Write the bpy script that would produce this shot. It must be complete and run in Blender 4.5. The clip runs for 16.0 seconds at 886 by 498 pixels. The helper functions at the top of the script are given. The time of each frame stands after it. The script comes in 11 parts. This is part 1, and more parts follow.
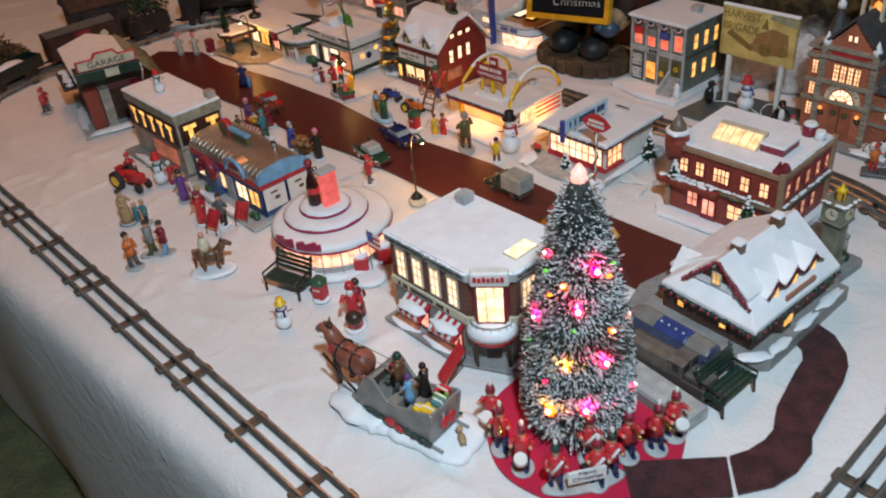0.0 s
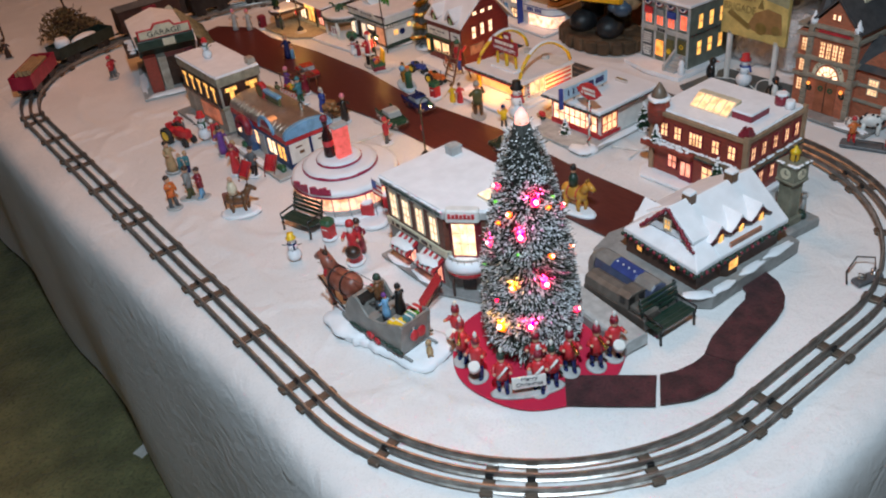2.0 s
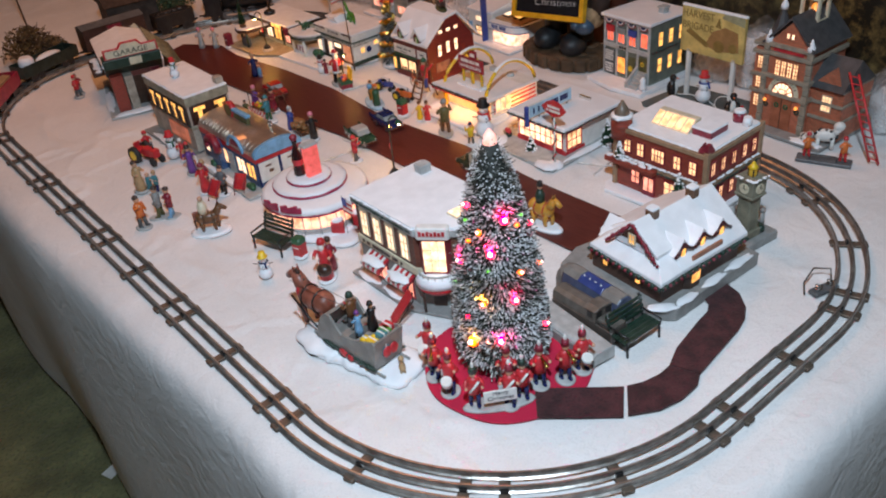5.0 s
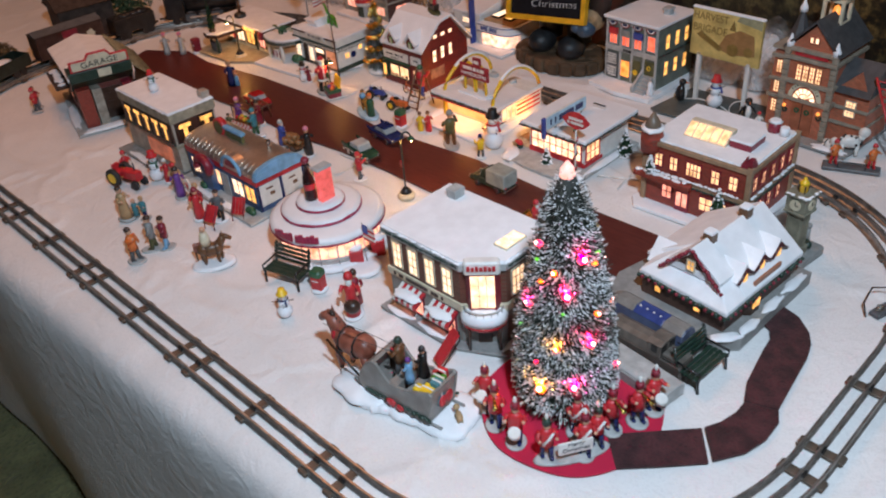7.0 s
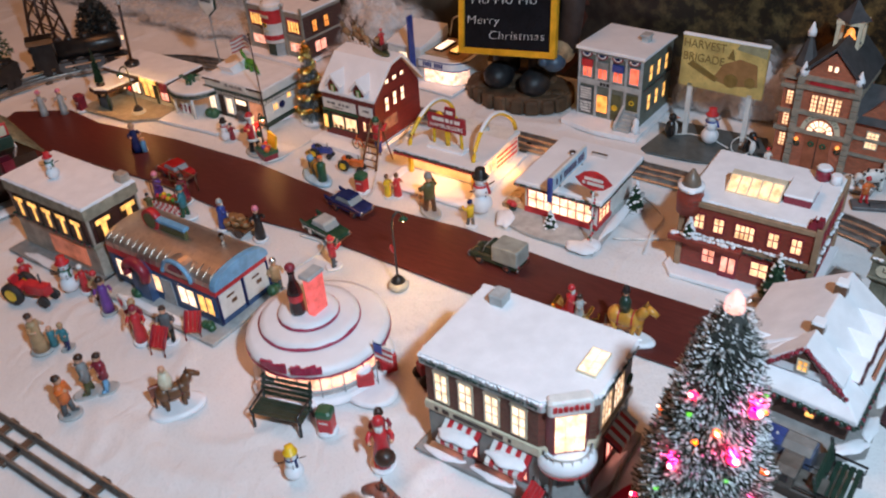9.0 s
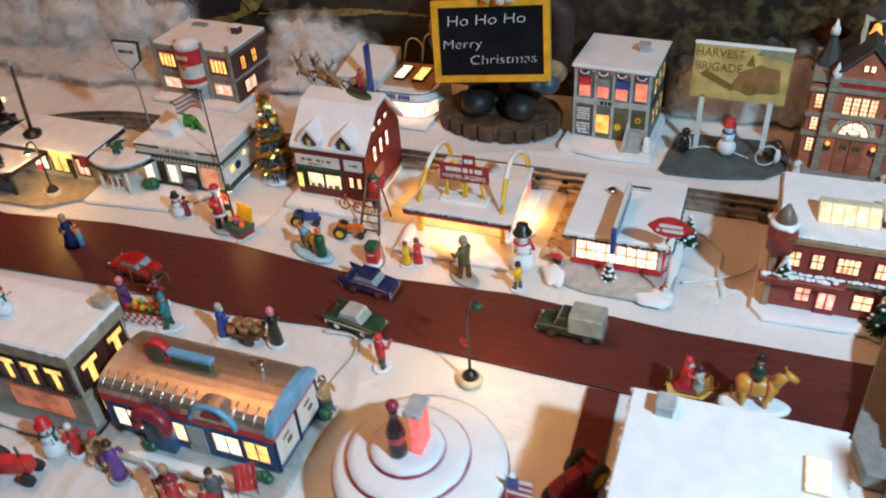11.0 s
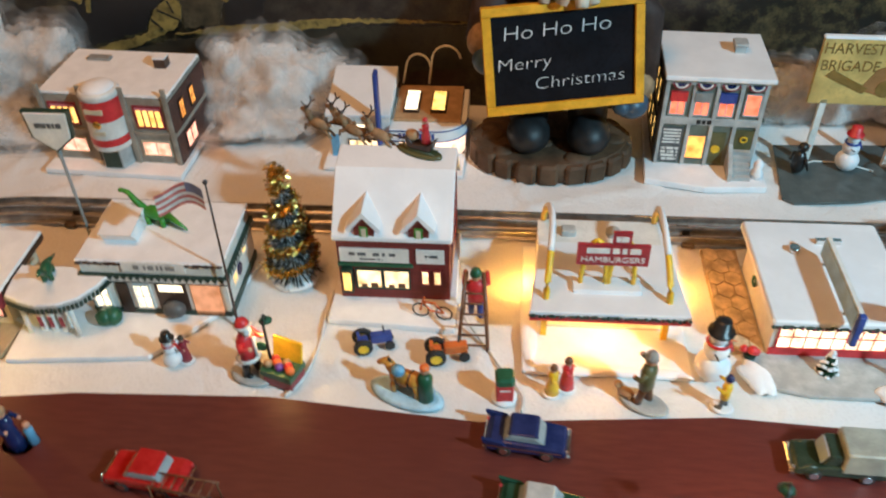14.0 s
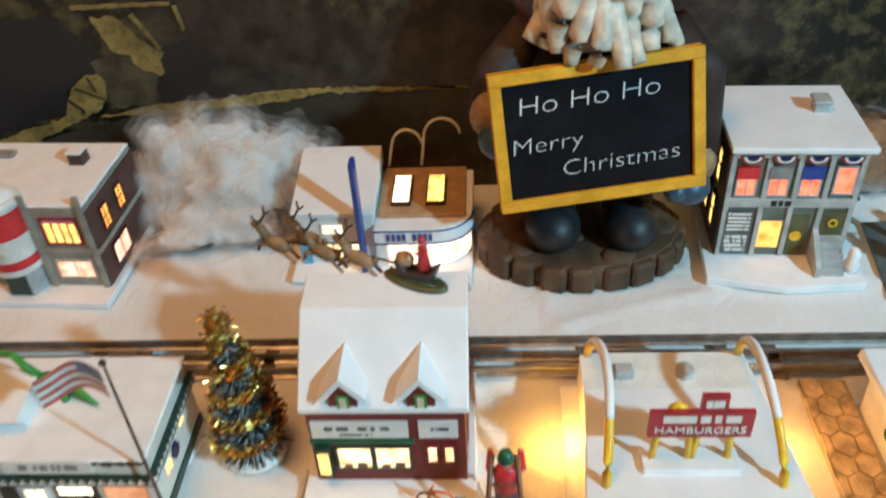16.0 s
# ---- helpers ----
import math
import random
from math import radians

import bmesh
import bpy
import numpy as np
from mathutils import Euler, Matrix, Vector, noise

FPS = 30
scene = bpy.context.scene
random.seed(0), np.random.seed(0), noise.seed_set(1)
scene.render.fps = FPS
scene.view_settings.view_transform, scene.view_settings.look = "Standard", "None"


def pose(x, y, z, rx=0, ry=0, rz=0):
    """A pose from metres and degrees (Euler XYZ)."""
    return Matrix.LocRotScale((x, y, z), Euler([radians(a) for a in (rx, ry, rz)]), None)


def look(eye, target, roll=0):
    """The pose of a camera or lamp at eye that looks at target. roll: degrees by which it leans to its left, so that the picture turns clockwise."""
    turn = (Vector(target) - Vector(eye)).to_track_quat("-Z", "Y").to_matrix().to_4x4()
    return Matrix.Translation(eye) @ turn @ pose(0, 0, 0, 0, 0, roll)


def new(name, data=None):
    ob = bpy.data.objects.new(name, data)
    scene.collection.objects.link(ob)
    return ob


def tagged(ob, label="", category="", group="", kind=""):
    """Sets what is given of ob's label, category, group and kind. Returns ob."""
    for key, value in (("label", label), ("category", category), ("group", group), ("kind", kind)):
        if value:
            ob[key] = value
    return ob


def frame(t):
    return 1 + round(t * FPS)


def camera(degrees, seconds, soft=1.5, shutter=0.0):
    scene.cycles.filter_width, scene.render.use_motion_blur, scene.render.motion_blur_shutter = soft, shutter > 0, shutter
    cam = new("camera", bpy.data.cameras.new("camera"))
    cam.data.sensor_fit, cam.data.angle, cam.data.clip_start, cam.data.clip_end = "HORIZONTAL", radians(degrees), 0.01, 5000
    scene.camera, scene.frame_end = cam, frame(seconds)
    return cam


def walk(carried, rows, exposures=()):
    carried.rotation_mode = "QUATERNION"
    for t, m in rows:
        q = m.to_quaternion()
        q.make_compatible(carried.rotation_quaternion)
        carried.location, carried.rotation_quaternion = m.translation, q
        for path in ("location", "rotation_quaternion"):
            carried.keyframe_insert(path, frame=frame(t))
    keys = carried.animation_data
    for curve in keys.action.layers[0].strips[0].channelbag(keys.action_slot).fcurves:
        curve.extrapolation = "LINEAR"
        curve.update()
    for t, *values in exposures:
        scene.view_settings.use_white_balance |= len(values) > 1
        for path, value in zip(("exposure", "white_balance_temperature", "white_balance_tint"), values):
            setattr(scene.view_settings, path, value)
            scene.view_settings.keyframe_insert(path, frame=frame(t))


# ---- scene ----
cam = camera(55.4, 16.0, soft=2.0, shutter=0.5)
PATH = [
    (0, (-0.1884, -0.1798, 0.5319), (0.8874, 1.0860, -0.5816), -5.73),
    (0.5, (-0.1930, -0.2485, 0.5351), (0.8319, 1.0816, -0.5514), -6.70),
    (1, (-0.1996, -0.2884, 0.5417), (0.7879, 1.0727, -0.5408), -6.29),
    (1.5, (-0.1952, -0.3114, 0.5413), (0.7504, 1.0612, -0.5651), -6.59),
    (2, (-0.1997, -0.3287, 0.5410), (0.7415, 1.0426, -0.5723), -6.84),
    (2.5, (-0.2029, -0.3373, 0.5474), (0.7397, 1.0322, -0.5680), -7.26),
    (3, (-0.1993, -0.3411, 0.5468), (0.7381, 1.0373, -0.5609), -7.13),
    (3.5, (-0.1950, -0.3422, 0.5460), (0.7716, 1.0151, -0.5665), -7.11),
    (6, (-0.2209, -0.3077, 0.5593), (0.8246, 1.0057, -0.5318), -5.24),
    (6.5, (-0.2263, -0.2580, 0.5600), (0.8471, 1.0184, -0.5445), -4.78),
    (7, (-0.2342, -0.1979, 0.5620), (0.8834, 1.0131, -0.5695), -4.96),
    (7.5, (-0.2383, -0.1349, 0.5557), (0.9439, 1.0173, -0.5707), -4.90),
    (8, (-0.2399, -0.0779, 0.5478), (0.9924, 1.0097, -0.5869), -4.76),
    (8.5, (-0.2109, -0.0059, 0.5491), (1.0707, 1.0162, -0.5898), -4.16),
    (11, (-0.1267, 0.3321, 0.5611), (1.3442, 0.9448, -0.6458), -4.24),
    (11.5, (-0.1168, 0.4158, 0.5484), (1.3992, 0.9207, -0.6509), -3.56),
    (12, (-0.0942, 0.4691, 0.5329), (1.4432, 0.9068, -0.6643), -3.10),
    (12.5, (-0.0307, 0.5263, 0.5245), (1.4919, 0.8887, -0.7199), -2.60),
    (13, (0.0249, 0.5725, 0.5177), (1.5208, 0.9381, -0.7540), -2.82),
    (13.5, (0.0618, 0.6201, 0.5034), (1.5641, 0.9040, -0.7852), -1.53),
    (14, (0.0956, 0.6871, 0.5007), (1.6177, 0.8251, -0.7908), -1.33),
    (14.5, (0.1331, 0.7471, 0.4783), (1.6885, 0.7882, -0.7835), -0.87),
    (15, (0.1869, 0.7358, 0.4567), (1.7441, 0.8205, -0.7991), -2.39),
    (15.5, (0.2400, 0.7147, 0.4430), (1.7833, 0.8687, -0.8220), -3.34),
    (16, (0.2925, 0.7101, 0.4368), (1.8628, 0.8322, -0.7966), -3.75),
]
EXPOSURES = [(0, -0.02, 7250, 26), (3.5, 0.09, 7250, 30), (7, 0.05, 7100, 31), (8.5, 0.12, 6850, 30), (11, 0.47, 6270, 14), (12.5, 0.58, 6220, 9), (13.5, 0.68, 6120, 5), (16, 0.81, 5780, -3)]
walk(cam, [(t, look(eye, target, roll)) for t, eye, target, roll in PATH], EXPOSURES)

# ---------------------------------------------------------------- world and large lights
world = bpy.data.worlds.new("room_air")
scene.world = world
world.use_nodes = True
world.node_tree.nodes["Background"].inputs[0].default_value = (0.9, 0.8, 0.7, 1)
world.node_tree.nodes["Background"].inputs[1].default_value = 0.02


def area_lamp(name, eye, target, size, watts, colour):
    data = bpy.data.lights.new(name, "AREA")
    data.shape, data.size, data.energy, data.color = "DISK", size, watts, colour
    ob = new(name, data)
    ob.matrix_world = look(eye, target)
    return ob


def point_lamp(name, at, watts, colour, radius=0.004):
    data = bpy.data.lights.new(name, "POINT")
    data.energy, data.color, data.shadow_soft_size = watts, colour, radius
    ob = new(name, data)
    ob.location = at
    return ob


# two unseen sources, their places fitted to how the shadows fall
COOL_EYE, WARM_EYE = (-0.16, -0.30, 0.94), (0.43, 1.10, 1.50)
area_lamp("cool_ceiling_light", COOL_EYE, (0.40, 0.55, 0.0), 0.07, 14.4, (0.49, 0.765, 0.91))
area_lamp("warm_ceiling_light", WARM_EYE, (0.45, 1.05, 0.0), 0.8, 7.2, (1.0, 0.42, 0.130))

# ---------------------------------------------------------------- materials
MATS = {}


def nodes_of(name):
    m = bpy.data.materials.new(name)
    m.use_nodes = True
    nt = m.node_tree
    return m, nt, nt.nodes["Principled BSDF"]


def noise_node(nt, scale, detail=4.0, coords="Object"):
    tc = nt.nodes.new("ShaderNodeTexCoord")
    n = nt.nodes.new("ShaderNodeTexNoise")
    n.inputs["Scale"].default_value, n.inputs["Detail"].default_value = scale, detail
    nt.links.new(tc.outputs[coords], n.inputs["Vector"])
    return n


def mix_rgb(nt, a, b, fac_socket, lo=0.35, hi=0.65):
    r = nt.nodes.new("ShaderNodeMapRange")
    r.inputs["From Min"].default_value, r.inputs["From Max"].default_value = lo, hi
    nt.links.new(fac_socket, r.inputs["Value"])
    m = nt.nodes.new("ShaderNodeMix")
    m.data_type = "RGBA"
    nt.links.new(r.outputs[0], m.inputs["Factor"])
    for value, slot in ((a, 6), (b, 7)):
        if isinstance(value, tuple):
            m.inputs[slot].default_value = (*value, 1)
        else:
            nt.links.new(value, m.inputs[slot])
    return m.outputs[2]


def bump(nt, bsdf, height_socket, strength, distance):
    b = nt.nodes.new("ShaderNodeBump")
    b.inputs["Strength"].default_value, b.inputs["Distance"].default_value = strength, distance
    nt.links.new(height_socket, b.inputs["Height"])
    nt.links.new(b.outputs[0], bsdf.inputs["Normal"])


def paint(name, col=None, rough=0.38, metal=0.0, var=0.18, scale=90.0, relief=0.25, speck=0.72):
    """Hand-painted porcelain or resin, with uneven strokes and slight relief."""
    if name in MATS:
        return MATS[name]
    m, nt, p = nodes_of(name)
    dark = tuple(c * (1 - var) for c in col)
    pale = tuple(min(1.0, c * (1 + var * 0.7) + 0.01) for c in col)
    coarse, fine = noise_node(nt, scale, 5), noise_node(nt, scale * 7, 3)
    c1 = mix_rgb(nt, dark, pale, coarse.outputs["Fac"])
    c2 = mix_rgb(nt, c1, tuple(c * speck for c in col), fine.outputs["Fac"], 0.52, 0.9)
    nt.links.new(c2, p.inputs["Base Color"])
    p.inputs["Roughness"].default_value, p.inputs["Metallic"].default_value = rough, metal
    bump(nt, p, fine.outputs["Fac"], relief, 0.0006)
    MATS[name] = m
    return m


def lit(name, col, strength, dim=0.45, scale=110.0):
    """A translucent pane with a bulb behind it, or a solid part made to glow."""
    if name in MATS:
        return MATS[name]
    m, nt, p = nodes_of(name)
    p.inputs["Base Color"].default_value = (*[0.3 * c for c in col], 1)
    p.inputs["Roughness"].default_value = 0.4
    n = noise_node(nt, scale, 3)
    c = mix_rgb(nt, tuple(dim * v * k for v, k in zip(col, (1, 0.85, 0.6))), col, n.outputs["Fac"], 0.3, 0.6)
    nt.links.new(c, p.inputs["Emission Color"])
    p.inputs["Emission Strength"].default_value = strength
    MATS[name] = m
    return m


def brick_paint(name, col, mortar, w=0.0052, h=0.0024):
    """Tiny moulded courses, brushed with paint."""
    if name in MATS:
        return MATS[name]
    m, nt, p = nodes_of(name)
    tc = nt.nodes.new("ShaderNodeTexCoord")
    sep, comb, add = nt.nodes.new("ShaderNodeSeparateXYZ"), nt.nodes.new("ShaderNodeCombineXYZ"), nt.nodes.new("ShaderNodeMath")
    nt.links.new(tc.outputs["Object"], sep.inputs[0])
    nt.links.new(sep.outputs[0], add.inputs[0]), nt.links.new(sep.outputs[1], add.inputs[1])
    nt.links.new(add.outputs[0], comb.inputs[0]), nt.links.new(sep.outputs[2], comb.inputs[1])
    b = nt.nodes.new("ShaderNodeTexBrick")
    nt.links.new(comb.outputs[0], b.inputs["Vector"])
    b.inputs["Color1"].default_value = (*col, 1)
    b.inputs["Color2"].default_value = (*[c * 0.68 for c in col], 1)
    b.inputs["Mortar"].default_value = (*mortar, 1)
    b.inputs["Scale"].default_value = 1.0
    b.inputs["Brick Width"].default_value, b.inputs["Row Height"].default_value, b.inputs["Mortar Size"].default_value = w, h, h * 0.12
    n = noise_node(nt, 60, 5)
    c2 = mix_rgb(nt, b.outputs["Color"], tuple(c * 0.5 for c in col), n.outputs["Fac"], 0.55, 0.85)
    nt.links.new(c2, p.inputs["Base Color"])
    p.inputs["Roughness"].default_value = 0.5
    bump(nt, p, b.outputs["Fac"], -0.5, 0.0004)
    MATS[name] = m
    return m


def felt(name, col, rough=0.95, scale=700.0, patch=7.0, deep=0.0012, var=0.12):
    """Soft fibrous cloth or batting, with long shallow creases."""
    m, nt, p = nodes_of(name)
    big, fine, crease = noise_node(nt, patch, 5), noise_node(nt, scale, 4), noise_node(nt, patch * 3.2, 2)
    crease.inputs["Distortion"].default_value = 1.2
    c1 = mix_rgb(nt, tuple(c * (1 - var) for c in col), col, big.outputs["Fac"])
    c2 = mix_rgb(nt, c1, tuple(c * (1 - var * 1.6) for c in col), fine.outputs["Fac"], 0.5, 0.85)
    nt.links.new(c2, p.inputs["Base Color"])
    p.inputs["Roughness"].default_value = rough
    p.inputs["Sheen Weight"].default_value = 0.15
    mixed = nt.nodes.new("ShaderNodeMath")
    mixed.operation = "MULTIPLY_ADD"
    mixed.inputs[1].default_value = 0.22
    nt.links.new(fine.outputs["Fac"], mixed.inputs[0]), nt.links.new(crease.outputs["Fac"], mixed.inputs[2])
    bump(nt, p, mixed.outputs[0], 0.55, deep)
    MATS[name] = m
    return m


SNOW_CLOTH = felt("white_snow_blanket", (0.80, 0.79, 0.78), deep=0.0045, patch=9.0, scale=420.0, var=0.11)
CARPET = felt("moss_green_carpet", (0.27, 0.26, 0.115), scale=150, patch=11, deep=0.014, var=0.5)
RED_FELT = felt("red_felt", (0.62, 0.010, 0.050), scale=900, patch=20, deep=0.0006)


def cotton_material(name, veil):
    """Cotton wool; below 1 the veil is a loose, see-through skin of fibres."""
    m, nt, p = nodes_of(name)
    n = noise_node(nt, 26, 4)
    c = mix_rgb(nt, (0.93, 0.92, 0.91), (0.98, 0.975, 0.97), n.outputs["Fac"])
    nt.links.new(c, p.inputs["Base Color"])
    p.inputs["Roughness"].default_value, p.inputs["Specular IOR Level"].default_value = 1.0, 0.05
    tr, mix = nt.nodes.new("ShaderNodeBsdfTranslucent"), nt.nodes.new("ShaderNodeMixShader")
    nt.links.new(c, tr.inputs["Color"])
    mix.inputs[0].default_value = 0.5
    nt.links.new(p.outputs[0], mix.inputs[1]), nt.links.new(tr.outputs[0], mix.inputs[2])
    out = mix.outputs[0]
    fluff = noise_node(nt, 160, 6)
    bump(nt, p, fluff.outputs["Fac"], 0.5, 0.002)
    if veil < 1:
        thin, gap, skin = noise_node(nt, 46, 7), nt.nodes.new("ShaderNodeBsdfTransparent"), nt.nodes.new("ShaderNodeMixShader")
        thin.inputs["Distortion"].default_value = 0.6
        r = nt.nodes.new("ShaderNodeMapRange")
        r.inputs["From Min"].default_value, r.inputs["From Max"].default_value, r.inputs["To Max"].default_value = 0.36, 0.66, veil
        nt.links.new(thin.outputs["Fac"], r.inputs["Value"]), nt.links.new(r.outputs[0], skin.inputs[0])
        nt.links.new(gap.outputs[0], skin.inputs[1]), nt.links.new(out, skin.inputs[2])
        out = skin.outputs[0]
    nt.links.new(out, nt.nodes["Material Output"].inputs["Surface"])
    return m


COTTON = cotton_material("cotton_wool", 1.0)
VEILS = ((1.12, cotton_material("loose_cotton_wool", 0.48)), (1.26, cotton_material("wispy_cotton_wool", 0.28)), (1.42, cotton_material("faint_cotton_wool", 0.16)))
PAVER = felt("dark_red_grit_paper", (0.085, 0.020, 0.022), scale=520, patch=60, deep=0.0014, var=0.6)
WALL_PAINT = felt("cream_wall_paint", (0.60, 0.55, 0.48), scale=300, patch=2, deep=0.0008, rough=0.7)
SNOW = paint("snow_glaze", (0.80, 0.81, 0.83), rough=0.5, var=0.05, scale=30, relief=0.05, speck=0.97)
SNOWY = paint("snow_sparkle", (0.84, 0.85, 0.87), rough=0.65, var=0.05, scale=60, relief=0.12, speck=0.95)
WHITE = paint("white_enamel", (0.75, 0.74, 0.70), var=0.08)
CREAM = paint("cream_enamel", (0.66, 0.58, 0.42), var=0.12)
GREY = paint("grey_stone_paint", (0.26, 0.26, 0.25), rough=0.6)
PALEGREY = paint("pale_grey_stone_paint", (0.42, 0.43, 0.42), rough=0.6)
DARKGREY = paint("dark_grey_paint", (0.10, 0.105, 0.11), rough=0.5)
BLACK = paint("black_enamel", (0.013, 0.012, 0.012), rough=0.32)
RED = paint("red_enamel", (0.60, 0.028, 0.034))
MAROON = paint("maroon_enamel", (0.27, 0.018, 0.035))
DARK_MAROON = paint("dark_maroon_enamel", (0.075, 0.012, 0.016))
ORANGE = paint("orange_enamel", (0.72, 0.16, 0.03))
YELLOW = paint("golden_yellow_enamel", (0.85, 0.52, 0.02))
BLUE = paint("royal_blue_enamel", (0.03, 0.065, 0.30))
NAVY = paint("navy_blue_enamel", (0.012, 0.022, 0.10), rough=0.2)
SKYBLUE = paint("sky_blue_enamel", (0.16, 0.40, 0.62))
PALEBLUE = paint("pale_blue_enamel", (0.40, 0.60, 0.72))
GREEN = paint("pine_green_enamel", (0.016, 0.10, 0.045))
DARKGREEN = paint("bottle_green_enamel", (0.012, 0.040, 0.026))
BRIGHTGREEN = paint("bright_green_enamel", (0.06, 0.28, 0.03))
OLIVE = paint("olive_drab_enamel", (0.10, 0.095, 0.035))
BROWN = paint("brown_wood_stain", (0.15, 0.060, 0.022))
DARKBROWN = paint("dark_brown_stain", (0.045, 0.020, 0.012))
TAN = paint("tan_paint", (0.46, 0.28, 0.14))
CHESTNUT = paint("chestnut_horse_paint", (0.30, 0.085, 0.052), var=0.3)
SKIN = paint("flesh_toned_paint", (0.62, 0.33, 0.21))
PURPLE = paint("purple_paint", (0.16, 0.05, 0.26))
PINK = paint("pink_paint", (0.75, 0.22, 0.30))
TEAL = paint("teal_paint", (0.03, 0.22, 0.26))
SAGE = paint("grey_green_siding", (0.135, 0.155, 0.125), rough=0.55)
GOLD = paint("gold_tinsel", (0.82, 0.54, 0.14), rough=0.22, metal=1.0)
SILVER = paint("silver_tinsel", (0.72, 0.74, 0.76), rough=0.2, metal=1.0)
CHROME = paint("chrome", (0.75, 0.74, 0.72), rough=0.18, metal=1.0, var=0.06)
DINER_METAL = paint("brushed_diner_metal", (0.70, 0.60, 0.52), rough=0.36, metal=0.9, var=0.12, scale=30)
RAIL = paint("tarnished_rail_steel", (0.32, 0.295, 0.27), rough=0.36, metal=0.75, var=0.3)
RUST = paint("rusty_tie_steel", (0.135, 0.095, 0.070), rough=0.6, metal=0.45, var=0.35)
RUBBER = paint("black_rubber", (0.02, 0.02, 0.02), rough=0.7)
GLASSY = paint("smoked_glass", (0.30, 0.36, 0.38), rough=0.08, var=0.1)
SCHOOL_BRICK = brick_paint("russet_moulded_brick", (0.40, 0.052, 0.032), (0.20, 0.06, 0.04))
BANK_BRICK = brick_paint("brown_moulded_brick", (0.19, 0.055, 0.036), (0.15, 0.08, 0.055))
BARN_BRICK = brick_paint("barn_red_moulded_boards", (0.22, 0.022, 0.018), (0.10, 0.012, 0.01), w=0.03, h=0.0022)
FIRE_BRICK = brick_paint("salmon_moulded_brick", (0.60, 0.155, 0.08), (0.36, 0.15, 0.09))
DARK_BRICK = brick_paint("dark_plum_moulded_brick", (0.075, 0.022, 0.020), (0.15, 0.08, 0.06))
COBBLE = paint("brown_cobble_stone", (0.090, 0.048, 0.022), rough=0.75, var=0.4, scale=45)

L_WARM = lit("warm_lit_pane", (1.0, 0.68, 0.36), 1.5)
L_WHITE = lit("white_lit_pane", (1.0, 0.80, 0.55), 1.7, dim=0.6)
L_YELLOW = lit("yellow_lit_pane", (1.0, 0.56, 0.14), 1.5)
L_ORANGE = lit("orange_lit_pane", (1.0, 0.36, 0.07), 1.6)
L_RED = lit("red_lit_pane", (1.0, 0.10, 0.08), 1.3)
L_PINK = lit("pink_lit_pane", (1.0, 0.42, 0.30), 1.5)
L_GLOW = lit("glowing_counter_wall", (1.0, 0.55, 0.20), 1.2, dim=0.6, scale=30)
B_PINK = lit("magenta_bulb", (1.0, 0.012, 0.075), 7.0, dim=0.9)
B_AMBER = lit("amber_bulb", (1.0, 0.13, 0.004), 7.0, dim=0.9)
B_GREEN = lit("green_bulb", (0.10, 0.8, 0.06), 1.4, dim=0.9)
B_CORE = lit("white_hot_bulb_core", (1.0, 0.55, 0.50), 9.0, dim=0.9)
B_WHITE = lit("warm_white_bulb", (1.0, 0.75, 0.4), 30.0, dim=0.9)
B_STAR = lit("frosted_star_glow", (1.0, 0.55, 0.50), 1.4, dim=0.8)


def road_material():
    m, nt, p = nodes_of("red_brown_wood_grain_vinyl")
    tc, mp = nt.nodes.new("ShaderNodeTexCoord"), nt.nodes.new("ShaderNodeMapping")
    mp.inputs["Scale"].default_value = (240, 40, 1)
    nt.links.new(tc.outputs["Object"], mp.inputs[0])
    n = nt.nodes.new("ShaderNodeTexNoise")
    n.inputs["Scale"].default_value, n.inputs["Detail"].default_value = 1.0, 6
    nt.links.new(mp.outputs[0], n.inputs["Vector"])
    big = noise_node(nt, 6, 3)
    c1 = mix_rgb(nt, (0.086, 0.017, 0.015), (0.118, 0.027, 0.022), n.outputs["Fac"])
    c2 = mix_rgb(nt, c1, (0.098, 0.020, 0.017), big.outputs["Fac"], 0.4, 0.8)
    nt.links.new(c2, p.inputs["Base Color"])
    p.inputs["Roughness"].default_value = 0.42
    bump(nt, p, n.outputs["Fac"], 0.15, 0.0005)
    return m


ROAD = road_material()


def bristle_material(name, low, high, lo=0.35, hi=0.65):
    m, nt, p = nodes_of(name)
    geo = nt.nodes.new("ShaderNodeNewGeometry")
    c = mix_rgb(nt, low, high, geo.outputs["Random Per Island"], lo, hi)
    nt.links.new(c, p.inputs["Base Color"])
    p.inputs["Roughness"].default_value = 0.6
    return m


BRISTLE = bristle_material("frosted_green_bristle", (0.034, 0.040, 0.030), (0.80, 0.79, 0.77), 0.66, 0.76)
FIR = bristle_material("fir_needle_green", (0.010, 0.045, 0.022), (0.05, 0.12, 0.06), 0.2, 0.9)
TINSEL_MIX = bristle_material("silver_and_dark_tinsel", (0.016, 0.020, 0.016), (0.55, 0.57, 0.58), 0.52, 0.82)
SHRUB = bristle_material("dried_shrub_twigs", (0.05, 0.030, 0.018), (0.17, 0.12, 0.05), 0.2, 0.9)


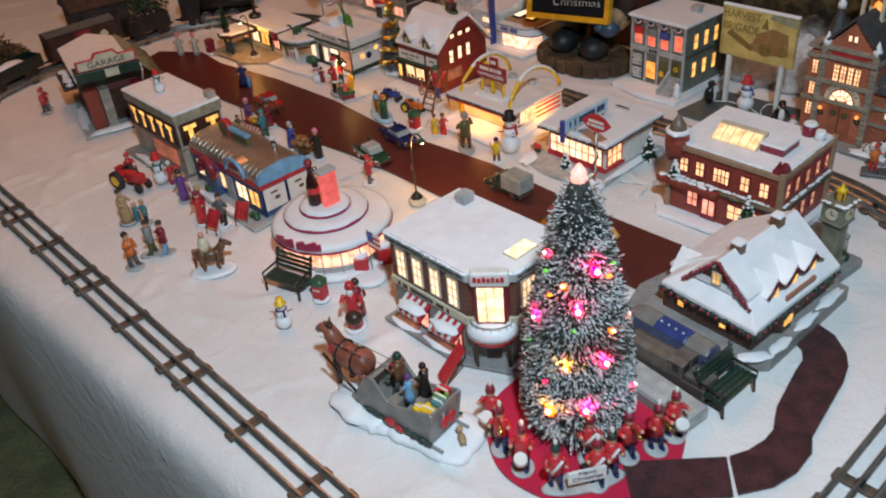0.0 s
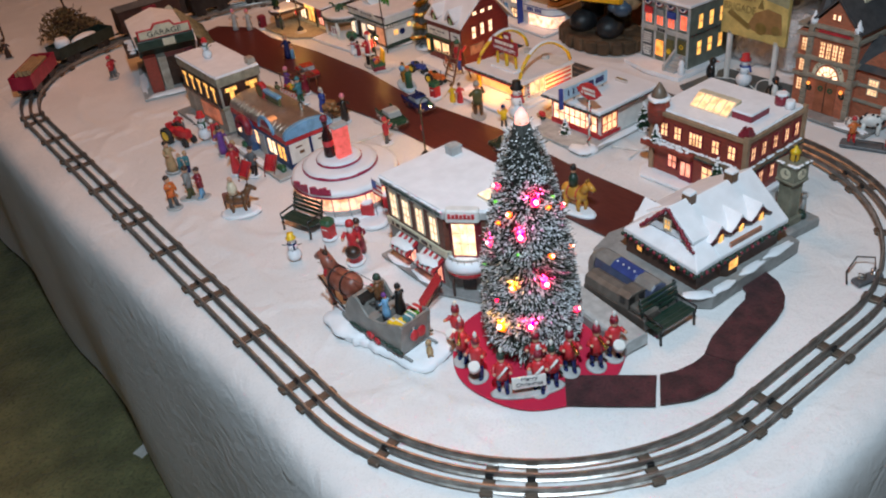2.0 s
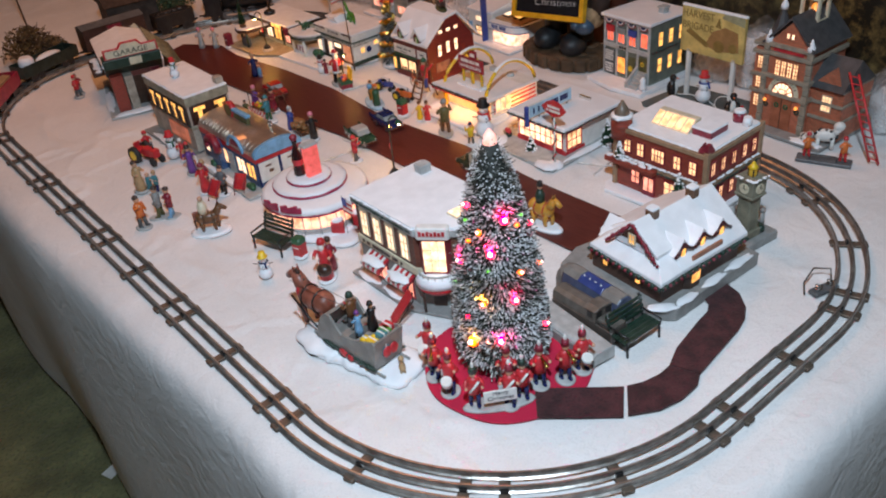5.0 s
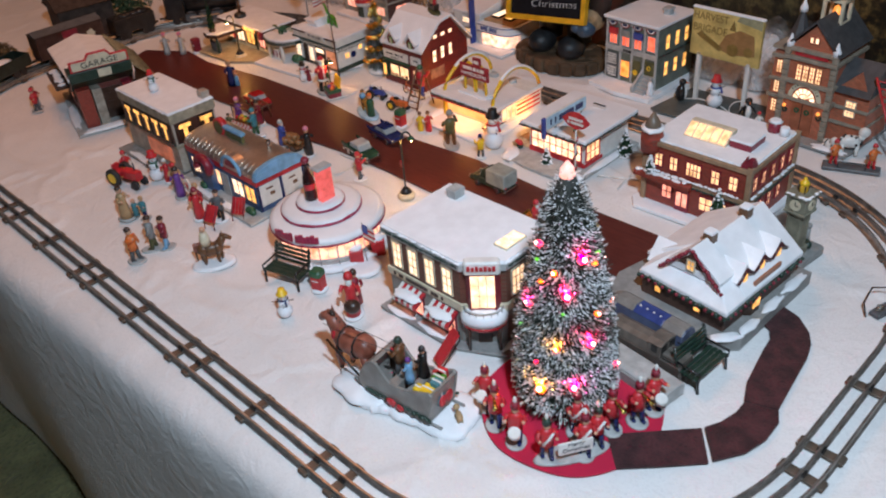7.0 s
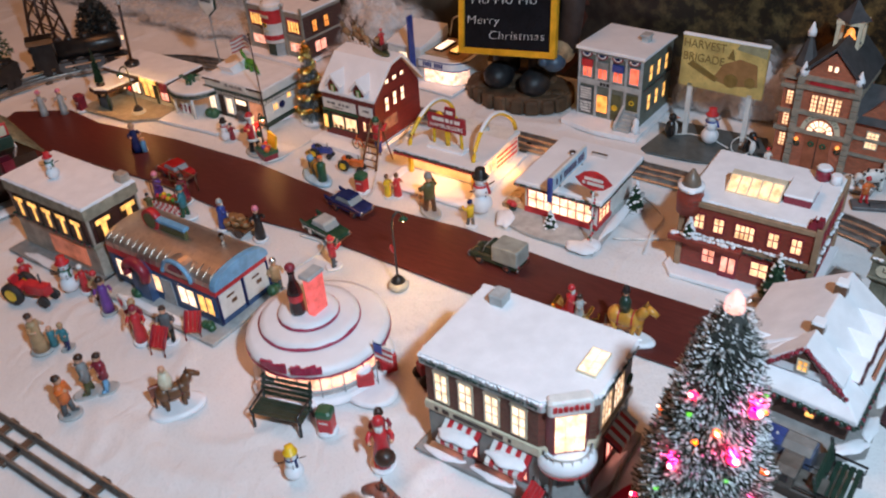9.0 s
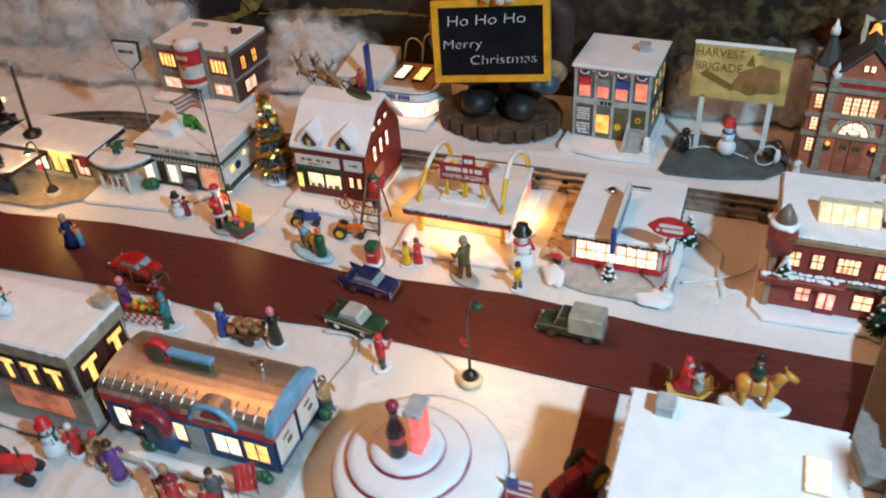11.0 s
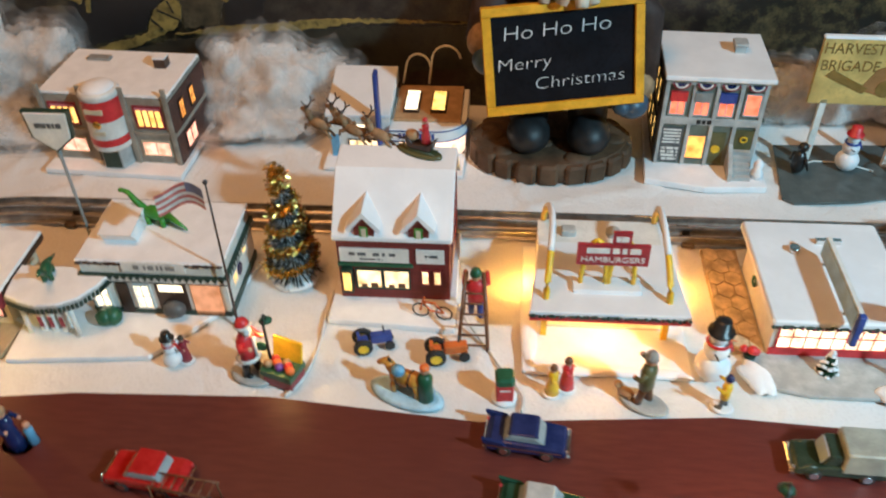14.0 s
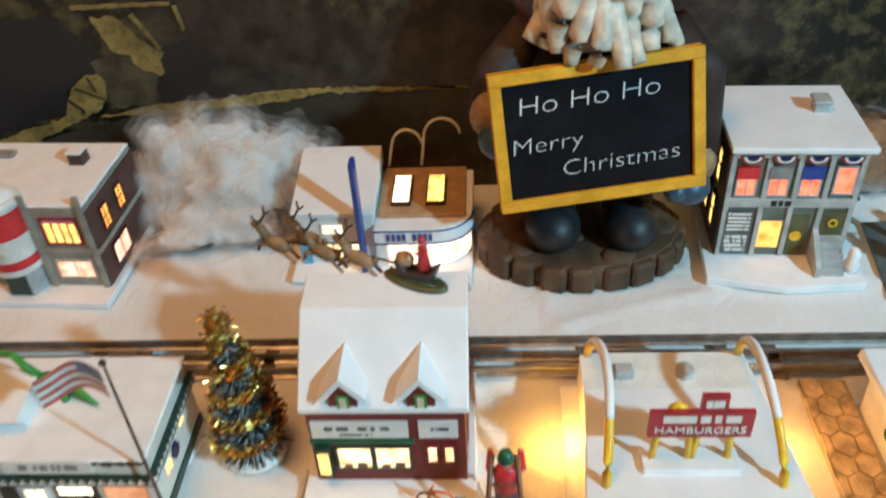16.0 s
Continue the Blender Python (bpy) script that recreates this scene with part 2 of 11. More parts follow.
def mural_material():
    m, nt, p = nodes_of("printed_forest_mural")
    tc, mp = nt.nodes.new("ShaderNodeTexCoord"), nt.nodes.new("ShaderNodeMapping")
    nt.links.new(tc.outputs["Object"], mp.inputs[0])
    n1 = nt.nodes.new("ShaderNodeTexNoise")
    n1.inputs["Scale"].default_value, n1.inputs["Detail"].default_value = 4.5, 8
    n2 = nt.nodes.new("ShaderNodeTexNoise")
    n2.inputs["Scale"].default_value, n2.inputs["Detail"].default_value, n2.inputs["Roughness"].default_value = 42, 8, 0.75
    n3 = nt.nodes.new("ShaderNodeTexNoise")
    n3.inputs["Scale"].default_value = 3.2
    for n in (n1, n2, n3):
        nt.links.new(mp.outputs[0], n.inputs["Vector"])
    sep = nt.nodes.new("ShaderNodeSeparateXYZ")
    nt.links.new(tc.outputs["Object"], sep.inputs[0])
    leaf = mix_rgb(nt, (0.010, 0.009, 0.006), (0.20, 0.155, 0.065), n2.outputs["Fac"], 0.47, 0.78)
    autumn = mix_rgb(nt, (0.02, 0.010, 0.004), (0.38, 0.19, 0.05), n2.outputs["Fac"], 0.45, 0.72)
    dark = mix_rgb(nt, (0.016, 0.011, 0.0095), (0.062, 0.048, 0.036), n2.outputs["Fac"], 0.4, 0.7)
    c1 = mix_rgb(nt, dark, leaf, n1.outputs["Fac"], 0.45, 0.58)
    red = mix_rgb(nt, c1, (0.055, 0.012, 0.006), n3.outputs["Fac"], 0.5, 0.68)
    edge = nt.nodes.new("ShaderNodeMath")
    edge.operation = "MULTIPLY_ADD"
    edge.inputs[1].default_value = -1.0
    nt.links.new(sep.outputs[1], edge.inputs[0]), nt.links.new(n3.outputs["Fac"], edge.inputs[2])
    c2 = mix_rgb(nt, red, leaf, edge.outputs[0], -0.05, 0.15)
    c3 = mix_rgb(nt, c2, autumn, edge.outputs[0], 0.33, 0.5)
    nt.links.new(c3, p.inputs["Base Color"])
    p.inputs["Roughness"].default_value = 0.45
    return m


MURAL = mural_material()
MURAL_GOLD = felt("printed_straw_gold", (0.38, 0.27, 0.07), scale=160, patch=30, deep=0.0001, rough=0.5, var=0.62)
MURAL_EARTH = felt("printed_dark_earth", (0.040, 0.033, 0.018), scale=120, patch=20, deep=0.0001, rough=0.5, var=0.5)
HIDE = paint("painted_reindeer_brown", (0.30, 0.18, 0.09), rough=0.6, var=0.4, scale=120)
MURAL_TAN = felt("printed_dim_tan", (0.11, 0.085, 0.045), scale=140, patch=40, deep=0.0001, rough=0.5, var=0.7)
MURAL_BLACK = felt("printed_shadow_black", (0.010, 0.010, 0.012), scale=120, patch=20, deep=0.0001, rough=0.5, var=0.3)


# ---------------------------------------------------------------- mesh tools
class G:
    """Gathers vertices and faces for one mesh; .M moves what is added, .k is the material slot."""

    def __init__(self):
        self.v, self.f, self.mi, self.sm, self.k, self.M = [], [], [], [], 0, Matrix()

    def add(self, verts, faces, smooth=False):
        n = len(self.v)
        self.v += [tuple(self.M @ Vector(p)) for p in verts]
        self.f += [tuple(n + i for i in f) for f in faces]
        self.mi += [self.k] * len(faces)
        self.sm += [smooth] * len(faces)
        return self

    def use(self, k):
        self.k = k
        return self

    def at(self, m=None):
        self.M = m or Matrix()
        return self

    def box(self, x0, x1, y0, y1, z0, z1, c=0.0):
        """A box; c chamfers its upper edges and upright corners."""
        if c <= 0:
            v = [(x, y, z) for z in (z0, z1) for x, y in ((x0, y0), (x1, y0), (x1, y1), (x0, y1))]
            return self.add(v, [(3, 2, 1, 0), (4, 5, 6, 7), (0, 1, 5, 4), (1, 2, 6, 5), (2, 3, 7, 6), (3, 0, 4, 7)])
        ring = lambda i: [(x0 + c + i, y0 + i), (x1 - c - i, y0 + i), (x1 - i, y0 + c + i), (x1 - i, y1 - c - i), (x1 - c - i, y1 - i), (x0 + c + i, y1 - i), (x0 + i, y1 - c - i), (x0 + i, y0 + c + i)]  # noqa: E731
        v = [(x, y, z0) for x, y in ring(0)] + [(x, y, z1 - c) for x, y in ring(0)] + [(x, y, z1) for x, y in ring(c * 0.8)]
        f = [tuple(range(7, -1, -1)), tuple(range(16, 24))]
        f += [(a + i, a + (i + 1) % 8, a + 8 + (i + 1) % 8, a + 8 + i) for a in (0, 8) for i in range(8)]
        return self.add(v, f)

    def prism(self, poly, z0, z1, axis="z"):
        """A polygon drawn out along an axis; for x it holds (y, z), for y (x, z)."""
        put = {"z": lambda a, b, h: (a, b, h), "x": lambda a, b, h: (h, a, b), "y": lambda a, b, h: (a, h, b)}[axis]
        area = sum(p[0] * q[1] - q[0] * p[1] for p, q in zip(poly, poly[1:] + poly[:1]))
        if (area < 0) != (axis == "y"):
            poly = poly[::-1]
        n = len(poly)
        v = [put(a, b, h) for h in (z0, z1) for a, b in poly]
        return self.add(v, [tuple(range(n - 1, -1, -1)), tuple(range(n, 2 * n))] + [(i, (i + 1) % n, n + (i + 1) % n, n + i) for i in range(n)])

    def lathe(self, cx, cy, prof, n=20, smooth=True, sx=1.0, sy=1.0, cap=True):
        """Rings of (radius, height) round an upright axis."""
        v = [(cx + sx * r * math.cos(2 * math.pi * i / n), cy + sy * r * math.sin(2 * math.pi * i / n), z) for r, z in prof for i in range(n)]
        f = [(a * n + i, a * n + (i + 1) % n, (a + 1) * n + (i + 1) % n, (a + 1) * n + i) for a in range(len(prof) - 1) for i in range(n)]
        self.add(v, f, smooth)
        if cap:
            k = len(self.v) - len(v)
            top = (len(prof) - 1) * n
            self.f += [tuple(k + i for i in range(n - 1, -1, -1)), tuple(k + top + i for i in range(n))]
            self.mi += [self.k] * 2
            self.sm += [False] * 2
        return self

    def cyl(self, cx, cy, z0, z1, r, r1=None, n=16):
        return self.lathe(cx, cy, [(r, z0), (r if r1 is None else r1, z1)], n)

    def ball(self, c, r, n=10, m=7):
        rx, ry, rz = (r, r, r) if not isinstance(r, tuple) else r
        v, f = [], []
        for j in range(m + 1):
            t = math.pi * j / m
            for i in range(n):
                a = 2 * math.pi * i / n
                s = max(math.sin(t), 0.02)
                v.append((c[0] + rx * s * math.cos(a), c[1] + ry * s * math.sin(a), c[2] - rz * math.cos(t)))
        f = [(j * n + i, j * n + (i + 1) % n, (j + 1) * n + (i + 1) % n, (j + 1) * n + i) for j in range(m) for i in range(n)]
        return self.add(v, f, True)

    def tube(self, pts, r, n=6, taper=1.0):
        """A round bar along points."""
        pts = [Vector(p) for p in pts]
        v, f = [], []
        for k, p in enumerate(pts):
            d = (pts[min(k + 1, len(pts) - 1)] - pts[max(k - 1, 0)]).normalized()
            a = d.orthogonal().normalized() if abs(d.z) > 0.9 else d.cross(Vector((0, 0, 1))).normalized()
            b = d.cross(a)
            q = r * (1 + (taper - 1) * k / max(1, len(pts) - 1))
            v += [p + q * (math.cos(2 * math.pi * i / n) * a + math.sin(2 * math.pi * i / n) * b) for i in range(n)]
        f = [(k * n + i, k * n + (i + 1) % n, (k + 1) * n + (i + 1) % n, (k + 1) * n + i) for k in range(len(pts) - 1) for i in range(n)]
        f += [tuple(range(n - 1, -1, -1)), tuple(range((len(pts) - 1) * n, len(pts) * n))]
        return self.add(v, f, True)

    def fb(self, face, d, u0, u1, z0, z1, th, c=0.0):
        """A slab standing proud by th on an upright face at distance d from the middle."""
        s = -1 if face[0] == "-" else 1
        lo, hi = sorted((s * d, s * (d + th)))
        return self.box(lo, hi, u0, u1, z0, z1, c) if face[1] == "x" else self.box(u0, u1, lo, hi, z0, z1, c)

    def lumps(self, p, q, r, step=None, seed=1, flat=0.6):
        """An uneven row of soft lumps from p to q: piled snow, a garland."""
        rnd, p, q = random.Random(seed), Vector(p), Vector(q)
        n = max(2, int((q - p).length / (step or r * 1.3)))
        for i in range(n + 1):
            s = r * rnd.uniform(0.7, 1.25)
            c = p.lerp(q, i / n) + Vector((rnd.uniform(-r, r), rnd.uniform(-r, r), rnd.uniform(-r, r) * flat)) * 0.3
            self.ball(c, (s, s, s * flat), 7, 5)
        return self


def drift(p, q, r, seed=1):
    """One soft elongated heap of snow from p to q."""
    p, q = Vector(p), Vector(q)
    d, mid = (q - p), (p + q) / 2
    half, a = d.length / 2 + r, math.atan2(d.y, d.x)
    g, n, m = G(), 28, 7
    v = []
    for j in range(m + 1):
        t = 0.5 * math.pi * j / m
        for i in range(n):
            b = 2 * math.pi * i / n
            w = 1 + 0.22 * noise.noise(Vector((math.cos(b) * half * 60, math.sin(b) * 2, seed * 7.3))) + 0.10 * math.sin(5 * b + seed)
            x, y = half * w * math.cos(b) * max(math.cos(t), 0.02), r * 1.35 * w * math.sin(b) * max(math.cos(t), 0.02)
            v.append((mid.x + x * math.cos(a) - y * math.sin(a), mid.y + x * math.sin(a) + y * math.cos(a), mid.z + r * 0.62 * math.sin(t) * (1 + 0.25 * noise.noise(Vector((x * 90, y * 90, seed))))))
    return g.add(v, [(j * n + i, j * n + (i + 1) % n, (j + 1) * n + (i + 1) % n, (j + 1) * n + i) for j in range(m) for i in range(n)] + [tuple(m * n + i for i in range(n))], True)


SPLIT = {"pilaster", "finial", "post", "strut", "shutter", "mullion", "rib", "dormer_snow", "display", "sign_board", "pane", "green_trim", "cornice", "skirt_board", "print", "bunting", "shaft", "hand_rail", "column", "baluster", "end_gable_snow", "shade", "window_bar", "show_window", "window_band", "vent", "sign_arch", "cupola", "coupler", "rock_shadow", "wheel_spoke", "wagon_shaft", "cupola_post", "fan_pane"}


def islands(g):
    """The separate pieces of a gathered mesh, each as its own."""
    boss = list(range(len(g.v)))

    def find(i):
        while boss[i] != i:
            boss[i] = boss[boss[i]]
            i = boss[i]
        return i
    for f in g.f:
        for i in f[1:]:
            boss[find(i)] = find(f[0])
    out = {}
    for k, f in enumerate(g.f):
        out.setdefault(find(f[0]), []).append(k)
    pieces = []
    for faces in out.values():
        h, at = G(), {}
        for k in faces:
            for i in g.f[k]:
                if i not in at:
                    at[i] = len(h.v)
                    h.v.append(g.v[i])
            h.f.append(tuple(at[i] for i in g.f[k]))
            h.mi.append(g.mi[k]), h.sm.append(g.sm[k])
        pieces.append(h)
    return pieces


def part(name, g, material, parent=None, label="", bevel=0.0):
    if name in SPLIT and parent is not None:
        pieces = islands(g)
        if len(pieces) > 1:
            return [part(name, h, material, parent, label, bevel) for h in pieces][0]
    me = bpy.data.meshes.new(name)
    me.from_pydata(g.v, [], g.f)
    for m in material if isinstance(material, (list, tuple)) else [material]:
        me.materials.append(m)
    me.polygons.foreach_set("material_index", g.mi)
    me.polygons.foreach_set("use_smooth", g.sm)
    me.update()
    ob = new(name, me)
    ob.parent = parent
    if bevel:
        mod = ob.modifiers.new("worn_edges", "BEVEL")
        mod.width, mod.segments, mod.limit_method, mod.angle_limit = bevel, 2, "ANGLE", radians(40)
    return tagged(ob, label)


def thing(name, x, y, label, category, rot=0.0, z=0.0, group="", kind=""):
    ob = new(name)
    ob.empty_display_size = 0.01
    ob.matrix_world = pose(x, y, z, 0, 0, rot)
    return tagged(ob, label, category, group, kind)


def solid(name, g, mats, x, y, label, category, rot=0.0, z=0.0, group="", kind="", bevel=0.0):
    """A thing of one mesh."""
    ob = part(name, g, mats, None, "", bevel)
    ob.matrix_world = pose(x, y, z, 0, 0, rot)
    return tagged(ob, label, category, group, kind)


def text_part(name, body, size, material, parent, m, extrude=0.0004, slant=0.0, wide=1.0, thin=0.0):
    """Raised lettering; m carries the letters' plane (x along the line, y up, z out)."""
    cu = bpy.data.curves.new(name, "FONT")
    cu.body, cu.size, cu.extrude, cu.align_x, cu.align_y, cu.shear, cu.offset = body, size, extrude, "CENTER", "CENTER", slant, -thin
    tmp = bpy.data.objects.new(name, cu)
    me = bpy.data.meshes.new_from_object(tmp)
    bpy.data.objects.remove(tmp)
    me.transform(Matrix.Diagonal((wide, 1, 1, 1)))
    me.materials.clear()
    me.materials.append(material)
    ob = new(name, me)
    ob.parent = parent
    ob.matrix_local = m
    return ob


def face_m(face, d, u, z, out=0.0):
    """The plane of an upright face, for lettering that reads from outside."""
    turn = {"-x": -90, "-y": 0, "+x": 90, "+y": 180}[face]
    x, y = {"-x": (-d - out, u), "+x": (d + out, u), "-y": (u, -d - out), "+y": (u, d + out)}[face]
    return pose(x, y, z, 90, 0, turn)


def window(parent, face, d, u, z, w, h, pane, frame_mat=None, nx=2, nz=2, proud=0.0016, name="window", bar=0.0009):
    """window > frame, glazing bars, pane behind."""
    e, s = bar * 1.5, -1 if face[0] == "-" else 1
    put = (lambda a, q, v: (s * (d + q), a, v)) if face[1] == "x" else (lambda a, q, v: (a, s * (d + q), v))
    rects = ((w / 2 + e, h / 2 + e), (w / 2, h / 2))
    v = [put(u + i * a, q, z + j * c) for q in (0.0, proud) for a, c in rects for i, j in ((-1, -1), (1, -1), (1, 1), (-1, 1))]
    f = []
    for k in range(4):
        n = (k + 1) % 4
        f += [(8 + k, 8 + n, 12 + n, 12 + k), (k, n, 8 + n, 8 + k), (4 + n, 4 + k, 12 + k, 12 + n)]
    if (face in ("-x", "+y")):
        f = [q[::-1] for q in f]
    frame_ob = part(name, G().add(v, f), frame_mat or WHITE, parent)
    for i in range(1, nx):
        a = u - w / 2 + w * i / nx
        part("glazing_bar", G().fb(face, d, a - bar / 2, a + bar / 2, z - h / 2, z + h / 2, proud * 0.8), frame_mat or WHITE, frame_ob)
    for i in range(1, nz):
        a = z - h / 2 + h * i / nz
        part("glazing_bar", G().fb(face, d, u - w / 2, u + w / 2, a - bar / 2, a + bar / 2, proud * 0.7), frame_mat or WHITE, frame_ob)
    part("pane", G().fb(face, d, u - w / 2, u + w / 2, z - h / 2, z + h / 2, proud * 0.35), pane, frame_ob)
    return frame_ob


def bars(g, face, d, u0, u1, z, h, th, n, seed=0):
    """A line of unreadable lettering as plain bars."""
    rnd = random.Random(seed)
    cuts = sorted([u0, u1] + [rnd.uniform(u0, u1) for _ in range(n - 1)])
    gap = abs(u1 - u0) * 0.025
    for a, b in zip(cuts, cuts[1:]):
        if b - a > 3 * gap:
            g.fb(face, d, a + gap, b - gap, z - h / 2, z + h / 2, th)
    return g


# ---------------------------------------------------------------- the room
FLOOR_Z, CEIL_Z = -0.60, 1.70
XW, XE, YS, YN = -2.6, 0.955, -3.0, 3.2
floor = part("floor", G().box(XW, XE, YS, YN, FLOOR_Z - 0.1, FLOOR_Z), CARPET)
tagged(floor, "moss green short pile carpet on the floor", "floor", kind="structure")
ceiling = part("ceiling", G().box(XW - 0.1, XE + 0.1, YS - 0.1, YN + 0.1, CEIL_Z, CEIL_Z + 0.1), WALL_PAINT)
tagged(ceiling, "plain cream painted ceiling of the room", "ceiling", kind="structure")
for wall_name, wall_box in (("wall_north", (XW, XE, YN, YN + 0.1)), ("wall_south", (XW, XE, YS - 0.1, YS)), ("wall_west", (XW - 0.1, XW, YS - 0.1, YN + 0.1)), ("wall_east", (XE, XE + 0.1, YS - 0.1, YN + 0.1))):
    w = part(wall_name, G().box(*wall_box, FLOOR_Z, CEIL_Z), WALL_PAINT)
    tagged(w, "plain cream painted wall of the room", "wall", kind="structure")
# out-of-view fixtures added round the two sources; shades and cords are assumed
for lamp_name, (lx, ly, lz), lr, glow in (("assumed_lamp", COOL_EYE, 0.05, "daylight white"), ("assumed_lamp", WARM_EYE, 0.42, "warm white")):
    lamp = thing(lamp_name, lx, ly, f"round {glow} pendant lamp with a metal shade", "lamp", z=lz)
    part("shade", G().lathe(0, 0, [(lr + 0.02, 0.10), (lr + 0.02, 0.12), (lr * 0.5, 0.15), (0.02, 0.16)], 32, cap=False), CHROME, lamp)
    part("cord", G().cyl(0, 0, 0.155, CEIL_Z - lz, 0.004, n=8), BLACK, lamp)

# the printed mural on the wall behind the village
mural = solid("mural", G().box(-0.003, 0.001, -1.4, 2.9, -0.60, 1.2), MURAL, 0.951, 0, "dark printed mural of an autumn forest and a farm wagon", "mural", kind="structure")
rnd = random.Random(5)


def ragged(outline, amount, seed):
    """An outline with its sides broken up like brushed paint."""
    out, rnd_ = [], random.Random(seed)
    for (ay_, az_), (by_, bz_) in zip(outline, outline[1:] + outline[:1]):
        n = max(2, int(math.hypot(by_ - ay_, bz_ - az_) / 0.004))
        for q in range(n):
            wob = 0.0 if q == 0 else amount
            out.append((ay_ + (by_ - ay_) * q / n + rnd_.uniform(-wob, wob), az_ + (bz_ - az_) * q / n + rnd_.uniform(-wob, wob)))
    return out


def brushed(name, strokes, depth, material, label="", seed=1, amount=0.0016):
    g = G()
    for q, outline in enumerate(strokes):
        g.prism(ragged(outline, amount, seed + q), -depth - 0.0001 * q, -0.0031, "x")
    return part(name, g, material, mural, label)


def stroke(points, wide):
    """A brushed line as an outline."""
    left, right = [], []
    for q, (py, pz) in enumerate(points):
        a, b = points[max(0, q - 1)], points[min(len(points) - 1, q + 1)]
        d = Vector((b[0] - a[0], b[1] - a[1])).normalized() * wide * (1 - 0.35 * q / len(points))
        left.append((py - d.y, pz + d.x)), right.append((py + d.y, pz - d.x))
    return left + right[::-1]


brushed("earth_bank", [[(1.30, -0.02), (1.17, 0.040), (1.07, 0.072), (0.94, 0.084), (0.83, 0.094), (0.66, 0.094), (0.66, 0.05), (0.9, 0.03), (1.3, -0.06)]], 0.0036, MURAL_EARTH, "printed dark brown earth", 3)
brushed("rock_shadow", [[(0.9862, 0.1427), (0.9648, 0.1506), (0.9476, 0.1413), (0.9577, 0.0921), (1.0016, 0.0935), (0.9953, 0.1195)], [(1.148, 0.1711), (1.0741, 0.1733), (1.0599, 0.1579), (1.0338, 0.1313), (1.0416, 0.1221), (1.0618, 0.1217), (1.0832, 0.1061), (1.0922, 0.0839), (1.1608, 0.0626), (1.1951, 0.0576)]], 0.0038, MURAL_BLACK, "printed blue-black shade under the wagon", 5)
brushed("rock", [[(1.0535, 0.132), (1.0315, 0.1391), (1.0151, 0.1359), (0.9973, 0.1195), (1.007, 0.0925), (1.0471, 0.087), (1.0452, 0.1103)]], 0.0041, MURAL_TAN, "printed dim tan rock", 9)
brushed("straw_bank", [[(1.30, 0.012), (1.24, 0.034), (1.1678, 0.056), (1.1291, 0.0688), (1.0925, 0.0799), (1.0573, 0.0873), (1.0821, 0.0749), (1.1323, 0.0527), (1.22, 0.012), (1.30, -0.016)], [(1.0596, 0.080), (0.9998, 0.0906), (0.9429, 0.0949), (0.8766, 0.1016), (0.80, 0.1015), (0.73, 0.0985), (0.80, 0.0975), (0.8572, 0.0970), (0.8935, 0.0901), (0.9552, 0.0853), (1.0129, 0.0803)]], 0.0044, MURAL_GOLD, "printed straw-coloured bank", 12)
brushed("straw_stack", [[(1.0404, 0.1731), (1.0214, 0.1724), (1.0113, 0.1612), (1.0004, 0.1483), (0.9869, 0.1401), (0.9941, 0.1183), (1.0144, 0.1296), (1.0158, 0.1385), (1.0286, 0.1405), (1.0358, 0.1571)]], 0.0047, MURAL_GOLD, "printed straw falling from the wagon", 15, 0.0024)
brushed("wagon_wheel", [[(1.0916, 0.081), (1.0839, 0.0978), (1.0728, 0.1112), (1.0623, 0.1201), (1.0509, 0.1213), (1.0454, 0.113), (1.048, 0.0994), (1.056, 0.0884)]], 0.0047, MURAL_GOLD, "printed ochre wagon wheel", 18)
brushed("wheel_spoke", [stroke(a, 0.0011) for a in ([(1.0737, 0.1085), (1.0493, 0.0967)], [(1.0602, 0.1189), (1.0559, 0.1052)], [(1.0834, 0.0977), (1.0722, 0.0861)])], 0.0051, MURAL_BLACK, "dark printed spokes", 21, 0.0004)
brushed("wagon_shaft", [stroke(a, w) for a, w in (([(1.25, 0.140), (1.1968, 0.1301), (1.176, 0.1256), (1.1571, 0.1153)], 0.0032), ([(1.146, 0.186), (1.1507, 0.1507), (1.1473, 0.1279), (1.1522, 0.1045)], 0.0034), ([(1.0542, 0.181), (0.971, 0.182)], 0.0016), ([(1.006, 0.1738), (0.9887, 0.1427)], 0.0016), ([(0.9677, 0.1801), (0.9646, 0.159)], 0.0014))], 0.0052, MURAL_GOLD, "printed yellow wagon shafts", 24, 0.0005)
g = G()
for k in range(9):
    wy, wz, wr = 0.62 + 0.06 * rnd.uniform(-1, 1), 0.05 + 0.05 * k, 0.045 * rnd.uniform(0.7, 1.2)
    g.prism([(wy + wr * rnd.uniform(0.7, 1.2) * math.cos(a), wz + wr * rnd.uniform(0.8, 1.2) * math.sin(a)) for a in np.linspace(0, 2 * math.pi, 18, endpoint=False)], -0.0036 - 0.0001 * k, -0.0031, "x")
part("dark_trunk", g, paint("printed_red_brown", (0.080, 0.022, 0.013), rough=0.5, var=0.4, scale=25), mural)

# the low table under its white blanket, which hangs to the carpet
TX0, TX1, TY0, TY1, TR = -0.026, 0.949, -0.128, 2.25, 0.10


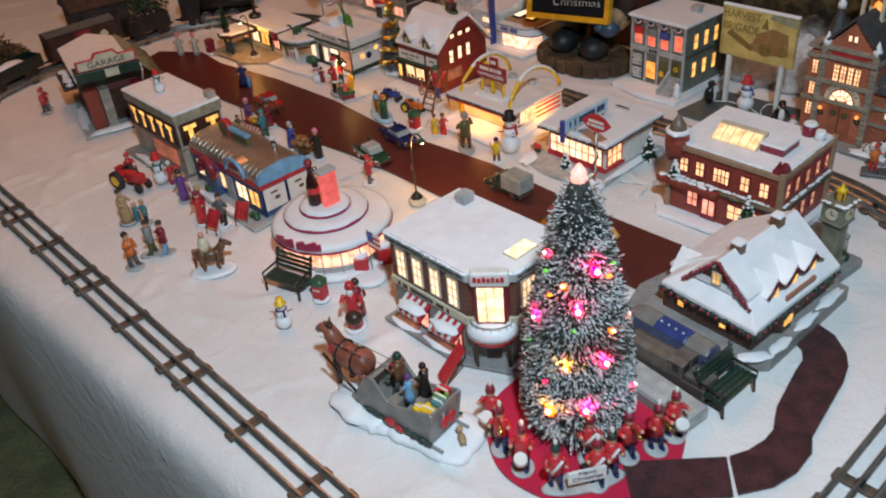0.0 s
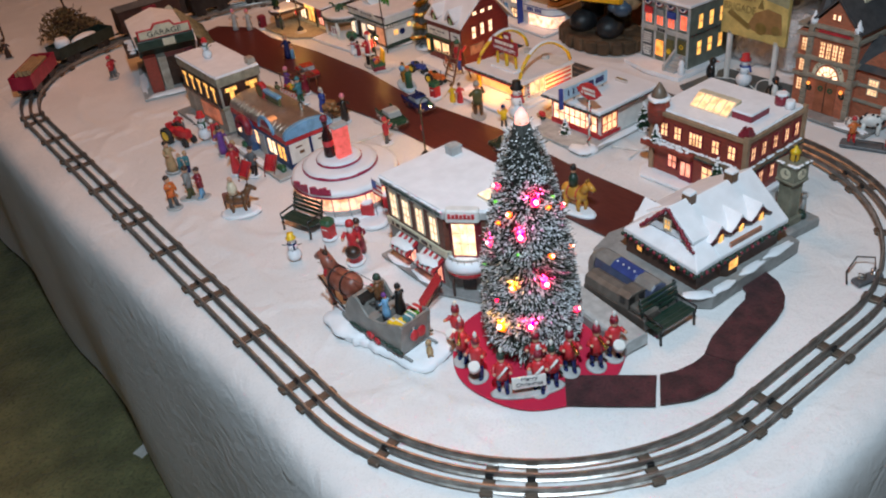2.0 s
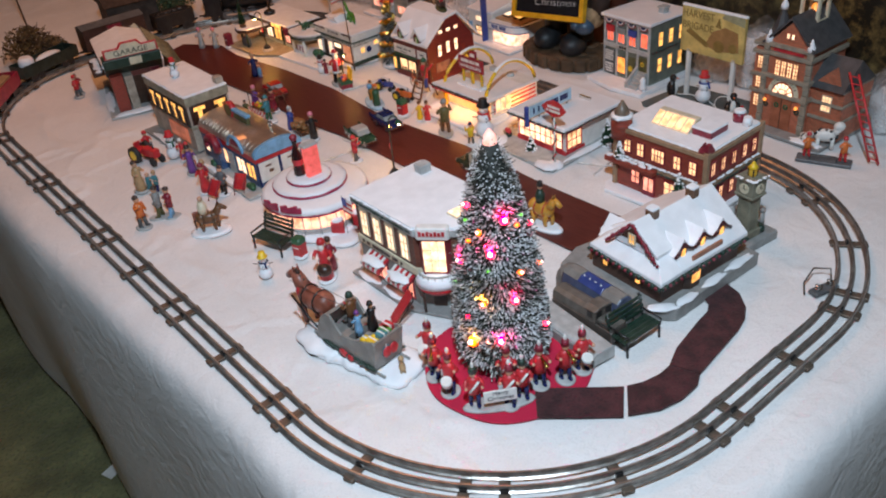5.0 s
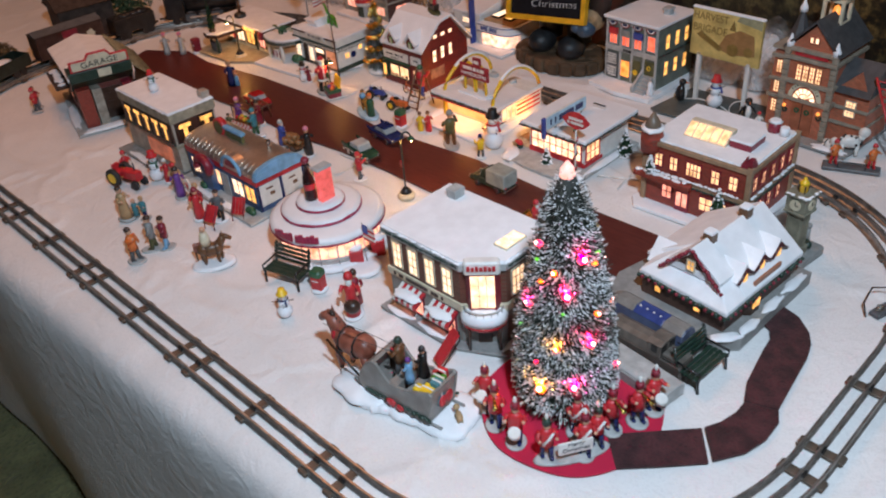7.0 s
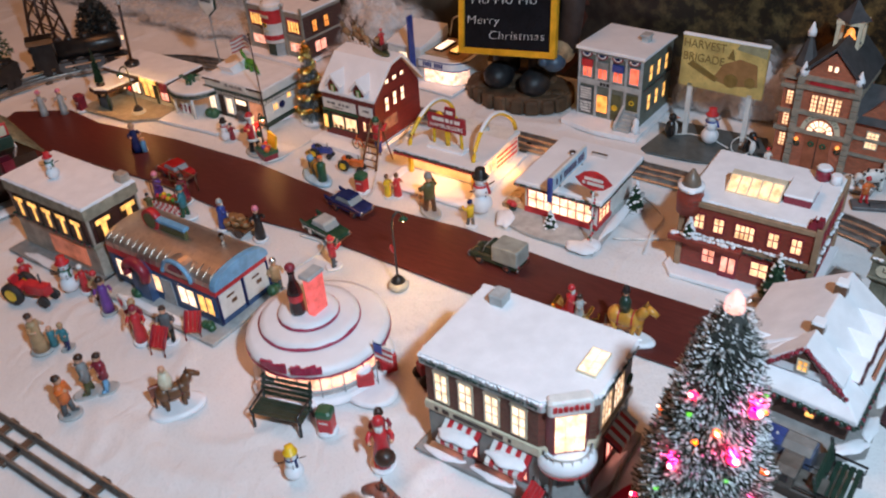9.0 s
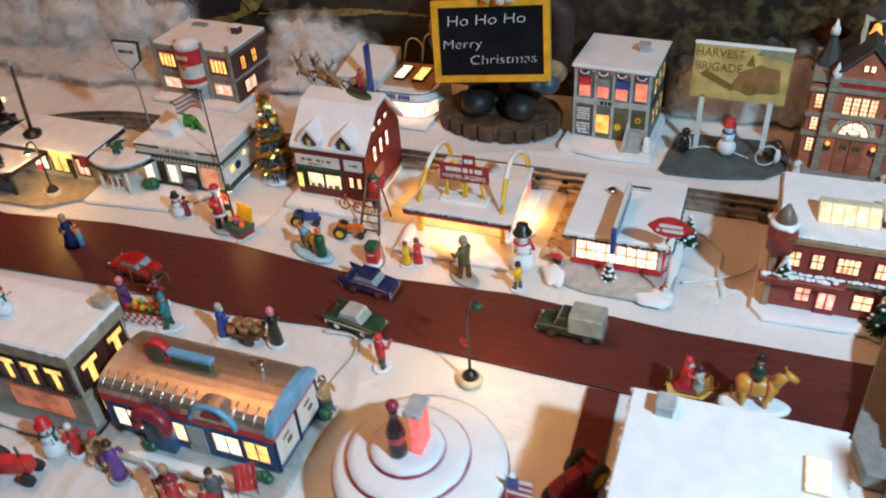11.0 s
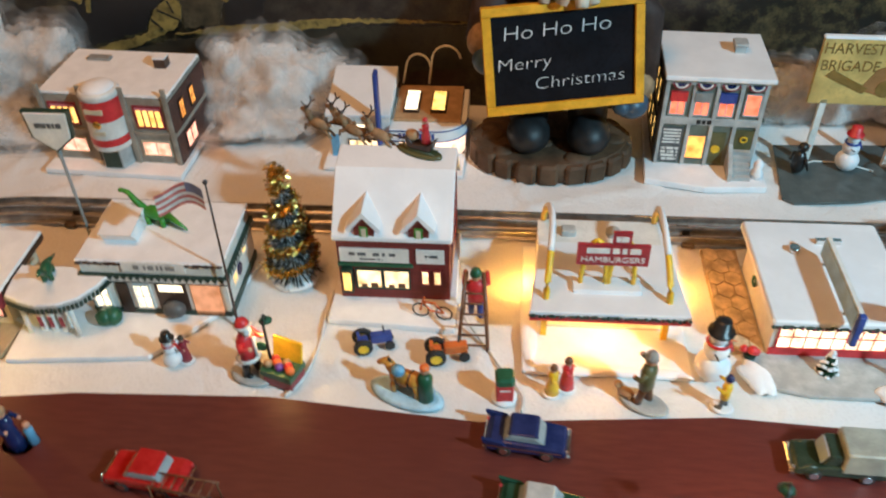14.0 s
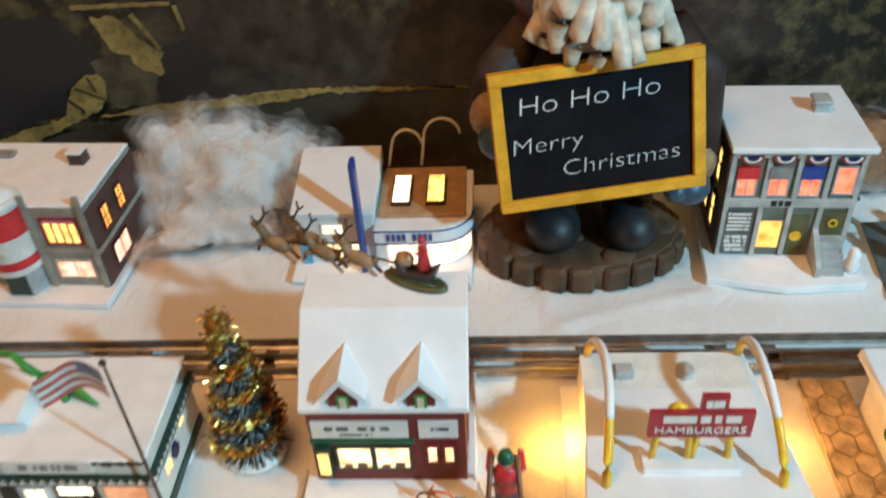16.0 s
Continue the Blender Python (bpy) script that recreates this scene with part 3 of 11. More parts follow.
def table_cloth():
    g, rnd = G(), random.Random(3)
    path = []
    for cx, cy, a0 in ((TX1 - 0.005, TY0 + 0.005, -90), (TX1 - 0.005, TY1 - 0.005, 0), (TX0 + TR, TY1 - TR, 90), (TX0 + TR, TY0 + TR, 180)):
        r = 0.005 if cx > 0.5 else TR
        for k in range(13):
            a = radians(a0 + 90 * k / 12)
            path.append((cx + r * math.cos(a), cy + r * math.sin(a), math.cos(a), math.sin(a)))
    dense = []
    for p, q in zip(path, path[1:] + path[:1]):
        n = max(1, int(math.hypot(q[0] - p[0], q[1] - p[1]) / 0.03))
        for i in range(n):
            dense.append([p[j] + (q[j] - p[j]) * i / n for j in range(4)])
    n = len(dense)
    prof = [(-0.064, -0.0090), (-0.034, -0.0012), (-0.022, -0.0008), (-0.012, -0.0020), (-0.003, -0.0055), (0.004, -0.012), (0.009, -0.024), (0.012, -0.05), (0.013, -0.12), (0.014, -0.25), (0.014, -0.40), (0.013, -0.50), (0.012, FLOOR_Z + 0.030)]
    v = []
    for out, z in prof:
        for i, (x, y, nx, ny) in enumerate(dense):
            deep = max(0.0, -z - 0.03)
            fold = 0.016 * deep * (math.sin(i * 0.31) + 0.6 * math.sin(i * 0.13 + 2.0) + 0.5 * noise.noise(Vector((i * 0.21, z * 5, 0))))
            sway = float(np.interp(y, (0.0, 0.27, 0.55, 0.8, 1.2, 2.2), (0.0, -0.006, 0.006, 0.016, 0.018, 0.008))) * max(0.0, -nx) * (1 - 1.2 * deep) * float(np.interp(out, (-0.05, -0.034, -0.012), (0.0, 0.4, 1.0)))
            hug = 0.0 if x > 0.93 else 1.0
            v.append((x + nx * (out + fold + sway) * hug, y + ny * (out + fold + sway) * hug, z))
    f = [(k * n + (i + 1) % n, k * n + i, (k + 1) * n + i, (k + 1) * n + (i + 1) % n) for k in range(len(prof) - 1) for i in range(n)]
    g.add(v, f, True)
    # the top, softly creased
    nx, ny = 160, 380
    x0, x1, y0, y1 = TX0 + 0.014, TX1, TY0 + 0.014, TY1
    v = []
    for j in range(ny + 1):
        for i in range(nx + 1):
            x, y = x0 + (x1 - x0) * i / nx, y0 + (y1 - y0) * j / ny
            n1 = noise.noise(Vector((x * 5.5, y * 4.0, 1.7))) + 0.35 * noise.noise(Vector((x * 14, y * 10, 5)))
            n2 = noise.noise(Vector((x * 3.4 + 9, y * 6.5, 3.1))) + 0.12 * noise.noise(Vector((x * 22, y * 22, 8)))
            fold = 0.0036 * max(0.0, 1 - abs(n1) / 0.05) + 0.0034 * max(0.0, 1 - abs(n2) / 0.035)
            wave = 0.0022 * noise.noise(Vector((x * 9, y * 8, 0)))
            inset = min(x - x0, x1 - x, y - y0, y1 - y)
            near_corner = math.hypot(min(x - TX0 - TR, 0), min(y - TY0 - TR, 0)) - TR
            k = max(0.0, min(1.0, inset / 0.03, -near_corner / 0.03 if x < TX0 + TR and y < TY0 + TR else 1.0))
            drop = 0.012 * max(0.0, min(1.0, near_corner / 0.02 + 0.6)) if x < TX0 + TR and y < TY0 + TR and near_corner > -0.012 else 0.0
            calm = 0.0 if 0.27 < x < 0.53 and y < 1.34 and (x > 0.375 or 0.37 < y < 0.44) or math.hypot(x - 0.215, y - 0.135) < 0.09 or (0.17 < x < 0.47 and y < 0.09) else 1.0
            v.append((x, y, (-0.0016 + min(fold + wave, 0.0034) * calm) * k - drop - 0.0032 * (1 - k)))
    keep = [(j * (nx + 1) + i, j * (nx + 1) + i + 1, (j + 1) * (nx + 1) + i + 1, (j + 1) * (nx + 1) + i) for j in range(ny) for i in range(nx)]
    keep = [f for f in keep if max(math.hypot(min(v[k][0] - TX0 - TR, 0), min(v[k][1] - TY0 - TR, 0)) for k in f) < TR - 0.014 or min(v[f[0]][0] - TX0 - TR, v[f[0]][1] - TY0 - TR) > 0]
    g.add(v, keep, True)
    return g


cloth = part("snow_blanket", table_cloth(), SNOW_CLOTH)
tagged(cloth, "white fleece snow blanket draped over a low table", "blanket", kind="structure")
tag = solid("paper_tag", G().box(-0.02, 0.02, -0.013, 0.013, 0, 0.001, 0.0), WHITE, -0.044, 0.962, "small white paper tag lying on the carpet", "tag", rot=20, z=FLOOR_Z)

# the road, cut from dark vinyl, with its side lane
road_pts_far = [(0.500, 0.14), (0.497, 0.18), (0.494, 0.36), (0.503, 0.52), (0.488, 0.70), (0.502, 0.86), (0.497, 1.01), (0.478, 1.16), (0.486, 1.24), (0.44, 1.318)]
road_pts_near = [(0.30, 1.262), (0.335, 1.20), (0.388, 1.09), (0.398, 0.94), (0.392, 0.80), (0.404, 0.69), (0.405, 0.60), (0.402, 0.46), (0.400, 0.30), (0.402, 0.19), (0.43, 0.15)]
g = G().prism(road_pts_far + road_pts_near, 0.0005, 0.0022)
road = part("road", g, ROAD)
tagged(road, "red-brown wood-grain vinyl strip laid as a road", "road", kind="structure")
lane = part("side_lane", G().prism([(0.399, 0.393), (0.399, 0.421), (0.33, 0.420), (0.262, 0.414), (0.262, 0.388), (0.33, 0.392)], 0.0005, 0.0020), ROAD)
tagged(lane, "narrow red-brown vinyl lane branching off the road", "lane", kind="structure")

# the winding walk of dark grit paper beside the tree


def spline(pts, n):
    out = []
    for k in range(len(pts) - 1):
        p0, p1, p2, p3 = (Vector(pts[min(max(k + j, 0), len(pts) - 1)]) for j in (-1, 0, 1, 2))
        for i in range(n):
            t = i / n
            out.append(0.5 * (2 * p1 + (p2 - p0) * t + (2 * p0 - 5 * p1 + 4 * p2 - p3) * t * t + (3 * p1 - p0 - 3 * p2 + p3) * t ** 3))
    return out + [Vector(pts[-1])]


footpath = thing("footpath", 0.2, 0.06, "angled footpath of dark red grit paper pieces", "footpath", kind="structure")
for k, piece in enumerate((
        ((0.205, 0.089), (0.235, 0.0595), (0.2642, 0.0312), (0.2336, 0.0068), (0.205, 0.0345), (0.179, 0.061)),
        ((0.2665, 0.0298), (0.281, 0.0225), (0.300, 0.0185), (0.3160, 0.0192), (0.3250, -0.0088), (0.312, -0.0155), (0.287, -0.0165), (0.263, -0.0108), (0.2378, 0.0052)),
        ((0.3172, 0.0200), (0.341, 0.0300), (0.392, 0.0400), (0.409, 0.0420), (0.421, 0.0490), (0.429, 0.0640), (0.447, 0.0590), (0.463, 0.0555), (0.457, 0.0360), (0.4405, 0.0175), (0.4250, 0.0085), (0.405, 0.0030), (0.349, -0.0048), (0.3262, -0.0080)))):
    part("paper_piece", G().prism([(x - 0.2, y - 0.06) for x, y in piece], 0.0006, 0.0030 + 0.0003 * (k % 2)), PAVER, footpath, bevel=0.0005)

# the red felt circle under the tree
ring = [(0.083 * math.cos(a) * (1 + 0.01 * math.sin(7 * a)), 0.083 * math.sin(a) * (1 + 0.01 * math.sin(7 * a))) for a in np.linspace(0, 2 * math.pi, 72, endpoint=False)]
solid("tree_skirt", G().prism(ring, 0.0004, 0.0021), RED_FELT, 0.215, 0.135, "round red felt skirt under the bristle tree", "skirt")

# ---------------------------------------------------------------- the three-rail track
CX0, CX1, CY0, CY1, CR = 0.287, 0.449, 0.212, 1.130, 0.268


def track_at(s):
    """Place and heading at s metres along the oval, from the near left corner, up the left side."""
    q, sx, sy = CR * math.pi / 2, CX1 - CX0, CY1 - CY0
    s %= 4 * q + 2 * sx + 2 * sy
    for kind, length, cx, cy, a0 in (("s", sy, CX0 - CR, CY0, 90), ("c", q, CX0, CY1, 180), ("s", sx, CX0, CY1 + CR, 0), ("c", q, CX1, CY1, 90), ("s", sy, CX1 + CR, CY1, -90), ("c", q, CX1, CY0, 0), ("s", sx, CX1, CY0 - CR, 180), ("c", q, CX0, CY0, -90)):
        if s <= length:
            if kind == "s":
                return cx + s * math.cos(radians(a0)), cy + s * math.sin(radians(a0)), a0
            a = a0 - math.degrees(s / CR)
            return cx + CR * math.cos(radians(a)), cy + CR * math.sin(radians(a)), a - 90
        s -= length
    return CX0 - CR, CY0, 90


TRACK_LEN = 2 * math.pi * CR + 2 * (CX1 - CX0) + 2 * (CY1 - CY0)
track = thing("toy_train_track", 0, 0, "oval of tarnished three-rail toy train track", "track", kind="structure")
for off, high in ((-0.0145, 0.0105), (0.0, 0.0102), (0.0145, 0.0105)):
    g, n = G(), 300
    v = []
    prof = ((-0.0026, 0.0030), (-0.0006, 0.0042), (-0.0006, high - 0.0030), (-0.0014, high - 0.0017), (-0.0009, high), (0.0009, high), (0.0014, high - 0.0017), (0.0006, high - 0.0030), (0.0006, 0.0042), (0.0026, 0.0030))
    for i in range(n):
        x, y, a = track_at(TRACK_LEN * i / n)
        c, s = math.cos(radians(a)), math.sin(radians(a))
        v += [(x + s * (off + o), y - c * (off + o), z) for o, z in prof]
    m = len(prof)
    g.add(v, [(i * m + j, i * m + (j + 1) % m, ((i + 1) % n) * m + (j + 1) % m, ((i + 1) % n) * m + j) for i in range(n) for j in range(m)])
    part("rail", g, RAIL, track)
tie = G()
tie.box(-0.0050, 0.0050, -0.0192, 0.0192, 0.0006, 0.0030, 0.0008)
for s in (-1, 1):
    tie.box(-0.0056, 0.0056, s * 0.0165 - 0.0033, s * 0.0165 + 0.0033, 0.0006, 0.0046, 0.001)
tie.use(1).box(-0.0035, 0.0035, -0.0030, 0.0030, 0.003, 0.0068, 0.0006)
tie_mesh = part("tie", tie, [RUST, BLACK], track)
first = True
SECT = TRACK_LEN / 17
for k in range(17):
    for off in (0.017, SECT / 2, SECT - 0.017):
        x, y, a = track_at(k * SECT + off + 0.03)
        ob = tie_mesh if first else new("tie", tie_mesh.data)
        first, ob.parent = False, track
        ob.matrix_local = pose(x, y, 0, 0, 0, a)


# ---------------------------------------------------------------- cotton wool piled along the wall
def cotton_skin(lumps, grow):
    """The lumps of one pile, swollen by a factor."""
    g = G()
    for (x, y, z), (rx, ry, rz) in lumps:
        n, m = 40, 26
        v = []
        for j in range(m + 1):
            t = math.pi * j / m
            for i in range(n):
                a = 2 * math.pi * i / n
                d = Vector((math.sin(t) * math.cos(a), math.sin(t) * math.sin(a), -math.cos(t)))
                w = d * 1.7 + Vector((x, y, z)) * 40
                k = 0.84 * grow * (1 + 0.46 * noise.noise(w) + 0.22 * noise.noise(w * 2.3) + 0.10 * noise.noise(w * 5.1))
                v.append((min(x + rx * k * d.x, 0.944), y + ry * k * d.y, max(z + rz * k * d.z, 0.001)))
        g.add(v, [(j * n + i, j * n + (i + 1) % n, (j + 1) * n + (i + 1) % n, (j + 1) * n + i) for j in range(m) for i in range(n)] + [tuple(range(n - 1, -1, -1)), tuple(m * n + i for i in range(n))], True)
    return g


def cotton_pile(name, lumps, label):
    """Teased cotton wool: a soft core and thinner and thinner veils of fibre round it."""
    core = part(name, cotton_skin(lumps, 0.94), COTTON)
    skins = [core] + [part("veil", cotton_skin(lumps, grow), mat, core) for grow, mat in VEILS]
    for ob in skins:
        mod = ob.modifiers.new("felted", "REMESH")
        mod.mode, mod.voxel_size, mod.use_smooth_shade = "VOXEL", 0.0035, True
    return tagged(core, label, "cotton", kind="stuff")


cotton_pile("cotton_smoke", [((0.91, 0.955, 0.035), (0.030, 0.050, 0.055)), ((0.915, 0.985, 0.055), (0.026, 0.035, 0.040)), ((0.915, 0.925, 0.045), (0.026, 0.035, 0.045)), ((0.885, 0.95, 0.010), (0.045, 0.07, 0.025)), ((0.92, 0.90, 0.035), (0.025, 0.045, 0.05)), ((0.905, 1.0, 0.02), (0.03, 0.035, 0.04)), ((0.895, 0.93, 0.04), (0.035, 0.05, 0.045))], "pile of white cotton wool like smoke")
cotton_pile("cotton_smoke", [((0.912, 1.20, 0.055), (0.030, 0.05, 0.055)), ((0.905, 1.27, 0.070), (0.035, 0.065, 0.065)), ((0.90, 1.37, 0.072), (0.042, 0.075, 0.085)), ((0.895, 1.49, 0.075), (0.045, 0.085, 0.095)), ((0.895, 1.63, 0.07), (0.045, 0.10, 0.095)), ((0.87, 1.33, 0.0), (0.07, 0.22, 0.035)), ((0.87, 1.6, 0.0), (0.07, 0.22, 0.04))], "long bank of white cotton wool clouds")
cotton_pile("cotton_smoke", [((0.925, 0.385, 0.03), (0.018, 0.045, 0.045)), ((0.925, 0.32, 0.04), (0.018, 0.05, 0.055)), ((0.925, 0.27, 0.05), (0.018, 0.03, 0.06)), ((0.925, 0.41, 0.02), (0.02, 0.02, 0.03))], "thin sheet of cotton wool behind the billboard")
cotton_pile("cotton_smoke", [((0.915, 0.09, 0.03), (0.03, 0.05, 0.05)), ((0.915, 0.02, 0.03), (0.03, 0.06, 0.045)), ((0.90, -0.06, 0.01), (0.04, 0.06, 0.03))], "white cotton wool snow bank by the fire station")

# power leads running to the lit buildings over and under the blanket
def power_lead(pts, label):
    mid = spline([(x, y, 0.0014) for x, y in pts], 6)
    x0, y0 = pts[0]
    return solid("extension_lead", G().tube([(p.x - x0, p.y - y0, p.z) for p in mid], 0.0013, 7), paint("white_lead_sheath", (0.70, 0.69, 0.66)), x0, y0, label, "cable", group="extension leads")


power_lead(((0.612, 0.722), (0.593, 0.714), (0.565, 0.697), (0.544, 0.685), (0.517, 0.668), (0.500, 0.668)), "white extension lead snaking out from the village store")
power_lead(((0.504, 0.848), (0.521, 0.838), (0.553, 0.832), (0.588, 0.832), (0.622, 0.831)), "white extension lead running beside the tinsel tree")
power_lead(((0.398, 0.684), (0.399, 0.652), (0.379, 0.641), (0.350, 0.644), (0.334, 0.646)), "white extension lead curling behind the diner")
power_lead(((0.568, 0.362), (0.585, 0.327), (0.606, 0.300), (0.640, 0.285)), "white extension lead between ice cream stand and school")
power_lead(((0.665, 0.365), (0.635, 0.330), (0.598, 0.329), (0.556, 0.322)), "white extension lead crossing the snow by the school")


# ---------------------------------------------------------------- the lit porcelain buildings
def snow_cap(parent, poly, z, h=0.004, seed=1, name="roof_snow"):
    """A thick, soft sheet of snow on a flat roof, lumpy at its rim."""
    g = G().prism(poly, z, z + h)
    for k, (a, b) in enumerate(zip(poly, poly[1:] + poly[:1])):
        g.lumps((*a, z + h * 0.45), (*b, z + h * 0.45), h * 0.46, step=h * 0.7, seed=seed + k, flat=0.6)
    return part(name, g, SNOWY, parent, bevel=0.0012)


def rect(hx, hy, cx=0.0, cy=0.0):
    return [(cx - hx, cy - hy), (cx + hx, cy - hy), (cx + hx, cy + hy), (cx - hx, cy + hy)]


def garland(parent, pts, r=0.0013, seed=2, name="garland"):
    g = G()
    for k, (a, b) in enumerate(zip(pts, pts[1:])):
        g.use(0).lumps(a, b, r, step=r * 1.6, seed=seed + k, flat=1)
        n = max(2, int((Vector(b) - Vector(a)).length / 0.008))
        for i in range(n):
            p = Vector(a).lerp(Vector(b), (i + 0.5) / n)
            g.use(1).ball((p.x - r * 0.8, p.y - r * 0.4, p.z), r * 0.75, 6, 4)
    return part(name, g, [DARKGREEN, MAROON], parent)


def slab(parent, poly, h=0.004, mat=None, name="base", snow=()):
    g = G().prism(poly, 0.0, h)
    ob = part(name, g, mat or GREY, parent, bevel=0.001)
    if snow:
        for k, (a, b, r) in enumerate(snow):
            part("drift", drift((*a, h - 0.0004), (*b, h - 0.0004), r * 1.15, 40 + k), SNOWY, parent)
    return ob


def corner_shop():
    """Two-storey brick corner shop with a bay over the door."""
    hx, hy, b = 0.0475, 0.068, thing("corner_shop", 0.2605, 0.302, "lit two-storey brick corner shop with a snowy flat roof", "building")
    foot = [(-hx, hy), (-hx, -0.034), (-0.018, -hy), (hx, -hy), (hx, hy)]
    wide = [(-hx - 0.014, hy + 0.008), (-hx - 0.014, -0.03), (-0.034, -hy - 0.016), (hx + 0.002, -hy - 0.014), (hx + 0.002, hy + 0.008)]
    slab(b, wide, 0.004, GREY, "sidewalk", [((-hx - 0.006, 0.064), (-hx - 0.006, 0.035), 0.0052), ((-hx - 0.006, 0.018), (-hx - 0.006, -0.012), 0.0048), ((-0.03, -hy - 0.006), (0.02, -hy - 0.008), 0.004)])
    grow = lambda e: [(x + math.copysign(e, x), y + math.copysign(e, y)) for x, y in foot]  # noqa: E731
    part("ground_floor", G().prism(foot, 0.004, 0.044), paint("green_grey_stone", (0.22, 0.23, 0.21), rough=0.6), b)
    part("sign_band", G().prism(grow(0.0022), 0.044, 0.053), CREAM, b, "cream band between the storeys", bevel=0.0006)
    part("upper_wall", G().prism(foot, 0.053, 0.094), BANK_BRICK, b, "brown brick upper storey")
    part("cornice", G().prism(grow(0.0035), 0.094, 0.101), PALEGREY, b, bevel=0.0008)
    snow_cap(b, grow(0.003), 0.101, 0.0045, 3)
    g = bars(G(), "-x", hx + 0.0022, -0.028, 0.062, 0.0485, 0.004, 0.0006, 9, 4)
    bars(g, "-y", hy + 0.0022, -0.012, 0.042, 0.0485, 0.004, 0.0006, 6, 5)
    part("lettering", g, DARKBROWN, b)
    for u in (-0.018, 0.006, 0.030, 0.053):
        window(b, "-x", hx, u, 0.073, 0.011, 0.029, L_WHITE, CREAM, 2, 3)
        part("lintel", G().prism([(u - 0.008, 0.0885), (u + 0.008, 0.0885), (u + 0.005, 0.0925), (u - 0.005, 0.0925)], -hx - 0.002, -hx, "x"), CREAM, b)
    for u in (-0.002, 0.02):
        window(b, "-y", hy, u, 0.073, 0.017, 0.028, L_WHITE, CREAM, 3, 3)
    part("wreath", G().lathe(0, 0, [(0.0042, 0), (0.0055, 0.001), (0.0042, 0.002), (0.003, 0.001), (0.0042, 0)], 14, cap=False), GREEN, b).matrix_local = pose(0.037, -hy - 0.002, 0.072, 90)
    for u in (-0.012, 0.034):
        window(b, "-x", hx, u, 0.020, 0.026, 0.022, L_PINK, MAROON, 2, 1, name="shop_window")
        awning = part("awning", G().prism([(-hx, 0.0395), (-hx - 0.0155, 0.0295), (-hx - 0.0155, 0.0268), (-hx, 0.0362)], u - 0.0172, u + 0.0172, "y"), MAROON, b, "red and white striped awning under snow")
        for k in range(8):
            a0 = u - 0.017 + 0.034 * k / 8
            part("stripe", G().prism([(-hx, 0.0402), (-hx - 0.0162, 0.0300), (-hx - 0.0162, 0.0262), (-hx - 0.0156, 0.0262), (-hx - 0.0156, 0.0294), (-hx, 0.0394)], a0, a0 + 0.034 / 8, "y"), (RED, WHITE)[k % 2], awning)
        part("awning_snow", drift((-hx - 0.0095, u - 0.012, 0.0345), (-hx - 0.0095, u + 0.012, 0.0345), 0.0058, int(u * 1000)), SNOWY, awning)
    window(b, "-y", hy, 0.018, 0.020, 0.03, 0.024, L_PINK, MAROON, 3, 1, name="shop_window")
    awning = part("awning", G().prism([(-hy, 0.0395), (-hy - 0.0135, 0.0295), (-hy - 0.0135, 0.0268), (-hy, 0.0362)], -0.0002, 0.0362, "x"), MAROON, b, "red and white striped awning")
    for k in range(8):
        a0 = 0.0 + 0.036 * k / 8
        part("stripe", G().prism([(-hy, 0.0402), (-hy - 0.0142, 0.0300), (-hy - 0.0142, 0.0262), (-hy - 0.0136, 0.0262), (-hy - 0.0136, 0.0294), (-hy, 0.0394)], a0, a0 + 0.036 / 8, "x"), (RED, WHITE)[k % 2], awning)
    # the bay on the cut corner
    mid, ang = Vector((-0.03275, -0.051)), math.degrees(math.atan2(-0.034, 0.0295))
    m = pose(mid.x, mid.y, 0, 0, 0, ang)
    bay = part("bay", G().at(m).prism([(-0.017, 0.0), (-0.0125, -0.008), (0.0125, -0.008), (0.017, 0.0)], 0.046, 0.103).at(), MAROON, b, "maroon bay with a tall lit window", bevel=0.0006)
    g = G().at(m)
    for x0, x1 in ((-0.0115, -0.004), (-0.0035, 0.0035), (0.004, 0.0115)):
        for z0, z1 in ((0.054, 0.067), (0.068, 0.080), (0.081, 0.091)):
            g.box(x0, x1, -0.0092, -0.0078, z0, z1)
    part("pane", g, L_WHITE, bay)
    part("head_sign", G().at(m).box(-0.0175, 0.0175, -0.0105, 0.001, 0.094, 0.108, 0.002), WHITE, b, "white head board over the bay", bevel=0.0006)
    g = G().at(m)
    rnd = random.Random(2)
    for k in range(7):
        g.box(-0.014 + 0.004 * k, -0.011 + 0.004 * k, -0.0116, -0.0104, 0.099, 0.104 - 0.001 * (k % 2))
    part("lettering", g, RED, b)
    base = G().at(m).lathe(0, -0.004, [(0.004, 0.022), (0.014, 0.027), (0.0215, 0.033), (0.023, 0.037)], 22, sy=0.75)
    part("balcony", base, RED, b, "red half-round balcony heaped with snow")
    part("balcony_snow", G().at(m).lathe(0, -0.004, [(0.0232, 0.037), (0.0236, 0.043), (0.020, 0.048), (0.010, 0.051)], 22, sy=0.75), SNOWY, b)
    g = G().at(m)
    for k in range(9):
        a = math.pi + math.pi * k / 8
        g.tube([(0.019 * math.cos(a), -0.004 + 0.0142 * math.sin(a), 0.040), (0.019 * math.cos(a), -0.004 + 0.0142 * math.sin(a), 0.053)], 0.0005, 5)
    g.tube([(0.019 * math.cos(math.pi + math.pi * k / 12), -0.004 + 0.0142 * math.sin(math.pi + math.pi * k / 12), 0.053) for k in range(13)], 0.0007, 5)
    part("railing", g, PALEGREY, b)
    g = G().at(m)
    for s in (-0.015, 0.015):
        g.cyl(s, -0.012, 0.004, 0.030, 0.0016, n=10)
    part("post", g, DARKBROWN, b)
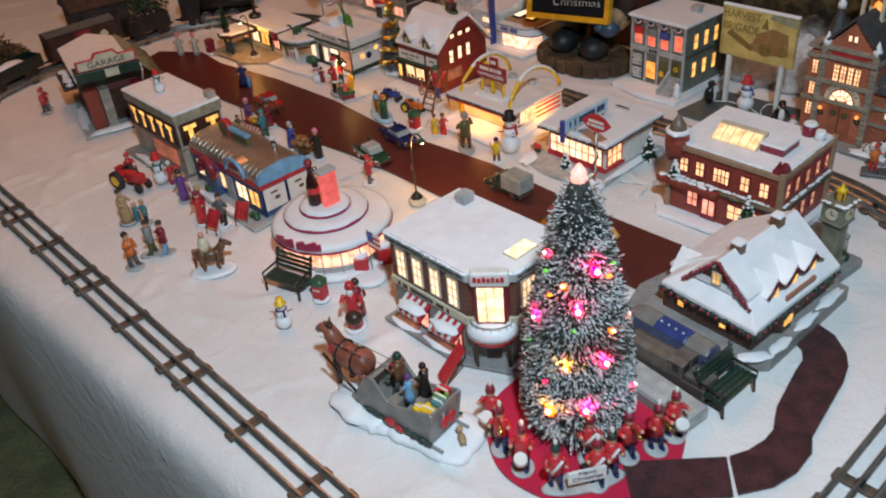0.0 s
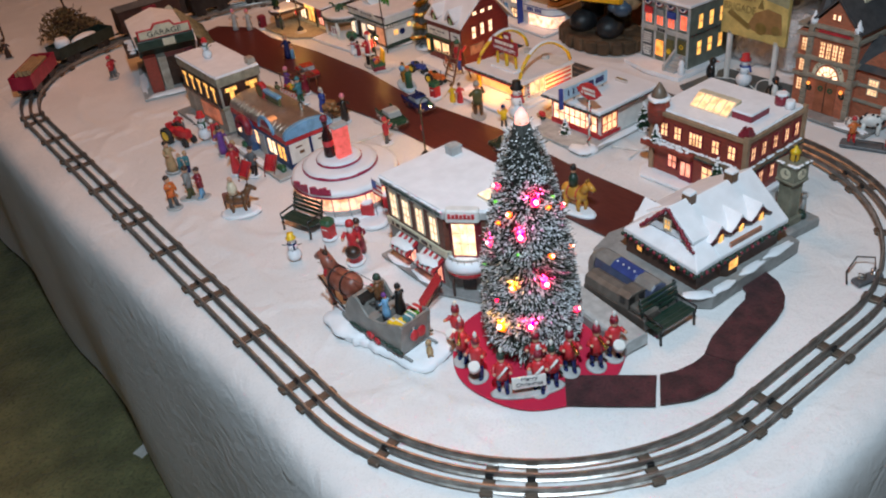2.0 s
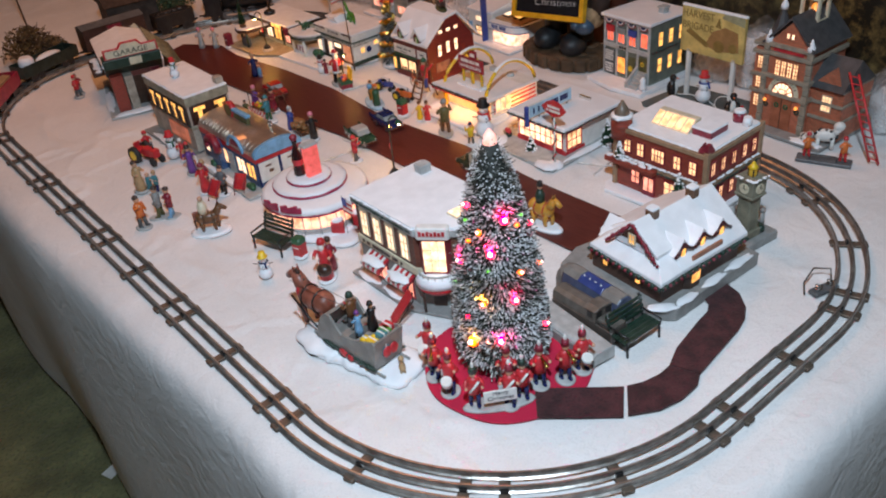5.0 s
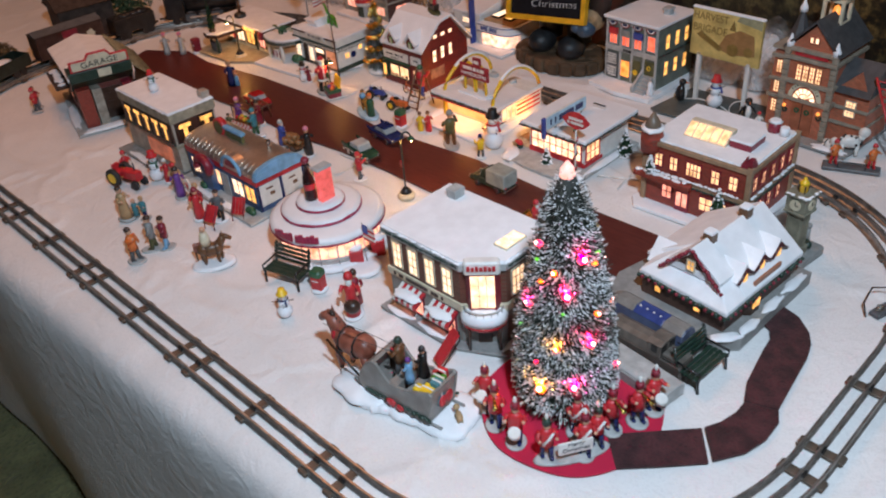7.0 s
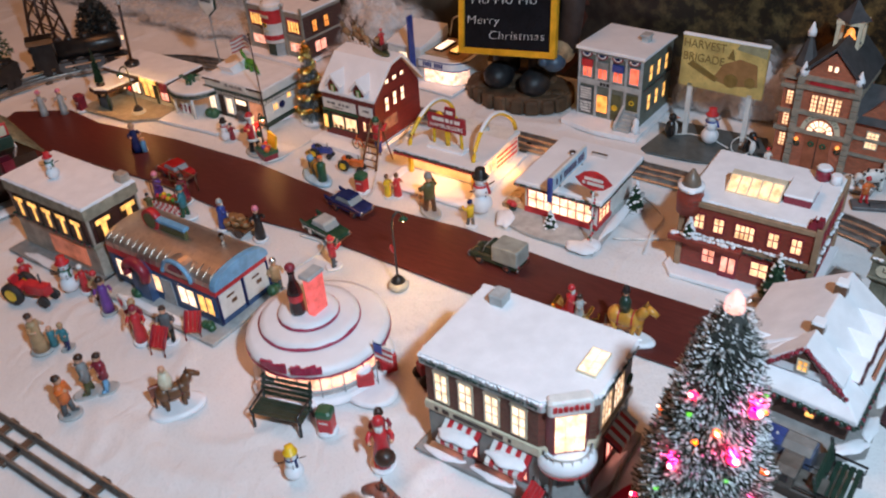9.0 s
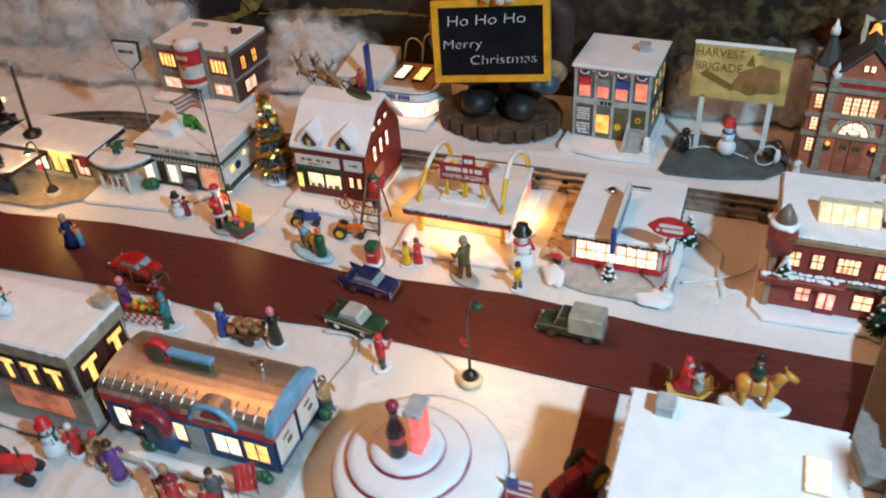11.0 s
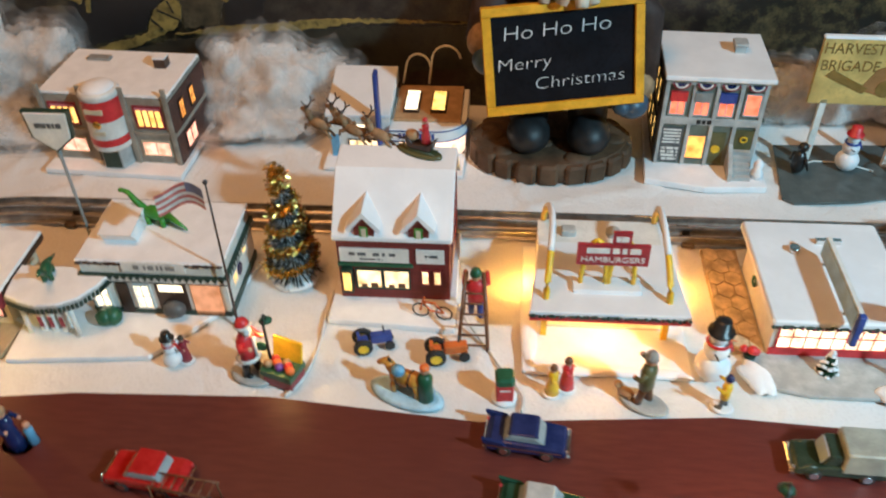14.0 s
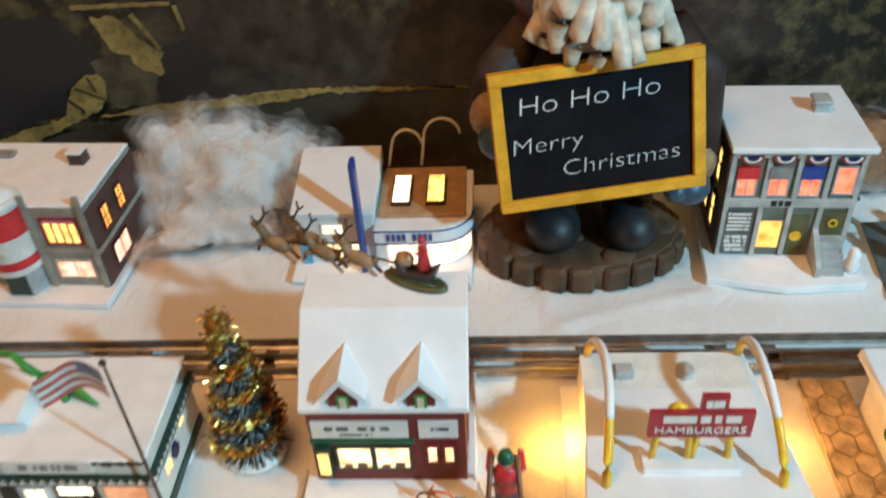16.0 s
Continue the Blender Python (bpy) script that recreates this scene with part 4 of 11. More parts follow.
    part("door", G().at(m).box(-0.007, 0.007, -0.0015, 0.001, 0.004, 0.026), DARKBROWN, b)
    skylight = part("skylight", G().box(-0.009, 0.021, -0.061, -0.045, 0.1045, 0.1075), CREAM, b)
    g = G()
    for i in range(2):
        for k in range(4):
            g.box(-0.0075 + 0.007 * k, -0.0015 + 0.007 * k, -0.0600 + 0.0075 * i, -0.0535 + 0.0075 * i, 0.1074, 0.1083)
    part("pane", g, L_WHITE, skylight)
    part("chimney", G().box(0.028, 0.042, 0.041, 0.053, 0.103, 0.113).box(0.027, 0.043, 0.040, 0.054, 0.113, 0.116, 0.001), PALEGREY, b, "stubby grey chimney capped with snow")
    part("garland", G().lumps((-hx - 0.003, -0.034, 0.098), (-hx - 0.003, hy, 0.098), 0.0016, seed=12, flat=1), DARKGREEN, b)
    part("garland", G().lumps((-0.018, -hy - 0.003, 0.098), (hx, -hy - 0.003, 0.098), 0.0016, seed=13, flat=1), DARKGREEN, b)
    return b


corner_shop()


def soda_shop():
    """Round white soda fountain with stepped roof discs and a big bottle."""
    b = thing("soda_fountain", 0.2475, 0.520, "round white soda fountain with stepped snowy roof discs", "building")
    part("base", G().lathe(0, 0, [(0.067, 0), (0.068, 0.004), (0.063, 0.007)], 48), SNOWY, b)
    part("wall", G().lathe(0, 0, [(0.058, 0.006), (0.058, 0.038)], 48), WHITE, b)
    g = G()
    for k in range(22):
        a = radians(120 + 200 * k / 21)
        g.at(pose(0.0585 * math.cos(a), 0.0585 * math.sin(a), 0, 0, 0, math.degrees(a))).box(-0.0005, 0.0008, -0.0042, 0.0042, 0.016, 0.034)
    win = part("window_band", g, lit("soda_shop_pane", (1.0, 0.52, 0.34), 2.0), b, "curved band of lit windows")
    g = G()
    for k in range(11):
        a = radians(118 + 204 * k / 10)
        g.at(pose(0.0595 * math.cos(a), 0.0595 * math.sin(a), 0, 0, 0, math.degrees(a))).box(-0.0005, 0.0008, -0.0006, 0.0006, 0.007, 0.036)
    part("mullion", g, PALEGREY, win)
    part("counter", G().lathe(0, 0, [(0.0590, 0.012), (0.0612, 0.0135), (0.0590, 0.0150)], 48, cap=False), PALEGREY, b)
    for r, z, h in ((0.0680, 0.038, 0.0095), (0.0475, 0.0485, 0.006), (0.0285, 0.0555, 0.006)):
        n, prof = 96, [(r - 0.004, z - 0.001), (r + 0.0002, z + h * 0.3), (r - 0.001, z + h * 0.75), (r - 0.007, z + h)]
        v = []
        for k, (q, zz) in enumerate(prof):
            for i in range(n):
                a = 2 * math.pi * i / n
                wob = noise.noise(Vector((math.cos(a) * r * 120, math.sin(a) * r * 120, z * 300)))
                q2, z2 = q + 0.0009 * wob * (k in (1, 2)), zz - (0.0016 * max(0.0, wob) if k < 2 else 0)
                v.append((q2 * math.cos(a), q2 * math.sin(a) + (0.009 if r < 0.06 else 0.0), z2))
        part("roof_disc", G().add(v, [(k * n + i, k * n + (i + 1) % n, (k + 1) * n + (i + 1) % n, (k + 1) * n + i) for k in range(3) for i in range(n)] + [tuple(3 * n + i for i in range(n)), tuple(range(n - 1, -1, -1))], True), SNOW, b)
        part("trim", G().lathe(0, 0.009 if r < 0.06 else 0.0, [(r - 0.002, z - 0.002), (r + 0.0008, z), (r + 0.0006, z + 0.0022), (r - 0.001, z + 0.003)], 64, cap=False), paint("raspberry_trim", (0.42, 0.02, 0.07)), b)
    g = G()
    for k in range(13):
        a = radians(176 + 46 * k / 12)
        if k != 6:
            g.at(pose(0.0685 * math.cos(a), 0.0685 * math.sin(a), 0.0475, 0, 0, math.degrees(a))).box(-0.001, 0.0016, -0.0022, 0.0022, -0.003, 0.004 + 0.0015 * (k % 3))
    part("lettering", g, paint("raspberry_trim"), b)
    bottle = part("bottle", G().lathe(-0.010, 0.012, [(0.0068, 0.0615), (0.0075, 0.063), (0.0072, 0.070), (0.0062, 0.076), (0.0070, 0.084), (0.0060, 0.091), (0.0032, 0.099), (0.0028, 0.105), (0.0034, 0.106), (0.0034, 0.109)], 20), paint("dark_cola_glass", (0.028, 0.008, 0.008), rough=0.12), b, "dark brown soda bottle")
    part("label", G().lathe(-0.010, 0.012, [(0.0066, 0.0760), (0.0074, 0.084)], 20, cap=False), RED, bottle)
    part("pylon", G().box(-0.008, 0.012, -0.006, 0.002, 0.061, 0.102, 0.001), lit("red_lit_pylon", (1.0, 0.17, 0.16), 0.85, dim=0.55), b, "red lit pylon beside the bottle")
    part("pylon_cap", G().box(-0.009, 0.013, -0.0075, 0.006, 0.102, 0.105, 0.0012), PALEGREY, b)
    part("cap_ball", G().ball((-0.010, 0.012, 0.1125), (0.0050, 0.0050, 0.0046), 12, 9), MAROON, b)
    part("snow_heap", drift((-0.050, 0.020, 0.005), (-0.062, -0.022, 0.005), 0.016, 6), SNOWY, b, "heaped snow before the windows")
    part("side_plinth", G().lathe(-0.012, -0.066, [(0.027, 0), (0.028, 0.003), (0.024, 0.005)], 28, sx=0.8), SNOWY, b)
    pole = G().tube([(-0.004, -0.070, 0.003), (-0.004, -0.070, 0.058)], 0.0006, 6)
    flag = part("flagpole", pole, PALEGREY, b)
    g = G()
    for k in range(6):
        g.use(k % 2).box(-0.0045, -0.0035, -0.090, -0.0705, 0.036 + 0.0033 * k, 0.0393 + 0.0033 * k)
    g.use(2).box(-0.0050, -0.0033, -0.0795, -0.0705, 0.0457, 0.0558)
    part("flag", g, [RED, WHITE, BLUE], flag, "small striped flag with a blue corner")
    return b


soda_shop()


def diner():
    """Silver railway-car diner with a ribbed barrel roof."""
    hx, hy, b = 0.036, 0.083, thing("diner", 0.2655, 0.722, "lit silver railcar diner with ribbed metal roof", "building")
    slab(b, rect(hx + 0.018, hy + 0.012, -0.008), 0.004, PALEGREY, "sidewalk", [((-hx - 0.018, 0.05), (-hx - 0.018, -0.06), 0.0035)])
    part("wall", G().box(-hx, hx, -hy, hy, 0.004, 0.050), paint("diner_blue_enamel", (0.035, 0.085, 0.19)), b, "deep blue enamel walls")
    part("red_band", G().box(-hx - 0.001, hx + 0.001, -hy - 0.001, hy + 0.001, 0.042, 0.050), RED, b, bevel=0.0005)
    arc = [(hx * 1.02 * math.cos(a), 0.050 + 0.017 * math.sin(a) ** 0.7) for a in np.linspace(0, math.pi, 15)]
    roof = part("roof", G().prism(arc, -hy - 0.0005, hy + 0.0005, "y"), DINER_METAL, b, "brushed metal barrel roof", bevel=0.0004)
    g = G()
    for k in range(17):
        y = -hy + 0.005 + k * (2 * hy - 0.01) / 16
        g.tube([(hx * 1.03 * math.cos(a), y, 0.0505 + 0.0172 * math.sin(a) ** 0.7) for a in np.linspace(math.pi, math.pi * 0.70, 6)], 0.0005, 5)
    part("rib", g, DINER_METAL, roof)
    arc2 = [(hx * 1.06 * math.cos(a), 0.0495 + 0.0185 * math.sin(a) ** 0.7) for a in np.linspace(0, math.pi, 15)]
    part("end_trim", G().prism(arc2, -hy - 0.004, -hy + 0.004, "y"), SKYBLUE, b, "sky blue roof end trim", bevel=0.0006)
    for u, w, pane in ((-0.066, 0.022, L_YELLOW), (-0.038, 0.025, L_WHITE), (0.010, 0.018, L_WARM), (0.060, 0.026, L_WHITE)):
        window(b, "-x", hx, u, 0.026, w, 0.022, pane, paint("diner_blue_enamel"), 2 if w > 0.02 else 1, 1)
    part("door", G().fb("-x", hx, -0.016, 0.002, 0.004, 0.036, 0.0014), PALEGREY, b)
    for u in (-0.018, 0.018):
        board = part("poster", G().fb("-y", hy, u - 0.0155, u + 0.0155, 0.012, 0.041, 0.0014), WHITE, b, "white enamel advertising panel")
        part("print", G().fb("-y", hy + 0.0014, u - 0.006, u + 0.004, 0.033, 0.0355, 0.0004).fb("-y", hy + 0.0014, u - 0.001, u + 0.006, 0.0235, 0.028, 0.0004), BROWN, board)
    g = G()
    for s in (-0.035, 0.0, 0.035):
        g.fb("-y", hy, s - 0.001, s + 0.001, 0.006, 0.043, 0.002)
    part("strut", g, NAVY, b)
    # round-headed sign over the middle of the front
    hump = [(0.022 * math.cos(a), 0.048 + 0.020 * math.sin(a)) for a in np.linspace(0, math.pi, 14)]
    g = G().at(pose(0, -0.030, 0)).prism(hump, -hx - 0.001, -hx + 0.014, "x")
    part("pediment", g, DINER_METAL, b, "metal pediment with a sky blue rim")
    rim = [(-hx - 0.001, 0.021 * math.cos(a) - 0.030, 0.048 + 0.0195 * math.sin(a)) for a in np.linspace(0, math.pi, 15)]
    part("pediment_rim", G().tube(rim, 0.0026, 7), SKYBLUE, b)
    small = [(0.014 * math.cos(a), 0.050 + 0.013 * math.sin(a)) for a in np.linspace(0, math.pi, 12)]
    part("pediment_face", G().at(pose(0, -0.030, 0)).prism([(0.72 * y, 0.0545 + 0.72 * (z - 0.050)) for y, z in small], -hx - 0.0022, -hx - 0.001, "x"), MAROON, b)
    porch = [(0.018 * math.cos(a), 0.040 + 0.014 * math.sin(a)) for a in np.linspace(0, math.pi, 12)]
    hood = [(-hx - 0.010, 0.026 + 0.0145 * math.cos(a), 0.040 + 0.012 * math.sin(a)) for a in np.linspace(-0.5, math.pi + 0.5, 17)]
    part("porch_hood", G().tube(hood, 0.0058, 9), MAROON, b, "maroon arched porch hood")
    part("porch_wall", G().at(pose(0, 0.026, 0)).prism([(0.7 * y, 0.040 + 0.7 * (z - 0.040)) for y, z in porch] + [(-0.0126, 0.004), (0.0126, 0.004)], -hx - 0.009, -hx, "x"), paint("diner_blue_enamel"), b)
    # roof sign: a long board with a red roundel
    g = G().box(-0.0025, 0.0025, -0.012, 0.034, 0.066, 0.078, 0.001).use(1).box(-0.004, 0.004, -0.014, 0.036, 0.0775, 0.0815, 0.001).use(0)
    g.at(pose(0, 0.040, 0.076, 0, 90)).use(2).lathe(0, 0, [(0.0125, -0.004), (0.0125, 0.004)], 24).at()
    g.use(0).at(pose(0, 0.040, 0.076, 0, 90)).lathe(0, 0, [(0.009, -0.0048), (0.009, 0.0048)], 24).at()
    part("roof_sign", g, [OLIVE, SKYBLUE, RED], b, "roof sign with a red roundel and blue top")
    part("vent", G().cyl(0.012, -0.052, 0.064, 0.077, 0.0028, 0.0022, 12).cyl(0.012, -0.052, 0.076, 0.079, 0.0038, 0.0030, 12), CHROME, b)
    bush = G()
    for u in (-0.074, 0.040):
        bush.lumps((-hx - 0.010, u - 0.004, 0.007), (-hx - 0.010, u + 0.004, 0.007), 0.005, seed=int(100 + u * 100), flat=0.9)
    bush.lumps((0.030, -hy - 0.008, 0.008), (0.036, -hy - 0.008, 0.008), 0.006, seed=77, flat=1)
    part("bush", bush, GREEN, b)
    return b


diner()


def steakhouse():
    """Two-storey restaurant with mullioned amber windows."""
    hx, hy, b = 0.034, 0.072, thing("restaurant", 0.258, 0.892, "two-storey stone restaurant with amber lit windows", "building")
    slab(b, rect(hx + 0.014, hy + 0.008, -0.008), 0.004, GREY, "sidewalk", [((-hx - 0.016, 0.05), (-hx - 0.016, -0.05), 0.004)])
    part("wall", G().box(-hx, hx, -hy, hy, 0.004, 0.090), paint("weathered_stone_paint", (0.44, 0.36, 0.29), rough=0.6, var=0.3, scale=60), b)
    g = G().box(-hx - 0.002, hx + 0.002, -hy - 0.002, hy + 0.002, 0.078, 0.091).box(-hx - 0.002, hx + 0.002, -hy - 0.002, hy + 0.002, 0.040, 0.0445)
    part("cornice", g, paint("mossy_cornice", (0.33, 0.28, 0.20), rough=0.6, var=0.3), b, bevel=0.0007)
    snow_cap(b, rect(hx + 0.001, hy + 0.001), 0.0905, 0.004, 31)
    for face, half in (("-x", hy), ("-y", hx)):
        part("window_panel", G().fb(face, hx if face == "-x" else hy, -half + 0.003, half - 0.003, 0.0465, 0.0765, 0.0009), paint("dark_cherry_wood", (0.055, 0.016, 0.012)), b, "dark cherry panel round the upper windows")
    for face, d, us in (("-x", hx + 0.0009, (-0.052, -0.026, 0.0, 0.026, 0.052)), ("-y", hy + 0.0009, (-0.016, 0.018))):
        for u in us:
            window(b, face, d, u, 0.061, 0.019, 0.025, L_YELLOW, DARKBROWN, 1, 1)
            g = G().fb(face, d, u - 0.0095, u - 0.0035, 0.0485, 0.067, 0.0012).fb(face, d, u + 0.0035, u + 0.0095, 0.0485, 0.067, 0.0012)
            part("shutter", g, DARKBROWN, b)
    # painted panel, no lamp; a faint glow is put into its material
    part("mural_panel", G().fb("-x", hx, -0.052, 0.012, 0.012, 0.036, 0.0016), lit("glowing_painted_panel", (1.0, 0.30, 0.16), 0.32, dim=0.25, scale=70), b, "faded red painted panel given a faint glow")
    for u in (-0.012, 0.016):
        window(b, "-y", hy, u, 0.024, 0.014, 0.022, L_YELLOW, DARKBROWN, 1, 2)
    garland(b, [(-hx - 0.002, -hy, 0.046), (-hx - 0.002, hy, 0.046)], 0.0016, 8)
    part("chimney", G().box(0.022, 0.034, -0.070, -0.056, 0.090, 0.104, 0.001), paint("weathered_stone_paint"), b)
    part("bracket", G().lumps((-0.02, -hy - 0.004, 0.040), (0.02, -hy - 0.004, 0.040), 0.003, seed=6, flat=0.8), MAROON, b)
    return b


steakhouse()


def garage():
    """Old brick garage with a stepped sign board and a slatted lean-to roof."""
    b = thing("garage", 0.262, 1.125, "old brick garage with dark green canopy and sign", "building", rot=-14)
    slab(b, [(-0.062, -0.082), (0.05, -0.082), (0.06, 0.12), (-0.05, 0.12)], 0.004, PALEGREY, "base", [((-0.05, -0.076), (0.03, -0.076), 0.006), ((-0.056, -0.05), (-0.05, 0.05), 0.005)])
    part("wall", G().box(-0.040, 0.040, -0.045, 0.105, 0.004, 0.075), brick_paint("plum_moulded_brick", (0.17, 0.035, 0.028), (0.14, 0.06, 0.05)), b, "dark plum brick walls")
    part("pier", G().box(-0.022, -0.008, -0.066, -0.045, 0.004, 0.064), paint("sandy_grey_stone", (0.36, 0.31, 0.25), rough=0.65, var=0.3), b, "tall sandy stone pier")
    part("brick_pier", G().box(-0.044, -0.024, -0.064, -0.045, 0.004, 0.066), SCHOOL_BRICK, b, "red brick corner pier")
    part("pier", G().box(0.026, 0.040, -0.062, -0.045, 0.004, 0.062), MAROON, b)
    part("doorway", G().fb("-y", 0.045, -0.020, 0.024, 0.004, 0.055, 0.001), DARKBROWN, b)
    g = G()
    hood = [(-0.040, 0.060), (-0.075, 0.083), (-0.075, 0.098), (-0.040, 0.098)]
    part("canopy", g.prism(hood, -0.048, 0.046, "x"), DARKGREEN, b, "bottle green flared canopy", bevel=0.0008)
    part("canopy_end", G().prism([(-0.042, 0.055), (-0.068, 0.079), (-0.043, 0.092)], 0.0465, 0.049, "x"), SNOW, b)
    part("shield", G().at(pose(0.004, 0, 0)).fb("-y", 0.0752, -0.010, 0.010, 0.0845, 0.0965, 0.001), CREAM, b)
    stepped = [(-0.044, 0.100), (0.044, 0.100), (0.044, 0.116), (0.020, 0.116), (0.014, 0.124), (-0.014, 0.124), (-0.020, 0.116), (-0.044, 0.116)]
    part("sign_board", G().prism(stepped, -0.0765, -0.0725, "y"), RED, b, "red stepped sign board", bevel=0.0005)
    inner = [(-0.041, 0.102), (0.041, 0.102), (0.041, 0.114), (0.018, 0.114), (0.012, 0.1215), (-0.012, 0.1215), (-0.018, 0.114), (-0.041, 0.114)]
    part("sign_face", G().prism(inner, -0.0782, -0.0764, "y"), CREAM, b, "cream sign face")
    text_part("lettering", "GARAGE", 0.0125, BLACK, b, face_m("-y", 0.0784, 0, 0.108), wide=1.15)
    roof = [(-0.050, 0.094), (0.0, 0.108), (0.042, 0.094), (0.042, 0.090), (-0.050, 0.090)]
    part("roof", G().at(pose(0, 0, -0.008)).prism(roof, -0.060, 0.112, "y"), SNOWY, b, "snowy low-pitched roof", bevel=0.001)
    g = G()
    for k in range(15):
        y = -0.045 + 0.0102 * k
        g.tube([(0.040, y, 0.092), (0.082, y, 0.050)], 0.0022, 6)
    part("slat_roof", g, paint("weathered_straw_wood", (0.24, 0.185, 0.095), rough=0.7, var=0.4), b, "lean-to roof of weathered round slats")
    part("side_wall", G().box(0.040, 0.074, -0.038, 0.105, 0.004, 0.052), DARKBROWN, b)
    part("blue_sign", G().box(0.0735, 0.0755, -0.030, 0.006, 0.034, 0.044), SKYBLUE, b)
    window(b, "-x", 0.040, 0.03, 0.034, 0.026, 0.024, L_PINK, DARKBROWN, 2, 2)
    window(b, "-y", 0.045, 0.003, 0.038, 0.016, 0.012, L_ORANGE, DARKBROWN, 2, 1)
    porch = G().use(0).box(-0.066, -0.040, 0.0, 0.085, 0.052, 0.057, 0.001).use(1).lumps((-0.053, 0.01, 0.058), (-0.053, 0.075, 0.058), 0.008, seed=4, flat=0.3)
    part("porch_roof", porch, [DARKBROWN, SNOWY], b)
    return b


garage()


def school():
    """Two-storey red brick school with a turret and a lit roof skylight."""
    hx, hy, b = 0.055, 0.066, thing("school", 0.609, 0.217, "two-storey red brick school with snowy flat roof", "building")
    slab(b, [(-hx - 0.016, -hy - 0.006), (hx, -hy - 0.008), (hx, hy + 0.006), (-hx - 0.006, hy + 0.012), (-hx - 0.022, hy)], 0.005, SNOWY, "snow_base")
    part("wall", G().box(-hx, hx, -hy, hy, 0.005, 0.086), SCHOOL_BRICK, b)
    g = G()
    for z0, z1, e in ((0.042, 0.0475, 0.0024), (0.081, 0.0865, 0.0026)):
        g.box(-hx - e, hx + e, -hy - e, hy + e, z0, z1)
    for x, y in ((-hx, -hy), (-hx, hy), (hx, -hy)):
        g.box(x - 0.003, x + 0.003, y - 0.003, y + 0.003, 0.005, 0.090)
    part("trim", g, paint("brown_cream_trim", (0.36, 0.22, 0.13), rough=0.5), b, "tan moulded cornices and corner strips", bevel=0.0005)
    snow_cap(b, rect(hx - 0.001, hy - 0.001), 0.0862, 0.0035, 61)
    for u in (-0.048, -0.026, 0.002, 0.028, 0.048):
        w = 0.018 if abs(u - 0.002) < 0.01 else 0.0095
        window(b, "-x", hx, u, 0.064, w, 0.0165, L_WARM, MAROON, 4 if w > 0.015 else 2, 2)
    for u, w in ((-0.038, 0.010), (-0.018, 0.016), (0.034, 0.012)):
        window(b, "-x", hx, u, 0.025, w, 0.017, L_WARM if u < 0 else L_PINK, MAROON, 2, 2)
    door = part("door", G().fb("-x", hx, 0.004, 0.022, 0.005, 0.034, 0.0018), MAROON, b, "maroon double door")
    part("pane", G().fb("-x", hx + 0.0018, 0.006, 0.012, 0.012, 0.030, 0.0005).fb("-x", hx + 0.0018, 0.014, 0.020, 0.012, 0.030, 0.0005), L_PINK, door)
    for u in (-0.042, -0.022, 0.0, 0.022, 0.042):
        window(b, "-y", hy, u, 0.064, 0.0075, 0.0165, L_WARM, MAROON, 2, 2)
        if u != 0.042:
            window(b, "-y", hy, u, 0.026, 0.0075, 0.0165, L_WARM, MAROON, 2, 2)
    g = G()
    for u in np.linspace(-0.05, 0.05, 8):
        g.lumps((-hx - 0.003, u - 0.005, 0.049), (-hx - 0.003, u + 0.005, 0.049), 0.0022, seed=int(900 + u * 900), flat=0.6)
    for u in np.linspace(-0.045, 0.045, 6):
        g.lumps((u - 0.005, -hy - 0.003, 0.049), (u + 0.005, -hy - 0.003, 0.049), 0.0022, seed=int(700 + u * 900), flat=0.6)
    part("ledge_snow", g, SNOWY, b)
    garland(b, [(-hx - 0.003, -hy, 0.0415), (-hx - 0.003, hy, 0.0415)], 0.0013, 5)
    garland(b, [(-hx, -hy - 0.003, 0.0415), (hx, -hy - 0.003, 0.0415)], 0.0013, 6)
    sky = part("skylight", G().prism([(-0.030, 0.0895), (-0.012, 0.103), (-0.004, 0.103), (-0.004, 0.0895)], -0.020, 0.034, "y"), CREAM, b, "sloped roof skylight with lit panes")
    g = G()
    m = Matrix.Translation((-0.030, 0, 0.0895)) @ Matrix.Rotation(-math.atan2(0.0135, 0.018), 4, "Y")
    for k in range(5):
        g.at(m).box(0.002, 0.0205, -0.018 + 0.0105 * k, -0.0095 + 0.0105 * k, 0.0002, 0.0010)
    part("pane", g, L_WARM, sky)
    part("roof_house", G().box(-0.024, 0.010, -0.048, -0.022, 0.088, 0.098), MAROON, b, "maroon roof hatch under snow")
    part("hatch_snow", G().box(-0.025, 0.011, -0.049, -0.021, 0.098, 0.1005, 0.001), SNOWY, b)
    g = G().cyl(0.040, -0.044, 0.088, 0.102, 0.0075, n=12).use(1).cyl(0.040, -0.044, 0.102, 0.1045, 0.0085, 0.006, 12)
    g.use(1).cyl(0.036, -0.058, 0.090, 0.100, 0.006, 0.005, 10)
    part("chimney", g, [MAROON, SNOWY], b)
    tower = G().lathe(-hx + 0.004, hy - 0.004, [(0.0125, 0.070), (0.0135, 0.086), (0.0135, 0.090), (0.0128, 0.091), (0.0128, 0.096), (0.0125, 0.098)], 20)
    part("turret", tower, SCHOOL_BRICK, b, "round brick turret with a snowy cap")
    g = G().lathe(-hx + 0.004, hy - 0.004, [(0.011, 0.098), (0.008, 0.108), (0.0015, 0.119)], 12)
    part("turret_roof", g, paint("grey_brown_slate", (0.17, 0.12, 0.085)), b)
